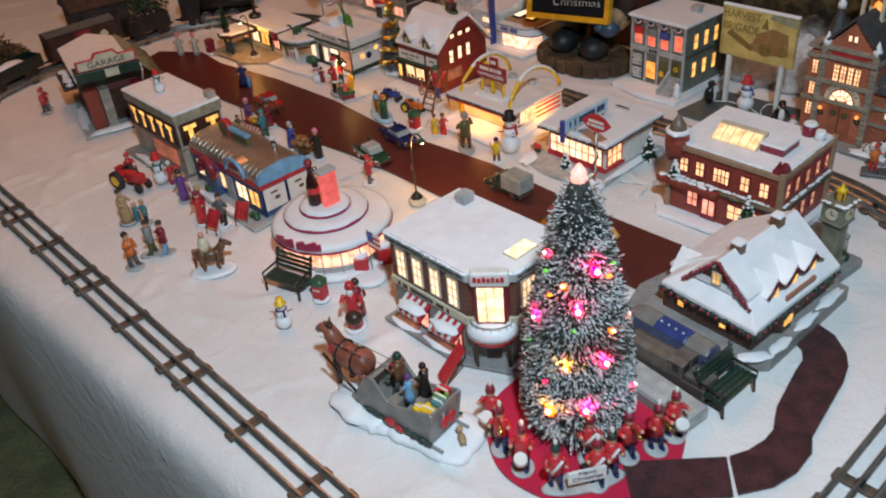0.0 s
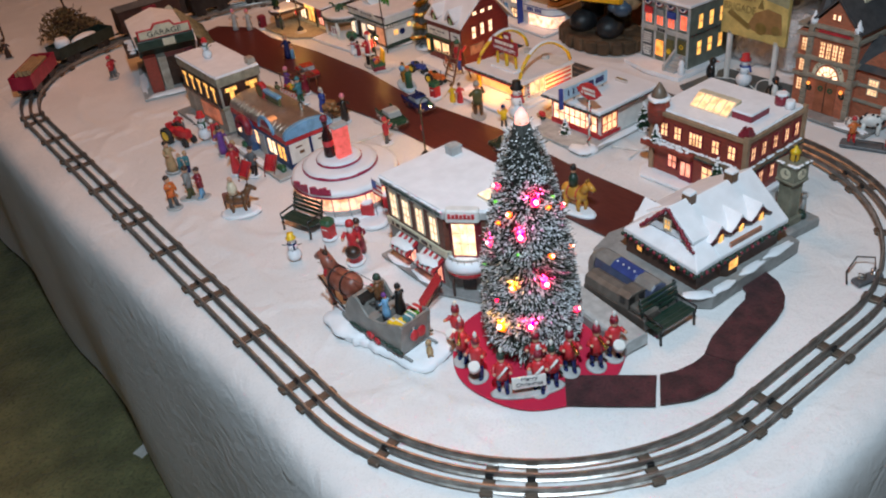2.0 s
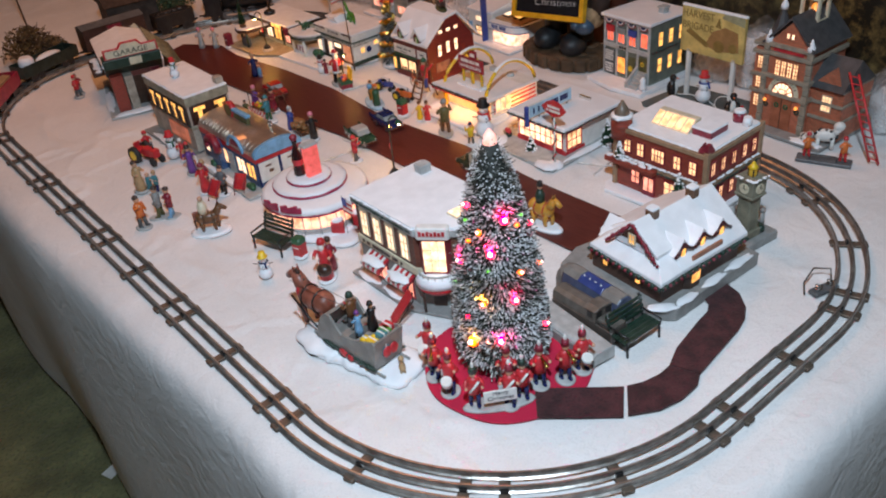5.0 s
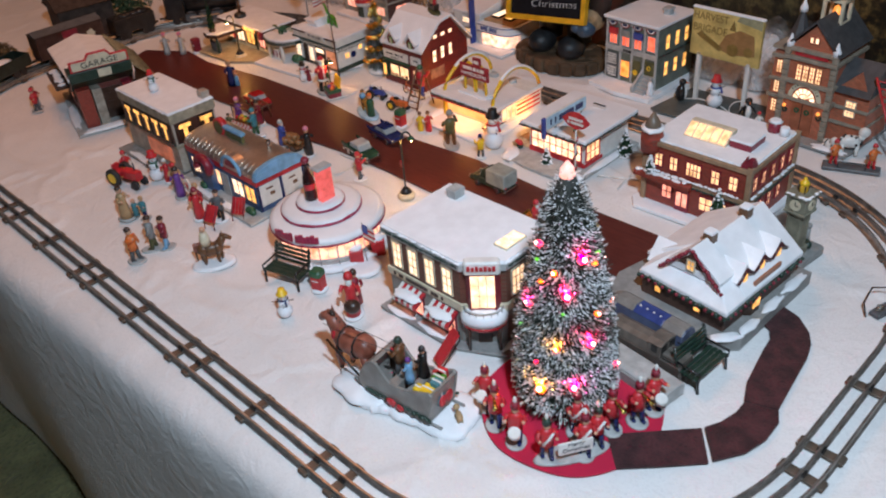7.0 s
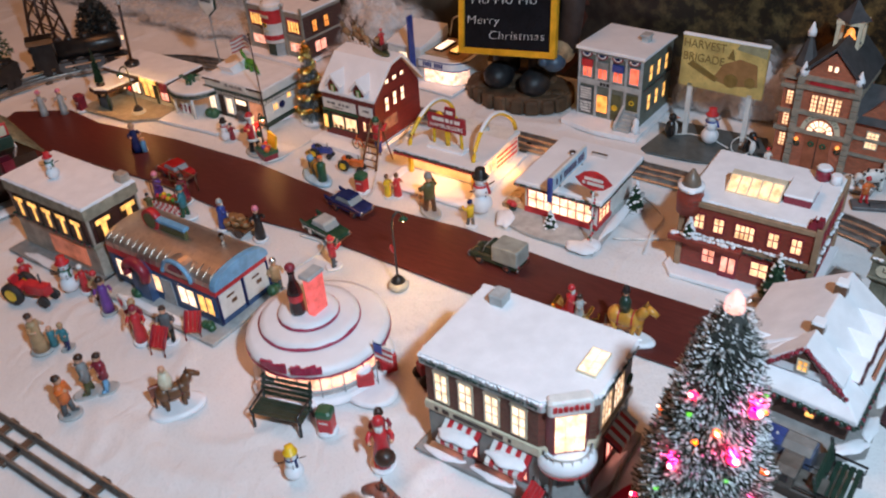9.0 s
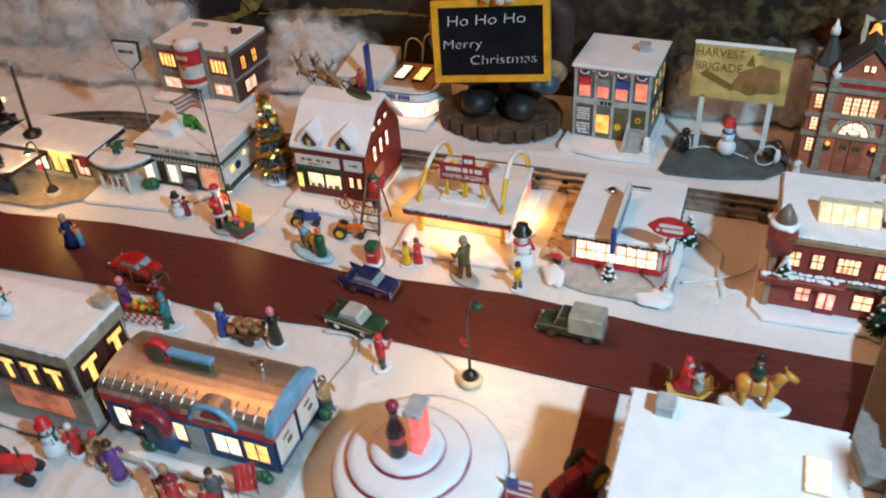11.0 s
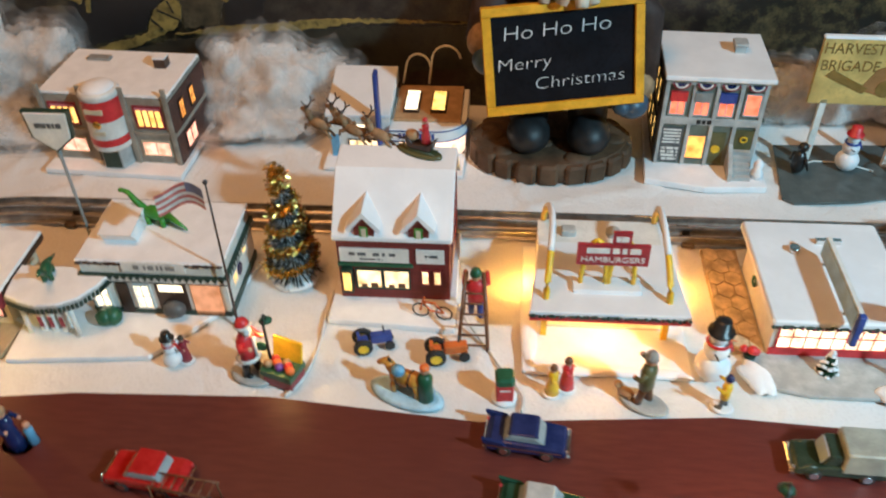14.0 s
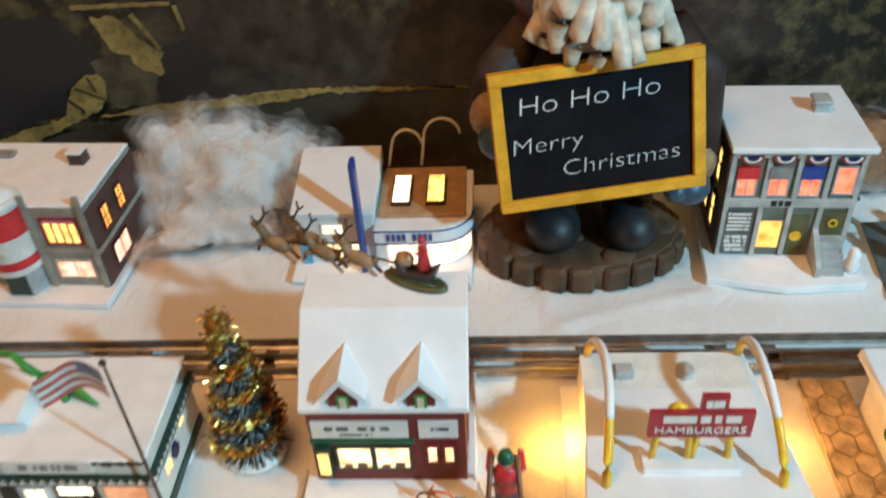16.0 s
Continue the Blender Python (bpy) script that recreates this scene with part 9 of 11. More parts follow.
def toy_tractor(x, y, rot, mat, label, s=1.0, tyre=RUBBER, z=0.0):
    t = thing("toy_tractor", x, y, label, "tractor", rot=rot, group="tractors", z=z)
    k = lambda v: v * s  # noqa: E731
    part("hood", G().box(k(-0.002), k(0.020), k(-0.0045), k(0.0045), k(0.009), k(0.018), k(0.001)), mat, t)
    part("seat", G().box(k(-0.014), k(-0.004), k(-0.005), k(0.005), k(0.010), k(0.015), k(0.001)).box(k(-0.015), k(-0.012), k(-0.004), k(0.004), k(0.015), k(0.021)), mat, t)
    for sy in (-0.0085, 0.0085):
        w = part("rear_wheel", G().at(pose(k(-0.010), k(sy), k(0.0095), 90)).lathe(0, 0, [(k(0.0068), k(-0.0025)), (k(0.0095), k(-0.002)), (k(0.0095), k(0.002)), (k(0.0068), k(0.0025))], 20), tyre, t)
        part("rim", G().at(pose(k(-0.010), k(sy), k(0.0095), 90)).lathe(0, 0, [(k(0.0055), k(-0.0028)), (k(0.0055), k(0.0028))], 16), YELLOW, w)
        part("front_wheel", G().at(pose(k(0.017), k(sy * 0.7), k(0.0050), 90)).lathe(0, 0, [(k(0.0050), k(-0.0015)), (k(0.0050), k(0.0015))], 16), tyre, t)
    part("steering_wheel", G().at(pose(k(-0.003), 0, k(0.021), 0, -40)).lathe(0, 0, [(k(0.003), 0), (k(0.0036), k(0.0006)), (k(0.003), k(0.0012))], 14, cap=False), BLACK, t)
    part("exhaust", G().cyl(k(0.012), k(0.002), k(0.018), k(0.026), k(0.0009), n=8), DARKGREY, t)
    return t


toy_tractor(0.160, 0.862, -75, RED, "bright red toy farm tractor parked on the snow", 1.35)
toy_tractor(0.290, 0.408, 150, MAROON, "maroon toy tractor parked on the side lane", 1.3)
toy_tractor(0.552, 0.728, -80, ORANGE, "orange toy tractor parked before the store", 0.85)
toy_tractor(0.560, 0.788, -75, BLUE, "blue toy tractor parked before the store", 0.80, RUBBER)
snowman(0.192, 0.838, 0.042, -120, RED, GREEN, "toy snowman with a red hat and green scarf")
figurine(0.172, 0.885, -90, RED, MAROON, RED, 0.040, SNOWY, "toy child figurine in a red snowsuit", group="strollers")
figurine(0.200, 0.822, -110, RED, RED, WHITE, 0.036, SNOWY, "toy child figurine in red with a white cap", group="strollers", robe=True)
figurine(0.189, 0.770, -120, PURPLE, DARKGREY, DARKBROWN, 0.046, PALEGREY, "toy woman figurine in a purple coat", robe=True, group="strollers")
figurine(0.197, 0.793, -120, TAN, BROWN, RED, 0.040, PALEGREY, "toy man figurine in a tan coat", group="strollers")
figurine(0.190, 0.674, -140, DARKGREY, BLACK, None, 0.046, SNOWY, "toy man figurine in a dark suit by the diner", group="strollers")
figurine(0.175, 0.700, -140, RED, MAROON, MAROON, 0.046, SNOWY, "toy woman figurine in a red dress", robe=True, group="strollers")
figurine(0.183, 0.712, -150, MAROON, DARKGREY, TAN, 0.044, SNOWY, "toy man figurine in a maroon jacket", group="strollers")
sign = thing("heart_sign", 0.181, 0.725, "white toy sign with a red heart on a post", "sign", rot=-10)
part("post", G().cyl(0, 0, 0, 0.032, 0.0012, n=8), MAROON, sign)
part("board", G().at(pose(0, 0, 0.036, 0, 90)).lathe(0, 0, [(0.010, -0.0012), (0.0108, 0), (0.010, 0.0012)], 8, smooth=False), WHITE, sign)
part("heart", G().at(pose(-0.0014, 0, 0.036)).ball((0, 0.002, 0.0012), (0.0008, 0.003, 0.003), 8, 6).ball((0, -0.002, 0.0012), (0.0008, 0.003, 0.003), 8, 6).ball((0, 0, -0.0015), (0.0008, 0.003, 0.0035), 8, 6), RED, sign)
for x, y, rot in ((0.205, 0.655, 30), (0.171, 0.668, 15)):
    b = thing("adirondack_chair", x, y, "red toy slatted garden chair by the diner", "chair", rot=rot, group="garden seats")
    for k in range(4):
        part("slat", G().at(pose(0, 0, 0.010, 0, -55)).box(-0.002, 0.020, -0.0085 + 0.0045 * k, -0.0050 + 0.0045 * k, 0, 0.0014), RED, b)
    part("frame", G().tube([(-0.004, -0.008, 0), (-0.002, -0.008, 0.012), (0.010, -0.008, 0.028)], 0.0010, 6).tube([(-0.004, 0.008, 0), (-0.002, 0.008, 0.012), (0.010, 0.008, 0.028)], 0.0010, 6), MAROON, b)
snowman(0.252, 0.905, 0.030, -120, RED, GREEN, "toy snowman standing on the restaurant roof", z=0.094)

# cart and market figures by the near road edge
cart = thing("basket_cart", 0.368, 0.752, "toy vendor cart heaped with round baskets", "cart", rot=95)
part("tray", G().box(-0.016, 0.016, -0.009, 0.009, 0.008, 0.011, 0.001), BROWN, cart)
g = G()
for k, (a, b_, c) in enumerate(((-0.010, 0.0, 0.015), (0.0, 0.004, 0.016), (0.009, -0.002, 0.015), (0.0, -0.005, 0.015), (-0.004, 0.001, 0.022), (0.006, 0.001, 0.021), (0.014, 0.003, 0.013))):
    part("basket", G().lathe(a, b_, [(0.0042, c - 0.004), (0.0058, c), (0.0054, c + 0.004)], 14), paint("woven_basket", (0.34, 0.16, 0.06), var=0.4, scale=300), cart)
for sy in (-0.010, 0.010):
    part("wheel", G().at(pose(-0.006, sy, 0.006, 90)).lathe(0, 0, [(0.006, -0.0007), (0.006, 0.0007)], 16), DARKBROWN, cart)
figurine(0.366, 0.777, -30, BLUE, PURPLE, PALEGREY, 0.042, SNOWY, "toy vendor figurine in a violet blue robe", robe=True, beard=True)
figurine(0.371, 0.722, 60, BLACK, NAVY, PINK, 0.046, SNOWY, "toy shopper figurine in a black coat pushing a sledge", robe=True)
stall = thing("produce_stall", 0.365, 0.868, "toy produce stall with a red checked cloth", "stall", rot=95)
part("table", G().box(-0.022, 0.022, -0.009, 0.009, 0.010, 0.013), BROWN, stall)
g = G()
for i in range(11):
    for j in range(3):
        g.use((i + j) % 2).box(-0.022 + 0.004 * i, -0.018 + 0.004 * i, 0.0091, 0.0099, 0.0015 + 0.004 * j, 0.0055 + 0.004 * j)
part("cloth", g, [RED, WHITE], stall, "red and white checked cloth")
for k in range(14):
    part("fruit", G().ball((-0.019 + 0.0029 * k, 0.003 * math.sin(k * 2.1), 0.0155 + 0.001 * (k % 3)), 0.0032, 8, 6), (BRIGHTGREEN, RED, ORANGE, YELLOW)[k % 4], stall)
for sx in (-0.020, 0.020):
    part("pole", G().cyl(sx, 0.008, 0.0, 0.040, 0.0007, n=6), DARKBROWN, stall)
part("awning_rail", G().tube([(-0.022, 0.008, 0.040), (0.022, 0.008, 0.040)], 0.0008, 6).tube([(-0.022, -0.010, 0.036), (0.022, -0.010, 0.036)], 0.0007, 6).tube([(-0.02, 0.008, 0.040), (-0.02, -0.010, 0.036)], 0.0006, 6).tube([(0.02, 0.008, 0.040), (0.02, -0.010, 0.036)], 0.0006, 6), BROWN, stall)
figurine(0.371, 0.897, -40, PURPLE, PURPLE, PINK, 0.044, SNOWY, "toy woman figurine in a lilac dress at the stall", robe=True)
figurine(0.360, 0.838, 120, TEAL, GREEN, TEAL, 0.046, SNOWY, "toy man figurine in teal jacket and green trousers", wide=1.4)
figurine(0.386, 0.866, 180, MAROON, BROWN, DARKBROWN, 0.042, SNOWY, "toy seller figurine in a maroon apron behind the stall", robe=True)
figurine(0.346, 0.886, 30, OLIVE, BRIGHTGREEN, None, 0.030, SNOWY, "toy child figurine in olive crouching by the stall")
figurine(0.370, 0.609, -20, RED, DARKGREY, RED, 0.042, SNOWY, "toy skater figurine in a red jacket", arms=(0.9, 0.9))
figurine(0.306, 0.634, -120, TAN, DARKGREY, SILVER, 0.044, SNOWY, "toy man figurine in tan beside the diner")


# ---------------------------------------------------------------- die-cast vehicles
def die_cast(name, x, y, rot, paintwork, roof, label, length=0.057, truck=False, fins=True):
    c = thing(name, x, y, label, "car" if not truck else "truck", rot=rot, z=0.0022, group="die-cast cars")
    L = length / 2
    w = 0.0125
    low = [(-L, 0.006), (-L - 0.001, 0.0115), (-L + 0.004, 0.0145), (-L + 0.018, 0.0148), (L - 0.020, 0.0142), (L - 0.002, 0.0120), (L, 0.0085), (L - 0.001, 0.0050), (-L + 0.002, 0.0045)]
    part("body", G().prism(low, -w, w, "y"), paintwork, c, bevel=0.0014)
    if truck:
        part("cab", G().prism([(0.000, 0.0138), (0.001, 0.0245), (0.010, 0.0245), (0.014, 0.0138)], -0.0105, 0.0105, "y"), paintwork, c, bevel=0.0012)
        part("windscreen", G().prism([(0.0104, 0.0236), (0.0138, 0.0150), (0.0146, 0.0150), (0.0112, 0.0236)], -0.009, 0.009, "y"), GLASSY, c)
        part("box", G().box(-L - 0.001, 0.001, -0.0130, 0.0130, 0.0105, 0.0300, 0.0014), roof, c, "pale grey cargo box", bevel=0.0008)
        part("lettering", bars(G(), "-y", 0.0130, -L + 0.008, -0.004, 0.020, 0.003, 0.0004, 4, 3), DARKGREEN, c)
        part("fender", G().ball((0.020, 0.0105, 0.009), (0.008, 0.0030, 0.005), 12, 7).ball((0.020, -0.0105, 0.009), (0.008, 0.0030, 0.005), 12, 7), paintwork, c)
    else:
        part("cabin", G().prism([(-0.017, 0.0144), (-0.011, 0.0212), (0.006, 0.0212), (0.013, 0.0140)], -0.0102, 0.0102, "y"), GLASSY, c, bevel=0.0012)
        part("roof", G().prism([(-0.0135, 0.0205), (-0.0112, 0.0222), (0.0062, 0.0222), (0.0085, 0.0200)], -0.0100, 0.0100, "y"), roof, c, bevel=0.0008)
        for sy in (-1, 1):
            if fins:
                part("fin", G().prism([(-L - 0.001, 0.0125), (-L - 0.003, 0.0175), (-L + 0.012, 0.0148), (-L + 0.014, 0.0125)], sy * w - 0.0012, sy * w + 0.0012, "y"), paintwork, c)
            part("side_trim", G().box(-L, L - 0.004, sy * (w + 0.0003) - 0.0003, sy * (w + 0.0003) + 0.0003, 0.0095, 0.0106), CHROME, c)
    part("front_bumper", G().box(L - 0.001, L + 0.002, -w, w, 0.0050, 0.0085, 0.0006), CHROME, c)
    part("rear_bumper", G().box(-L - 0.002, -L + 0.001, -w, w, 0.0050, 0.0085, 0.0006), CHROME, c)
    for sy in (-1, 1):
        part("headlight", G().ball((L, sy * 0.0095, 0.0100), (0.0012, 0.0018, 0.0018), 8, 6), SILVER, c)
        part("tail_light", G().ball((-L - 0.001, sy * 0.010, 0.0112), (0.001, 0.0014, 0.0014), 8, 6), RED, c)
        for wx in (-L + 0.013, L - 0.014):
            m = pose(wx, sy * (w - 0.0012), 0.0052, 90)
            wheel = part("wheel", G().at(m).lathe(0, 0, [(0.0040, -0.0018), (0.0052, -0.0014), (0.0052, 0.0014), (0.0040, 0.0018)], 18), RUBBER, c)
            part("hubcap", G().at(m).lathe(0, 0, [(0.0032, -0.0021), (0.0032, 0.0021)], 14), SILVER, wheel)
    return c


die_cast("toy_car", 0.470, 0.664, -96, NAVY, NAVY, "navy blue die-cast car with chrome fins on the road")
die_cast("toy_car", 0.413, 0.654, -98, paint("deep_green_lacquer", (0.012, 0.055, 0.03), rough=0.2), PALEGREY, "dark green die-cast car with a pale roof on the road")
die_cast("toy_car", 0.424, 0.925, 82, paint("red_lacquer", (0.42, 0.012, 0.012), rough=0.18), paint("red_lacquer"), "glossy red die-cast car on the road", fins=False)
die_cast("toy_truck", 0.464, 0.452, 88, paint("truck_green_lacquer", (0.018, 0.035, 0.022), rough=0.25), paint("pale_truck_grey", (0.33, 0.35, 0.31)), "green die-cast delivery truck with pale grey box", 0.062, True)
rack = thing("toy_handcart", 0.408, 0.893, "spindly brown toy ladder rack beside the red car", "rack", rot=80)
part("rail", G().tube([(-0.024, -0.006, 0.024), (0.024, -0.006, 0.020)], 0.0008, 6).tube([(-0.024, 0.006, 0.024), (0.024, 0.006, 0.020)], 0.0008, 6), BROWN, rack)
for k in range(7):
    part("rung", G().tube([(-0.021 + 0.007 * k, -0.006, 0.0237 - 0.0006 * k), (-0.021 + 0.007 * k, 0.006, 0.0237 - 0.0006 * k)], 0.0006, 5), BROWN, rack)
for sx in (-0.022, 0.022):
    part("leg", G().tube([(sx, -0.006, 0.022), (sx, -0.007, 0.0022)], 0.0008, 5).tube([(sx, 0.006, 0.022), (sx, 0.007, 0.0022)], 0.0008, 5), BROWN, rack)

# santa's road sleigh with a golden horse
sl = thing("golden_sleigh", 0.414, 0.336, "small golden toy sleigh standing on the road", "sleigh", rot=-85, z=0.002)
part("body", G().prism([(-0.018, 0.006), (-0.021, 0.022), (-0.017, 0.022), (-0.012, 0.012), (0.008, 0.010), (0.016, 0.020), (0.019, 0.018), (0.012, 0.005)], -0.009, 0.009, "y"), GOLD, sl, bevel=0.001)
part("lining", G().box(-0.016, 0.006, -0.0075, 0.0075, 0.0095, 0.013, 0.001), MAROON, sl)
for sy in (-0.008, 0.008):
    part("runner", G().tube([(-0.022, sy, 0.0012), (0.014, sy, 0.0012), (0.024, sy, 0.006), (0.023, sy, 0.012)], 0.0009, 6), GOLD, sl)
figurine(0.4155, 0.340, -85, RED, RED, RED, 0.040, None, "toy santa figurine in red seated in the sleigh", robe=True, beard=True, z=0.006)
figurine(0.4135, 0.330, -85, PALEGREY, TAN, DARKBROWN, 0.034, None, "toy child figurine in grey seated in the sleigh", robe=True, z=0.006)
hg = horse(G().use(0).lathe(0, 0, [(1, 0), (1.02, 0.003), (0.85, 0.005)], 26, sx=0.030, sy=0.013), 0.95)
hg.use(4).lathe(-0.002, 0, [(0.0055, 0.034), (0.006, 0.044), (0.003, 0.051)], 12).use(5).ball((-0.002, 0, 0.054), 0.0032, 10, 7).use(6).lathe(-0.002, 0, [(0.0042, 0.056), (0.003, 0.062), (0.001, 0.063)], 10)
solid("rider_figurine", hg, [SNOWY, paint("golden_horse", (0.62, 0.28, 0.04)), BROWN, RED, DARKGREEN, SKIN, BLACK], 0.417, 0.283, "toy rider in green on a golden horse", "figurine", rot=-85, z=0.002)

# figures along the far side of the road
figurine(0.446, 1.032, -100, NAVY, SKYBLUE, TAN, 0.046, CREAM, "toy figurine in a navy coat on a cream base", robe=True, wide=1.3, extra=("child", SKYBLUE))
snowman(0.533, 0.944, 0.032, -110, BLACK, RED, "small toy snowman pair with a black top hat")
figurine(0.537, 0.935, -100, MAROON, MAROON, BLACK, 0.028, SNOWY, "toy child figurine in maroon hugging a snowman", robe=True)
figurine(0.525, 0.8775, -105, RED, BLACK, RED, 0.062, PALEGREY, "tall toy santa figurine in a red coat", arms=(0.7, 0.5), beard=True, wide=1.3, fur=True)
stand = thing("toy_stand", 0.522, 0.852, "toy gift stand with a yellow back and presents", "stand", rot=-20)
part("crate", G().box(-0.010, 0.010, -0.013, 0.013, 0.001, 0.013, 0.001), MAROON, stand)
part("green_band", G().box(-0.0106, 0.0106, -0.0136, 0.0136, 0.010, 0.0155), GREEN, stand)
part("back", G().at(pose(0.008, 0, 0.014, 0, 12)).box(-0.0012, 0.0012, -0.013, 0.013, 0, 0.020, 0.0005), YELLOW, stand, "yellow back board")
for k in range(7):
    part("toy", G().ball((-0.004 + 0.003 * (k % 3), -0.010 + 0.0033 * k, 0.018), 0.0038, 8, 6), (ORANGE, RED, TAN, PURPLE)[k % 4], stand)
hg = horse(G().use(0).lathe(0, 0, [(1, 0), (1.02, 0.0025), (0.85, 0.004)], 26, sx=0.030, sy=0.014), 0.72)
hg.use(4).lathe(-0.016, 0.0, [(0.006, 0.004), (0.0055, 0.020), (0.006, 0.027), (0.003, 0.031)], 12).use(5).ball((-0.016, 0, 0.035), 0.0036, 10, 7).use(6).ball((-0.016, 0, 0.038), (0.0040, 0.0040, 0.0026), 10, 6).use(7).ball((0.004, 0.004, 0.030), (0.0055, 0.005, 0.005), 10, 7)
solid("farmhand_figurine", hg, [PALEBLUE, paint("golden_horse"), DARKBROWN, DARKGREEN, GREEN, SKIN, ORANGE, SKYBLUE], 0.512, 0.755, "toy farmhand in green leading a golden horse", "figurine", rot=70)
figurine(0.584, 0.706, 0, RED, BLUE, GREEN, 0.052, None, "toy workman figurine in a red shirt on a ladder", arms=(0.9, 0.9), z=0.016)
ladder = thing("toy_ladder", 0.576, 0.707, "brown toy step ladder leaning at the store corner", "ladder", rot=0)
for sy in (-0.010, 0.010):
    part("rail", G().tube([(-0.016, sy * 1.2, 0.0), (0.010, sy * 0.7, 0.062)], 0.0016, 6), BROWN, ladder)
for k in range(7):
    t = (k + 0.6) / 7.6
    part("rung", G().tube([(-0.016 + 0.026 * t, -0.010 * (1.2 - 0.5 * t), 0.062 * t), (-0.016 + 0.026 * t, 0.010 * (1.2 - 0.5 * t), 0.062 * t)], 0.0009, 6), BROWN, ladder)
part("hind_rail", G().tube([(0.010, -0.006, 0.062), (0.024, -0.010, 0.0)], 0.0012, 6).tube([(0.010, 0.006, 0.062), (0.024, 0.010, 0.0)], 0.0012, 6), BROWN, ladder)
cycle = thing("toy_cycle", 0.590, 0.742, "orange toy cycle leaning before the store", "cycle", rot=80, z=0.006)
for sx in (-0.010, 0.010):
    ring = [(sx + 0.0068 * math.cos(a), 0, 0.0075 + 0.0068 * math.sin(a)) for a in np.linspace(0, 2 * math.pi, 17)]
    part("wheel", G().tube(ring, 0.0007, 5), BLACK, cycle)
part("frame", G().tube([(-0.010, 0, 0.0075), (-0.002, 0, 0.017), (0.008, 0, 0.017), (0.010, 0, 0.0075)], 0.0010, 6).tube([(-0.010, 0, 0.0075), (0.002, 0, 0.008), (0.008, 0, 0.018), (0.006, 0, 0.022)], 0.0009, 6), ORANGE, cycle)
figurine(0.520, 0.645, -100, YELLOW, YELLOW, BROWN, 0.032, SNOWY, "toy child figurine in a yellow coat", robe=True)
figurine(0.526, 0.634, -100, RED, RED, BROWN, 0.034, SNOWY, "toy child figurine in a red coat", robe=True)
figurine(0.515, 0.577, 60, OLIVE, BROWN, GREY, 0.056, PALEGREY, "toy man figurine in olive with a begging dog", arms=(0.8, 0.5), extra=("dog", TAN), wide=1.5)
snowman(0.545, 0.523, 0.055, -110, BLACK, RED, "tall toy snowman with a black top hat")
figurine(0.514, 0.519, 70, YELLOW, DARKGREY, NAVY, 0.036, SNOWY, "toy child figurine in a yellow jacket by the snowman", arms=(0.8, 0.8))
solid("toy_poinsettia", G().use(1).lathe(0, 0, [(0.004, 0), (0.005, 0.005)], 10).use(0).lumps((-0.002, -0.003, 0.009), (0.002, 0.004, 0.009), 0.0042, seed=3, flat=0.9), [RED, DARKGREEN], 0.563, 0.490, "red toy poinsettia in a pot by the ice cream stand", "plant", z=0.003)


# ---------------------------------------------------------------- street furniture
def street_lamp(x, y, h, label, wreath=RED, reach=0.014, rot=0, glow=0.05):
    p = thing("toy_street_lamp", x, y, label, "street lamp", rot=rot, group="street lamps")
    part("foot", G().lathe(0, 0, [(0.0105, 0), (0.0115, 0.004), (0.009, 0.008)], 20).use(1).lathe(0, 0, [(0.0085, 0.007), (0.0055, 0.012), (0.002, 0.016)], 16), [CREAM, BLACK], p)
    arc = [(0, 0, 0.010), (0, 0, h * 0.86)] + [(reach * 0.5 * (1 - math.cos(a)), 0, h * 0.86 + h * 0.12 * math.sin(a)) for a in np.linspace(0.3, math.pi, 8)]
    part("post", G().tube(arc, 0.0012, 8), paint("dark_verdigris_iron", (0.02, 0.035, 0.028)), p)
    part("shade", G().lathe(reach, 0, [(0.0052, h * 0.855), (0.003, h * 0.885), (0.0012, h * 0.90)], 14), GREEN, p)
    part("bulb", G().ball((reach, 0, h * 0.85), 0.0026, 10, 8), B_WHITE, p)
    part("wreath", G().at(pose(0, 0, h * 0.5, 0, 90)).lathe(0.0, 0.005, [(0.0035, -0.001), (0.005, 0), (0.0035, 0.001)], 12), wreath, p)
    m = p.matrix_world @ Vector((reach, 0, h * 0.80))
    point_lamp("street_lamp_glow", m, glow, (1.0, 0.52, 0.13))
    return p


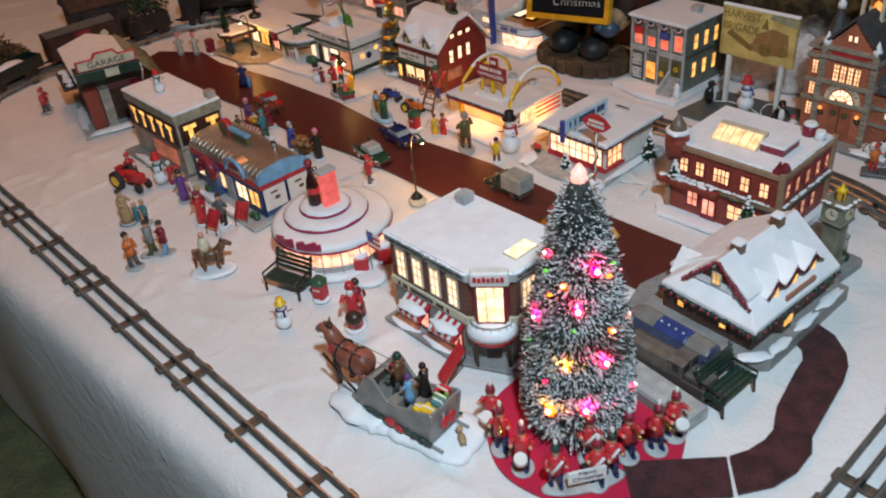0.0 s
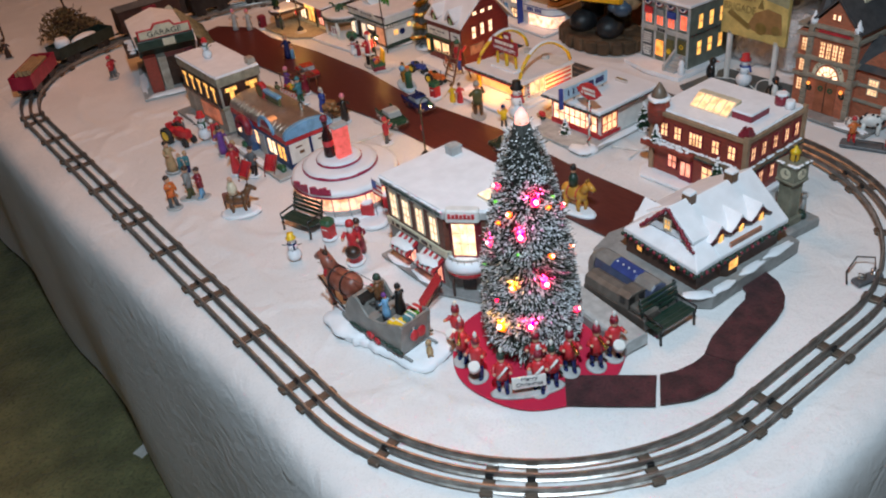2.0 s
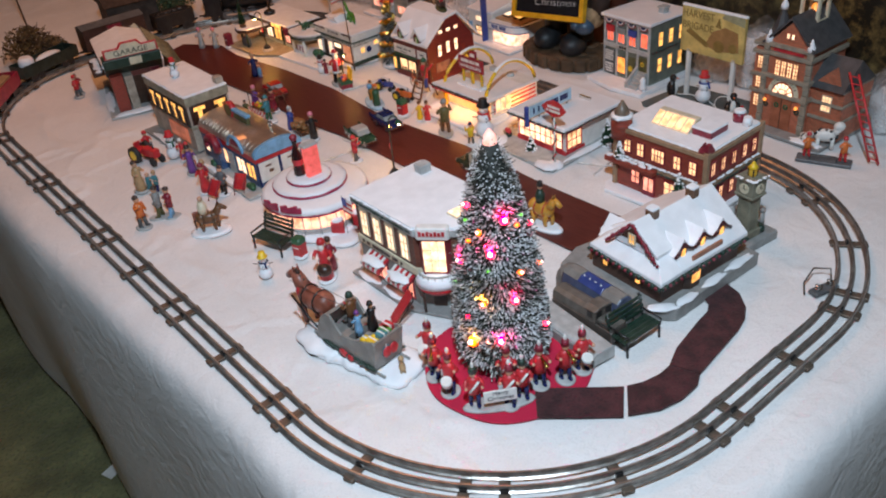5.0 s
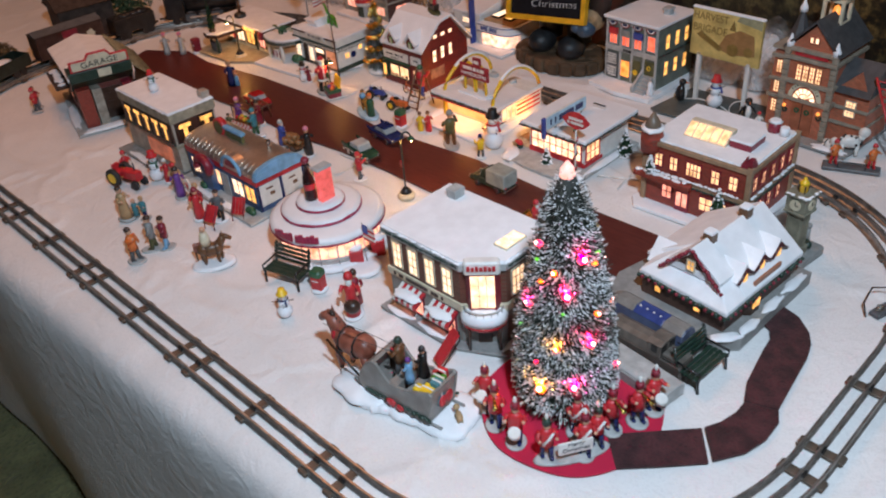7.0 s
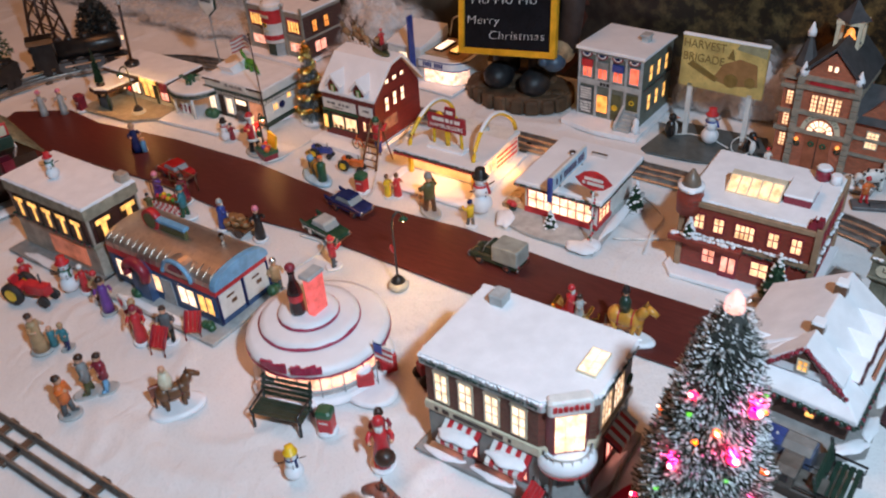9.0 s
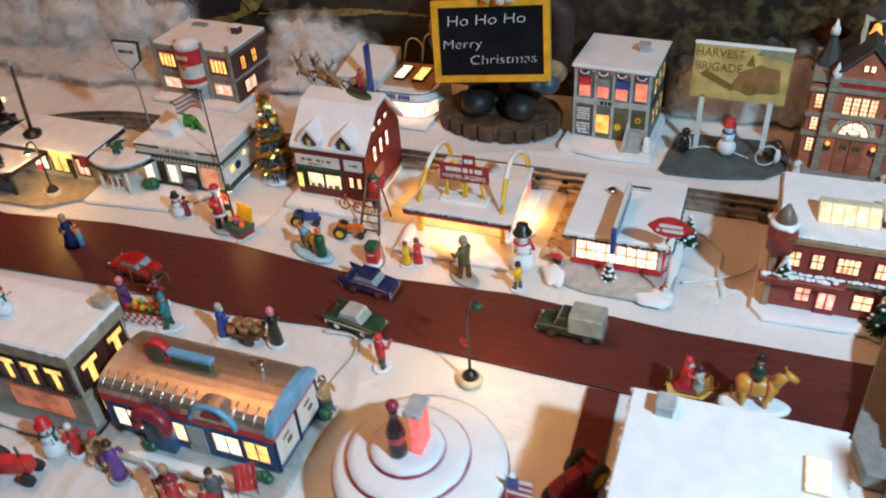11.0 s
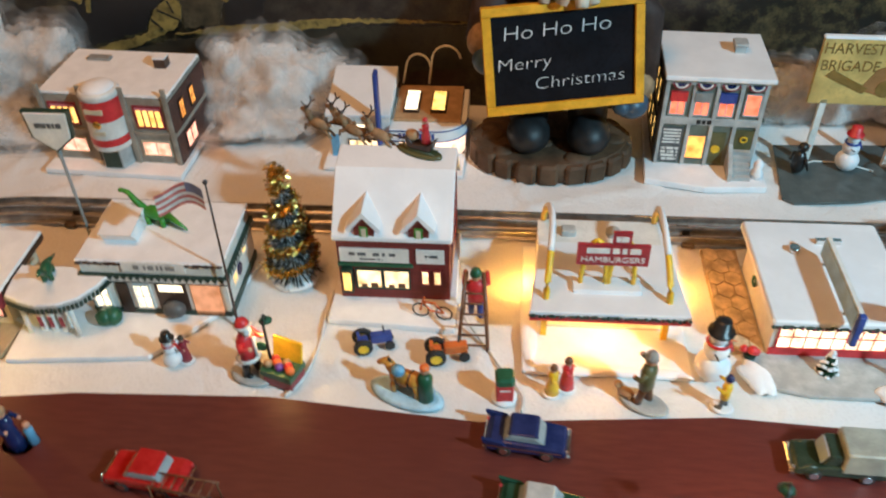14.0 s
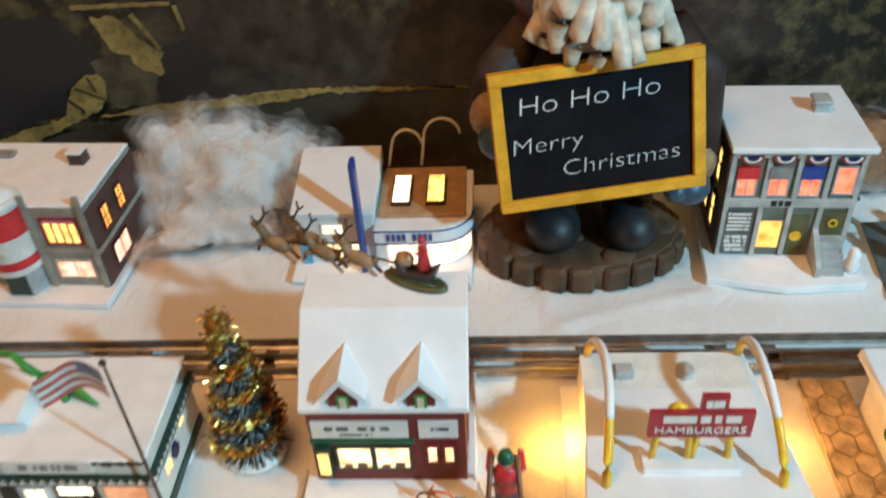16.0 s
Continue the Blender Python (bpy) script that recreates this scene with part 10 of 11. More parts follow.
street_lamp(0.376, 0.524, 0.094, "dark iron toy street lamp with lit hanging bulb", rot=-20, glow=0.15)
street_lamp(0.530, 1.130, 0.082, "dark iron toy street lamp by the fuel stop", reach=-0.014, glow=0.10)
street_lamp(0.527, 0.862, 0.062, "short dark iron toy street lamp with a green wreath", GREEN, 0.006, glow=0.03)
flag = thing("flagpole", 0.578, 0.904, "thin dark flagpole with a striped flag", "flagpole")
part("pole", G().tube([(0, 0, 0), (-0.006, -0.004, 0.150)], 0.0012, 8, 0.6).ball((-0.006, -0.004, 0.151), 0.002, 8, 6), DARKBROWN, flag)
def flag_cloth(k0, k1, i0, i1):
    """A strip of the waving flag: rows k0 to k1 of seven, columns i0 to i1 of eight."""
    g, pts = G(), []
    for z in (k0, k1):
        for i in range(i0 * 2, i1 * 2 + 1):
            t = i / 16
            pts.append((-0.004 + 0.006 * math.sin(t * 3.0), 0.001 + 0.038 * t, 0.124 + 0.0027 * z + 0.003 * math.sin(t * 5) - 0.006 * t * t))
    n = 2 * (i1 - i0) + 1
    v = pts + [(x + 0.0005, y, z) for x, y, z in pts]
    m = len(pts)
    f = []
    for i in range(n - 1):
        f += [(i, i + 1, n + i + 1, n + i), (m + i, m + n + i, m + n + i + 1, m + i + 1), (i, m + i, m + i + 1, i + 1), (n + i, n + i + 1, m + n + i + 1, m + n + i)]
    f += [(0, n, m + n, m), (n - 1, m + n - 1, m + 2 * n - 1, 2 * n - 1)]
    return g.add(v, f)


for k in range(7):
    part("flag_stripe", flag_cloth(k, k + 1, 3 if k > 3 else 0, 8), (paint("faded_flag_red", (0.55, 0.16, 0.14)), WHITE)[k % 2], flag)
part("flag_canton", flag_cloth(4, 7, 0, 3), paint("faded_flag_blue", (0.16, 0.18, 0.30)), flag, "blue corner of the striped flag")
pole_sign = thing("pole_sign", 0.628, 1.037, "white shield sign on a tall grey pole", "sign")
part("pole", G().cyl(0, 0, 0.0, 0.140, 0.0013, n=8), GREY, pole_sign)
shield = [(-0.017, 0.172), (0.017, 0.172), (0.015, 0.150), (0.0, 0.138), (-0.015, 0.150)]
bd = part("board", G().prism(shield, -0.003, 0.003, "x"), WHITE, pole_sign, "white shield board with a green rim", bevel=0.0008)
part("rim", G().prism([(a * 1.1, 0.155 + (b_ - 0.155) * 1.1) for a, b_ in shield], -0.002, 0.002, "x"), DARKGREEN, bd)
part("lettering", bars(G(), "-x", 0.003, -0.011, 0.011, 0.161, 0.004, 0.0005, 4, 3), DARKGREY, bd)
tall = thing("tall_lamp_pole", 0.578, 1.184, "tall dark garlanded pole on the fuel stop roof", "pole", z=0.0515)
part("foot", G().lathe(0, 0, [(0.011, 0), (0.0115, 0.006), (0.005, 0.010)], 16), BLACK, tall)
part("pole", G().tube([(0, 0, 0.008), (0.0, -0.0086, 0.0996)], 0.0026, 8, 0.7), DARKBROWN, tall)
garland(tall, [(0.0, -0.0009, 0.014), (0.0, -0.0077, 0.0896)], 0.0014, 41)
part("lamp_head", G().ball((0.0, -0.0086, 0.1016), (0.003, 0.003, 0.004), 10, 7), PALEGREY, tall)

# ---------------------------------------------------------------- statue with the chalk board
g, rnd = G(), random.Random(11)
g.use(0).lathe(0, 0.006, [(1, 0), (1.0, 0.012), (0.97, 0.022)], 40, sx=0.054, sy=0.079)
for k in range(20):
    a = 2 * math.pi * (k + rnd.uniform(-0.12, 0.12)) / 20
    m = Matrix.Translation((0.0535 * math.cos(a), 0.006 + 0.0785 * math.sin(a), 0.0105)) @ Matrix.Rotation(math.atan2(0.0535 * math.sin(a), 0.0785 * math.cos(a)), 4, "Z")
    g.at(m).box(-0.006, 0.005 + rnd.uniform(0, 0.002), -0.0105 * rnd.uniform(0.85, 1.0), 0.0105 * rnd.uniform(0.85, 1.0), -0.0100, 0.0095 + rnd.uniform(0, 0.002), 0.0028)
g.at()
for k in range(26):
    a, q = rnd.uniform(0, 2 * math.pi), math.sqrt(rnd.random()) * 0.85
    g.ball((0.054 * q * math.cos(a), 0.006 + 0.079 * q * math.sin(a), 0.021), (0.011, 0.012, 0.004), 9, 5)
for sy in (-0.030, 0.030):
    g.use(1).ball((-0.020, sy, 0.038), (0.026, 0.022, 0.020), 18, 12).tube([(0.002, sy, 0.042), (0.004, sy * 0.95, 0.090)], 0.020, 14, 1.05)
g.use(2).lathe(0.010, 0, [(0.052, 0.075), (0.056, 0.095), (0.050, 0.150), (0.040, 0.195), (0.024, 0.215)], 26, sx=0.68, sy=1.25)
for sd, hy, hz in ((1, 0.070, 0.124), (-1, -0.066, 0.081)):
    g.use(2).tube([(0.010, sd * 0.046, 0.185), (0.006, sd * 0.074, 0.155), (-0.012, hy + sd * 0.008, hz + 0.010)], 0.019, 12, 0.9)
    g.use(3).ball((-0.016, hy + sd * 0.006, hz + 0.012), (0.018, 0.017, 0.019), 14, 9)
    g.use(4).ball((-0.032, hy, hz), (0.017, 0.017, 0.014), 16, 11).ball((-0.042, hy - sd * 0.010, hz + 0.002), (0.009, 0.009, 0.008), 12, 8)
g.use(5).ball((0.0, 0.004, 0.207), (0.030, 0.044, 0.032), 18, 12)
for k in range(10):
    a = -1.3 + 2.6 * k / 9
    y0, thick = 0.042 * math.sin(a), rnd.uniform(0.0098, 0.0128)
    low = 0.180 + 0.008 * abs(math.sin(a)) + rnd.uniform(-0.004, 0.004)
    wave = [(-(0.020 + 0.018 * t + 0.004 * math.sin(4 * t + k)) * math.cos(a) - 0.004 * t, y0 * (0.80 + 0.38 * t) + 0.0030 * math.sin(4.5 * t + 1.7 * k), 0.228 + (low - 0.228) * t) for t in np.linspace(0, 1, 9)]
    g.tube(wave, thick, 10, 0.5)
g.use(6).ball((-0.008, 0, 0.236), (0.024, 0.026, 0.028), 18, 12).use(2).lathe(0.0, 0, [(0.031, 0.248), (0.030, 0.262), (0.018, 0.285), (0.004, 0.298)], 20)
g.use(5).lathe(0.0, 0, [(0.031, 0.244), (0.036, 0.250), (0.031, 0.257)], 20, cap=False)
solid("santa_statue", g, [COBBLE, paint("glossy_black_boot", (0.010, 0.011, 0.013), rough=0.5), paint("dark_fur_brown", (0.030, 0.014, 0.010), rough=0.7), paint("curly_tan_fur", (0.34, 0.21, 0.11), rough=0.8, var=0.4), paint("steel_blue_mitten", (0.035, 0.075, 0.12), rough=0.4), paint("ivory_beard", (0.66, 0.58, 0.47), rough=0.5, var=0.25), SKIN], 0.848, 0.634, "large dark santa statue on a round cobbled base", "statue")

chalk = new("chalkboard")
tagged(chalk, "black chalkboard in a yellow wooden frame held by the statue", "chalkboard")
ax, ay = Vector((0.0175, -0.144, 0.0095)).normalized(), Vector((0.0215, 0.013, 0.0945))
ay = (ay - ax * ay.dot(ax)).normalized()
az = ax.cross(ay)
chalk.matrix_world = Matrix(((ax.x, ay.x, az.x, 0.8065), (ax.y, ay.y, az.y, 0.6365), (ax.z, ay.z, az.z, 0.1345), (0, 0, 0, 1)))
slate = felt("chalk_dusted_slate", (0.008, 0.009, 0.013), scale=260, patch=30, deep=0.0002, rough=1.0, var=0.5)
slate.node_tree.nodes["Principled BSDF"].inputs["Specular IOR Level"].default_value = 0.12
part("slate", G().box(-0.067, 0.067, -0.043, 0.043, -0.004, 0.0012), slate, chalk)
frame_wood = paint("yellow_painted_frame", (0.74, 0.37, 0.012), rough=0.45, var=0.2, scale=50)
for bx in ((-0.0735, 0.0735, 0.0415, 0.0500), (-0.0735, 0.0735, -0.0500, -0.0415)):
    part("frame_rail", G().box(*bx, -0.005, 0.005, 0.0008), frame_wood, chalk)
for bx in ((-0.0735, -0.0650, -0.0415, 0.0415), (0.0650, 0.0735, -0.0415, 0.0415)):
    part("frame_stile", G().box(*bx, -0.005, 0.005, 0.0008), frame_wood, chalk)
chalk_white = paint("white_chalk", (0.80, 0.82, 0.84), rough=0.9, var=0.3, scale=400)
for words, tx, ty, size in (("Ho Ho Ho", -0.006, 0.0255, 0.0182), ("Merry", -0.037, -0.0035, 0.0165), ("Christmas", 0.014, -0.0225, 0.0165)):
    text_part("chalk_writing", words, size, chalk_white, chalk, pose(tx, ty, 0.0013, 0, 0, 1.5), extrude=0.0001, slant=0.1, wide=1.25, thin=0.00042)

# ---------------------------------------------------------------- billboard, ice pond and its figures
bill = thing("billboard", 0.838, 0.341, "yellow farm billboard on two white posts", "billboard", rot=-2)
for y in (-0.038, 0.040):
    part("post", G().box(-0.0025, 0.0025, y - 0.003, y + 0.003, 0, 0.078), WHITE, bill)
brd = part("board", G().box(-0.0025, 0.0025, -0.053, 0.055, 0.074, 0.142), paint("printed_mustard_yellow", (0.60, 0.43, 0.14), rough=0.5, var=0.30, scale=40), bill, "mustard yellow printed board")
part("snow_edge", G().box(-0.003, 0.003, -0.054, 0.056, 0.1415, 0.144, 0.0008), SNOWY, bill)
text_part("lettering", "HARVEST", 0.0155, paint("faded_print_brown", (0.24, 0.145, 0.035)), brd, face_m("-x", 0.0026, 0.026, 0.1315), wide=0.86)
text_part("lettering", "BRIGADE", 0.0155, paint("faded_print_brown", (0.24, 0.145, 0.035)), brd, face_m("-x", 0.0026, 0.026, 0.1140), wide=0.86)
g = G()
g.use(0).prism([(-0.046, 0.090), (-0.010, 0.084), (0.012, 0.090), (0.000, 0.112), (-0.020, 0.122), (-0.042, 0.118)], -0.0031, -0.0026, "x")
g.use(1).prism([(0.046, 0.104), (0.040, 0.110), (0.004, 0.092), (0.008, 0.086)], -0.0034, -0.0026, "x")
g.use(1).prism([(-0.004, 0.120), (-0.010, 0.134), (-0.014, 0.119)], -0.0033, -0.0026, "x")
for wy, wz, wr in ((-0.012, 0.092, 0.009), (-0.036, 0.094, 0.007)):
    g.use(1).prism([(wy + wr * math.cos(a), wz + wr * math.sin(a)) for a in np.linspace(0, 2 * math.pi, 14, endpoint=False)], -0.0037, -0.0030, "x")
g.use(2).prism([(-0.052, 0.128), (-0.014, 0.134), (-0.018, 0.141), (-0.052, 0.141)], -0.0030, -0.0026, "x")
part("machine_print", g, [paint("printed_rust", (0.34, 0.17, 0.06)), paint("faded_print_brown"), paint("printed_grey_green", (0.30, 0.29, 0.17))], brd)
pond = [(-0.058, 0.072), (-0.050, 0.082), (0.045, 0.070), (0.050, -0.055), (-0.010, -0.070), (-0.040, -0.040), (-0.052, 0.010)]
solid("ice_pond", G().prism(pond, 0.0005, 0.0035), paint("slate_grey_ice", (0.085, 0.105, 0.105), rough=0.35), 0.826, 0.335, "flat slate grey ice pond under the billboard", "pond", bevel=0.001)
snowman(0.829, 0.344, 0.046, -110, RED, BLUE, "round toy snowman with a red cap on the pond", z=0.0035)


def black_bird(x, y, rot, h, label):
    s, g = h / 0.03, G()
    g.use(0).ball((0, 0, 0.011 * s), (0.0065 * s, 0.006 * s, 0.011 * s), 14, 10).ball((0.001 * s, 0, 0.025 * s), (0.0045 * s, 0.0045 * s, 0.0045 * s), 12, 8)
    g.use(1).ball((0.0032 * s, 0, 0.011 * s), (0.0045 * s, 0.0042 * s, 0.009 * s), 12, 8).use(2).tube([(0.004 * s, 0, 0.025 * s), (0.009 * s, 0, 0.024 * s)], 0.0013 * s, 6, 0.3)
    for sd in (-1, 1):
        g.use(0).tube([(0, sd * 0.006 * s, 0.017 * s), (0.001 * s, sd * 0.010 * s, 0.008 * s)], 0.0018 * s, 6, 0.6)
    solid("toy_penguin", g, [BLACK, WHITE, ORANGE], x, y, label, "penguin", rot=rot, z=0.0035, group="penguins")


black_bird(0.820, 0.394, -60, 0.036, "black and white toy penguin by the pond edge")
black_bird(0.821, 0.288, -140, 0.034, "black and white toy penguin beside the hoop")
hoop = [(0, 0.013 * math.cos(a), 0.0150 + 0.013 * math.sin(a)) for a in np.linspace(0, 2 * math.pi, 25)]
solid("white_hoop", G().tube(hoop, 0.0008, 6), WHITE, 0.812, 0.297, "thin white wire hoop standing on the pond", "hoop", rot=20, z=0.0035)
solid("power_lead", G().tube([(0.0, 0.0, 0.0015), (0.012, -0.02, 0.0013), (0.010, -0.05, 0.0013), (-0.004, -0.075, 0.0013)], 0.0009, 6), WHITE, 0.828, 0.392, "thin white cord lying across the pond", "cord", z=0.0035)
figurine(0.803, 0.262, -120, WHITE, PALEGREY, RED, 0.030, SNOWY, "toy figurine in white with a red cap", robe=True)


def dalmatian(x, y, rot, s, label):
    g, rnd = G(), random.Random(int(x * 1000))
    g.use(0).ball((0, 0, 0.012 * s), (0.010 * s, 0.005 * s, 0.006 * s), 14, 9).ball((0.010 * s, 0, 0.021 * s), (0.005 * s, 0.0042 * s, 0.0045 * s), 12, 8).tube([(0.007 * s, 0, 0.014 * s), (0.010 * s, 0, 0.020 * s)], 0.0035 * s, 8)
    for a in (-0.006, 0.006):
        for b_ in (-0.003, 0.003):
            g.tube([(a * s, b_ * s, 0.010 * s), (a * s, b_ * s, 0)], 0.0018 * s, 6)
    for _ in range(22):
        a, t = rnd.uniform(0, 6.28), rnd.uniform(0.3, 2.8)
        g.use(1).ball((0.010 * s * math.cos(t), 0.005 * s * math.sin(t) * math.cos(a), 0.012 * s + 0.006 * s * math.sin(t) * math.sin(a)), 0.0013 * s, 6, 4)
    solid("toy_dog", g, [WHITE, BLACK], x, y, label, "dog", rot=rot, group="spotted dogs")


dalmatian(0.802, 0.163, -120, 1.0, "spotted white toy dog sitting by the fire station")
dalmatian(0.812, 0.140, -60, 1.5, "larger spotted white toy dog by the fire station")
lad = thing("red_ladder", 0.815, 0.118, "long red toy ladder leaning on the fire station", "ladder", rot=0)
for sd in (-0.006, 0.006):
    part("rail", G().tube([(0.010, 0.006 + sd, 0.105), (-0.012, -0.050 + sd, 0.004)], 0.0015, 6), RED, lad)
for k in range(12):
    t = (k + 0.5) / 12
    part("rung", G().tube([(0.010 - 0.022 * t, 0.000 - 0.056 * t, 0.105 - 0.101 * t), (0.010 - 0.022 * t, 0.012 - 0.056 * t, 0.105 - 0.101 * t)], 0.0009, 6), RED, lad)
crew = thing("rescue_base", 0.775, 0.120, "dark toy base with a low rail", "base", rot=-70)
part("slab", G().box(-0.034, 0.034, -0.010, 0.010, 0, 0.004, 0.001), DARKGREY, crew)
part("rail", G().tube([(-0.016, -0.006, 0.004), (-0.016, -0.006, 0.012), (0.016, -0.006, 0.012), (0.016, -0.006, 0.004)], 0.0007, 6), BLACK, crew)
for dx in (-0.022, 0.022):
    m = crew.matrix_world @ Vector((dx, 0, 0))
    figurine(m.x, m.y, -130, ORANGE, RED, RED, 0.036, None, "toy fireman figurine in orange and red", z=0.004, arms=(0.7, 0.7))

# santa's reindeer flight resting on the store roof
rs = thing("roof_sleigh", 0.672, 0.757, "tiny toy sleigh with leaping brown reindeer on the store roof", "sleigh", rot=66, z=0.1142)
part("base", G().lathe(0, 0, [(1, 0), (1, 0.002), (0.9, 0.003)], 20, sx=0.021, sy=0.008), OLIVE, rs, "mossy green oval base")
body = part("body", G().prism([(-0.012, 0.006), (-0.016, 0.017), (-0.010, 0.012), (0.004, 0.010), (0.009, 0.016), (0.012, 0.015), (0.008, 0.006)], -0.0045, 0.0045, "y"), DARKBROWN, rs, "carved dark brown sleigh body", bevel=0.0006)
for sd in (-0.0035, 0.0035):
    part("runner", G().tube([(-0.015, sd, 0.004), (0.008, sd, 0.004), (0.014, sd, 0.010)], 0.0008, 6), OLIVE, body)
part("sack", G().ball((0.006, 0, 0.016), (0.006, 0.0045, 0.005), 10, 8), TAN, rs)
rein = [(0.004, 0, 0.010), (0.020, 0, 0.0105), (0.036, 0, 0.0100), (0.062, 0, 0.0068), (0.098, 0, 0.0030)]
part("rein", G().tube(rein, 0.0008, 6), DARKBROWN, rs)
for dx, dy, dz in ((0.036, 0.0022, 0.0085), (0.062, 0.0022, 0.0055), (0.078, -0.0070, 0.0045), (0.098, 0.0022, 0.0015)):
    g = G().at(pose(dx, dy, dz, 0, -8, 0)).use(0).ball((0, 0, 0), (0.0105, 0.0042, 0.0050), 12, 8).tube([(0.007, 0, 0.001), (0.0125, 0, 0.008)], 0.0030, 8).ball((0.0148, 0, 0.0088), (0.0048, 0.0023, 0.0026), 8, 6).ball((-0.0105, 0, 0.003), (0.002, 0.0015, 0.002), 6, 5)
    for sd in (-1, 1):
        g.tube([(0.006, sd * 0.0022, -0.002), (0.012, sd * 0.0026, -0.004), (0.0125, sd * 0.0026, -0.009)], 0.0012, 6).tube([(-0.006, sd * 0.0022, -0.002), (-0.011, sd * 0.0026, -0.005), (-0.015, sd * 0.0026, -0.008)], 0.0012, 6)
    for sd in (-1, 1):
        g.use(1).tube([(0.0130, sd * 0.001, 0.0105), (0.0115, sd * 0.0045, 0.0165), (0.0140, sd * 0.006, 0.0205)], 0.0008, 5).tube([(0.0118, sd * 0.004, 0.0155), (0.0085, sd * 0.0055, 0.0190)], 0.0007, 5)
    part("reindeer", g, [HIDE, DARKBROWN], rs, "leaping brown reindeer with dark antlers")
    if dy < 0:
        part("harness", G().tube([(dx, dy, dz), (dx, 0, dz)], 0.0007, 5), DARKBROWN, rs)
figurine(0.669, 0.751, 66, RED, RED, RED, 0.024, None, "tiny toy santa figurine in the roof sleigh", robe=True, beard=True, z=0.1258)


# ---------------------------------------------------------------- the toy train, standing on the far bend
def rolling(name, s, length, label):
    x, y, a = track_at(s)
    c = thing(name, x, y, label, "train car", rot=a, z=0.0106, group="toy train")
    for wx in (-length * 0.34, -length * 0.22, length * 0.22, length * 0.34):
        for sy in (-0.0150, 0.0150):
            part("wheel", G().at(pose(wx, sy, 0.0065, 90)).lathe(0, 0, [(0.0065, -0.0018), (0.0065, 0.0012), (0.0078, 0.0018)], 16), BLACK, c)
    part("underframe", G().box(-length / 2, length / 2, -0.011, 0.011, 0.009, 0.0125), BLACK, c)
    part("coupler", G().box(-length / 2 - 0.010, -length / 2, -0.002, 0.002, 0.009, 0.012).box(length / 2, length / 2 + 0.010, -0.002, 0.002, 0.009, 0.012), BLACK, c)
    return c


c = rolling("gondola_car", 1.085, 0.120, "red toy train gondola loaded with lumber")
g = G()
for sy in (-1, 1):
    g.box(-0.060, 0.060, sy * 0.019 - 0.001, sy * 0.019 + 0.001, 0.012, 0.036)
    g.box(sy * 0.059 - 0.001, sy * 0.059 + 0.001, -0.0195, 0.0195, 0.012, 0.036)
part("body", g.box(-0.059, 0.059, -0.019, 0.019, 0.012, 0.015), paint("gondola_crimson", (0.38, 0.012, 0.035)), c, bevel=0.0006)
for k in range(7):
    part("board", G().box(-0.040 + 0.004 * (k % 2), 0.036, -0.015 + 0.0044 * k, -0.0112 + 0.0044 * k, 0.030, 0.0375 + 0.001 * (k % 3)), TAN, c)
c = rolling("gondola_car", 1.235, 0.130, "dark green toy gondola with a white load")
g = G()
for sy in (-1, 1):
    g.box(-0.065, 0.065, sy * 0.019 - 0.001, sy * 0.019 + 0.001, 0.012, 0.034)
    g.box(sy * 0.064 - 0.001, sy * 0.064 + 0.001, -0.0195, 0.0195, 0.012, 0.034)
part("body", g.box(-0.064, 0.064, -0.019, 0.019, 0.012, 0.015), paint("gondola_green", (0.010, 0.022, 0.016)), c, bevel=0.0006)
part("load", G().lathe(-0.040, 0, [(0.014, 0.015), (0.0145, 0.038), (0.010, 0.044)], 18).ball((0.010, 0, 0.026), (0.03, 0.014, 0.010), 14, 8), SNOWY, c, "white drum and snow load")
c = rolling("box_car", 1.385, 0.130, "brown toy train boxcar")
part("body", G().box(-0.064, 0.064, -0.0195, 0.0195, 0.012, 0.055, 0.001), paint("boxcar_brown", (0.055, 0.022, 0.016)), c)
part("roof", G().prism([(-0.0205, 0.055), (0.0, 0.062), (0.0205, 0.055)], -0.065, 0.065, "x"), DARKGREY, c)
part("door", G().box(-0.014, 0.014, -0.0208, -0.0195, 0.014, 0.052), MAROON, c)
part("emblem", G().at(pose(0.038, -0.0196, 0.034, 90)).lathe(0, 0, [(0.009, 0), (0.009, 0.0006)], 5), CREAM, c)
c = rolling("tender_car", 1.515, 0.085, "black toy locomotive tender with coal")
part("body", G().box(-0.042, 0.042, -0.018, 0.018, 0.012, 0.040, 0.002), BLACK, c)
part("coal", G().lumps((-0.026, 0, 0.040), (0.030, 0, 0.040), 0.010, step=0.008, seed=4, flat=0.5), BLACK, c)
c = rolling("toy_locomotive", 1.655, 0.150, "black toy steam locomotive on the bend")
part("boiler", G().at(pose(0, 0, 0.034, 0, 90)).lathe(0, 0, [(0.016, -0.030), (0.016, 0.066), (0.0135, 0.070), (0.012, 0.074)], 24), BLACK, c)
part("cab", G().box(-0.068, -0.032, -0.020, 0.020, 0.012, 0.056, 0.001), BLACK, c)
part("cab_roof", G().prism([(-0.023, 0.056), (-0.014, 0.062), (0.014, 0.062), (0.023, 0.056)], -0.072, -0.030, "x"), BLACK, c)
part("stack", G().cyl(0.054, 0, 0.048, 0.064, 0.0055, 0.007, 16), BLACK, c)
part("dome", G().lathe(0.020, 0, [(0.008, 0.046), (0.008, 0.054), (0.004, 0.058)], 16).lathe(-0.006, 0, [(0.007, 0.046), (0.007, 0.053), (0.0035, 0.056)], 16), BLACK, c)
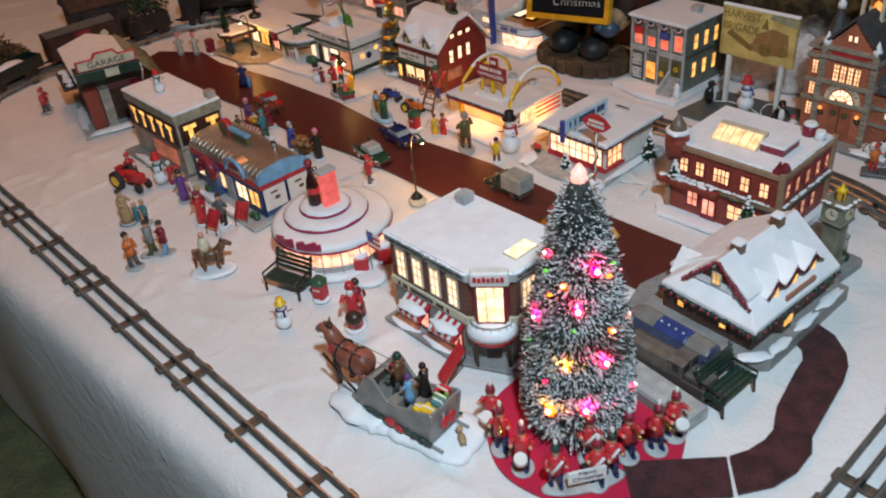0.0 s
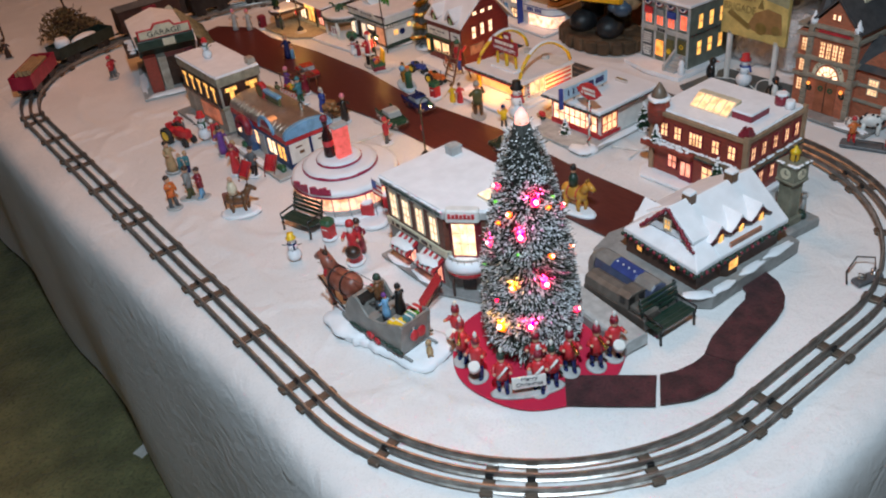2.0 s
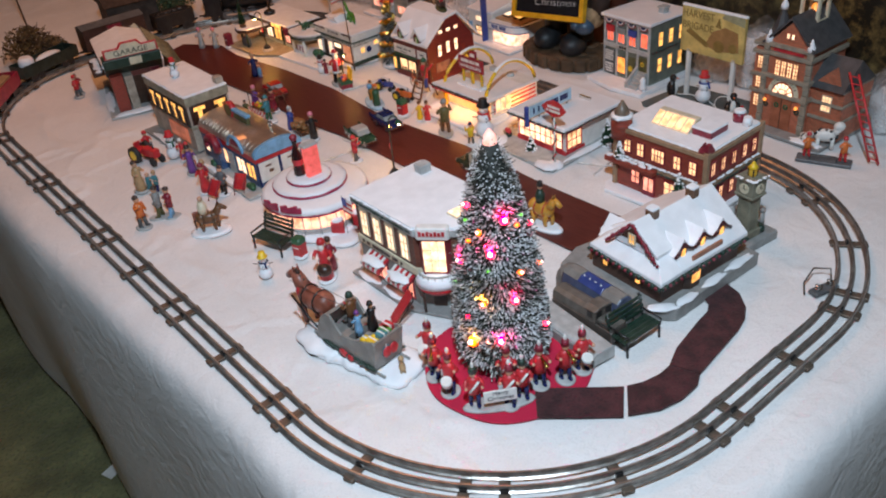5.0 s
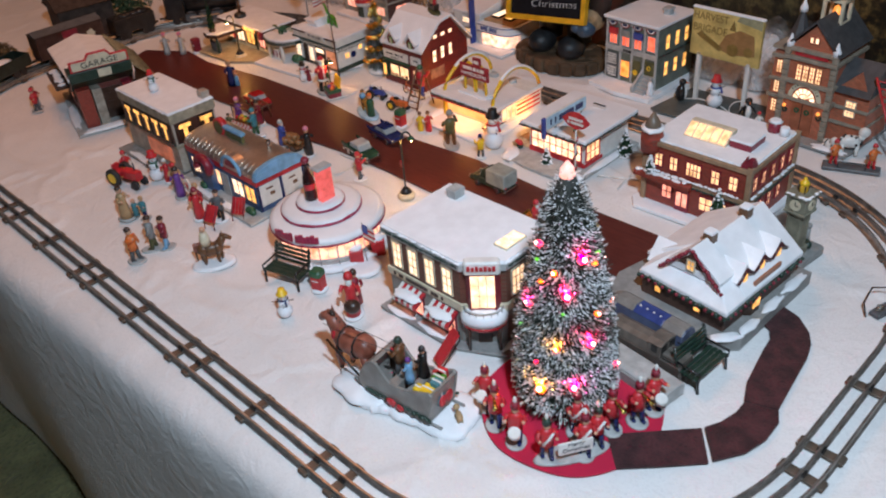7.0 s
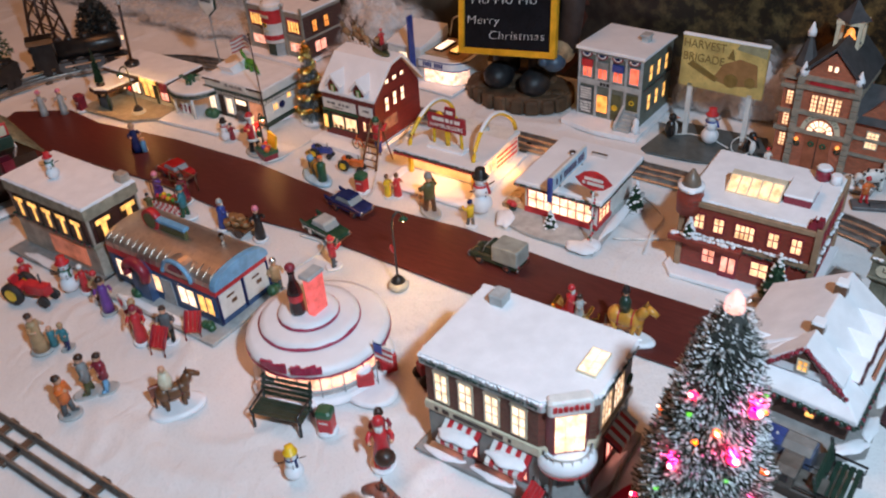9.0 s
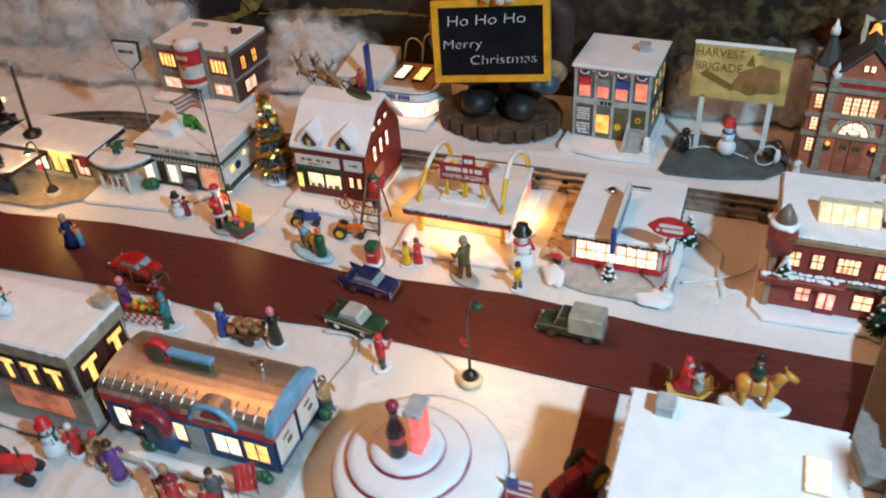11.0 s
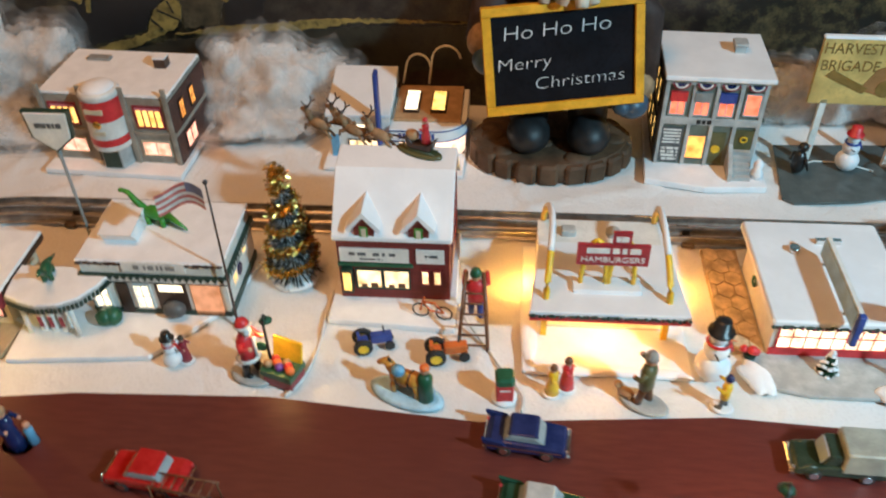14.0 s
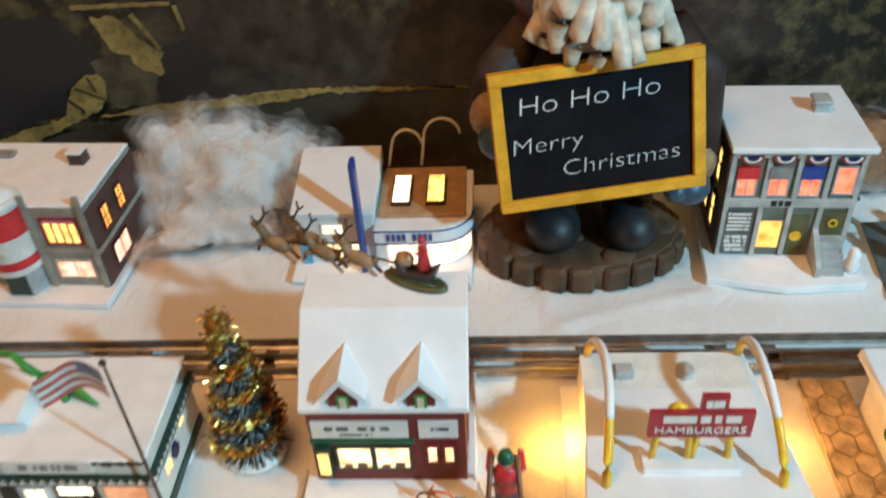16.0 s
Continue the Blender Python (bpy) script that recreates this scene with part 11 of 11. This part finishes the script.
part("headlight", G().at(pose(0.076, 0, 0.036, 0, 90)).lathe(0, 0, [(0.004, 0), (0.004, 0.004)], 12), L_WARM, c)
part("pilot", G().prism([(0.072, 0.004), (0.086, 0.002), (0.074, 0.014)], -0.014, 0.014, "y"), BLACK, c)
part("walkway", G().box(-0.030, 0.070, -0.0205, 0.0205, 0.0185, 0.0205), BLACK, c)
for sy in (-0.0165, 0.0165):
    for wx in (-0.022, 0.004, 0.030):
        part("driving_wheel", G().at(pose(wx, sy, 0.0115, 90)).lathe(0, 0, [(0.0115, -0.0015), (0.0115, 0.0015)], 20), DARKGREY, c)
    part("side_rod", G().box(-0.024, 0.034, sy * 1.18 - 0.0006, sy * 1.18 + 0.0006, 0.010, 0.013), CHROME, c)

# lockon clip beside the track on the near right
clip = thing("track_clip", 0.520, -0.022, "small dark wire terminal clip beside the track", "clip", rot=-15)
part("plate", G().box(-0.016, 0.016, -0.006, 0.006, 0.001, 0.005, 0.001), DARKGREY, clip)
for sx in (-0.008, 0.008):
    part("spring", G().tube([(sx + 0.0035 * math.cos(a), 0.0035 * math.sin(a), 0.005 + 0.0006 * a) for a in np.linspace(0, 12, 30)], 0.0006, 5), CHROME, clip)
part("wire", G().tube([(0.010, 0.0, 0.008), (0.020, 0.012, 0.014), (0.004, 0.020, 0.016), (-0.014, 0.014, 0.008), (-0.022, 0.004, 0.001)], 0.0009, 6), BLACK, clip)


# ---------------------------------------------------------------- the far corner of the table
def shrub(x, y, r, h, n, mat, label, seed, name="dried_shrub", z=0.0):
    t = thing(name, x, y, label, "shrub", z=z)
    g, rnd = G(), random.Random(seed)
    for _ in range(9):
        a, q = rnd.uniform(0, 6.28), rnd.uniform(0.3, 0.8)
        g.tube([(0, 0, 0), (r * q * 0.4 * math.cos(a), r * q * 0.4 * math.sin(a), h * 0.5), (r * q * math.cos(a), r * q * math.sin(a), h * rnd.uniform(0.7, 1.0))], 0.0016, 6, 0.4)
    part("stem", g, DARKBROWN, t)
    g = G()
    for _ in range(n):
        a, b_, q = rnd.uniform(0, 6.28), rnd.uniform(0.05, 1.45), rnd.random() ** 0.4
        c0 = Vector((r * q * math.cos(a) * math.sin(b_) * 1.1, r * q * math.sin(a) * math.sin(b_) * 1.1, h * (0.12 + 0.85 * q * math.cos(b_))))
        d = Vector((rnd.uniform(-1, 1), rnd.uniform(-1, 1), rnd.uniform(-1, 1))).normalized()
        e = d.orthogonal().normalized() * 0.0018
        g.add([c0 - d * 0.0045, c0 + e, c0 + d * 0.0045, c0 - e], [(0, 1, 2, 3)])
    tagged(part("foliage", g, mat, t), kind="stuff")
    return t


shrub(0.195, 1.500, 0.055, 0.075, 1500, SHRUB, "brown and green dried shrub by the far bend", 2)
shrub(0.230, 1.475, 0.035, 0.05, 800, SHRUB, "low reddish dried shrub beside a snowman", 12)
shrub(0.055, 1.560, 0.025, 0.040, 500, SHRUB, "small dried shrub on the far snow", 3)
snowman(0.205, 1.436, 0.036, -110, BLACK, MAROON, "small toy snowman near the far bend")
shrub(0.505, 1.500, 0.050, 0.115, 2600, FIR, "dark green toy bush behind the far bend", 4, "toy_bush")
barn = thing("dark_shed", 0.420, 1.515, "dark brown weathered toy shed behind the tracks", "shed", rot=-8)
part("wall", G().box(-0.055, 0.050, -0.040, 0.040, 0, 0.070), paint("charred_shed_board", (0.045, 0.026, 0.018), rough=0.8, var=0.4), barn)
part("roof", G().prism([(-0.048, 0.068), (0.0, 0.102), (0.048, 0.068)], -0.060, 0.055, "x"), paint("charred_shed_board"), barn)
part("door", G().fb("-y", 0.040, -0.015, 0.015, 0, 0.05, 0.001), DARKBROWN, barn)
derrick = thing("toy_derrick", 0.640, 1.500, "dark timber toy derrick with flared legs", "derrick")
for sx in (-0.026, 0.026):
    for sy in (-0.026, 0.026):
        part("leg", G().tube([(sx, sy, 0), (sx * 0.35, sy * 0.35, 0.15)], 0.0035, 8, 0.6).lathe(sx, sy, [(0.009, 0), (0.008, 0.006), (0.004, 0.012)], 10), DARKBROWN, derrick)
for z0, z1 in ((0.02, 0.06), (0.06, 0.10), (0.10, 0.14)):
    q0, q1 = 0.026 * (1 - 0.65 * z0 / 0.15), 0.026 * (1 - 0.65 * z1 / 0.15)
    for a in range(4):
        c4 = ((-1, -1), (1, -1), (1, 1), (-1, 1))
        p, q = c4[a], c4[(a + 1) % 4]
        part("brace", G().tube([(p[0] * q0, p[1] * q0, z0), (q[0] * q1, q[1] * q1, z1)], 0.0015, 6), DARKBROWN, derrick)
        part("brace", G().tube([(q[0] * q0, q[1] * q0, z0), (p[0] * q1, p[1] * q1, z1)], 0.0015, 6), DARKBROWN, derrick)
shrub(0.700, 1.440, 0.035, 0.085, 2600, bristle_material("black_green_bush", (0.006, 0.008, 0.008), (0.018, 0.026, 0.022), 0.2, 0.9), "black-green round toy bush by the far track", 5, "toy_bush")
figurine(0.185, 1.222, -60, RED, DARKGREY, RED, 0.042, PALEGREY, "toy man figurine in red by the garage")
figurine(0.192, 1.236, -60, MAROON, GREY, None, 0.040, PALEGREY, "toy cyclist figurine in maroon by the garage")
for x, y in ((0.455, 1.262), (0.474, 1.238)):
    figurine(x, y, -120, PALEGREY, DARKGREY, PINK, 0.044, PALEGREY, "toy couple figurine in pale coats at the road end", group="road end couple", robe=True)
mailbox(0.497, 1.225, 0, "red toy box with dark lid at the road end", MAROON, MAROON)
bp = thing("fence_post", 0.10, 1.66, "thin dark pole standing on the far snow", "pole")
part("pole", G().tube([(0, 0, 0), (0.004, 0, 0.16)], 0.002, 8), DARKBROWN, bp)
bp = thing("fence_post", 0.26, 1.75, "thin dark pole standing on the far snow", "pole")
part("pole", G().tube([(0, 0, 0), (-0.006, 0, 0.16)], 0.002, 8), DARKBROWN, bp)
figurine(0.075, 1.520, -60, DARKBROWN, BROWN, DARKBROWN, 0.040, PALEGREY, "dark toy stag-like figurine on the far snow", robe=True)
figurine(0.010, 1.400, -60, DARKBROWN, BROWN, None, 0.034, PALEGREY, "small brown toy figurine on the far snow", robe=True)
figurine(0.030, 1.640, -60, GREY, BROWN, None, 0.040, PALEGREY, "grey toy figurine on the far snow", robe=True)
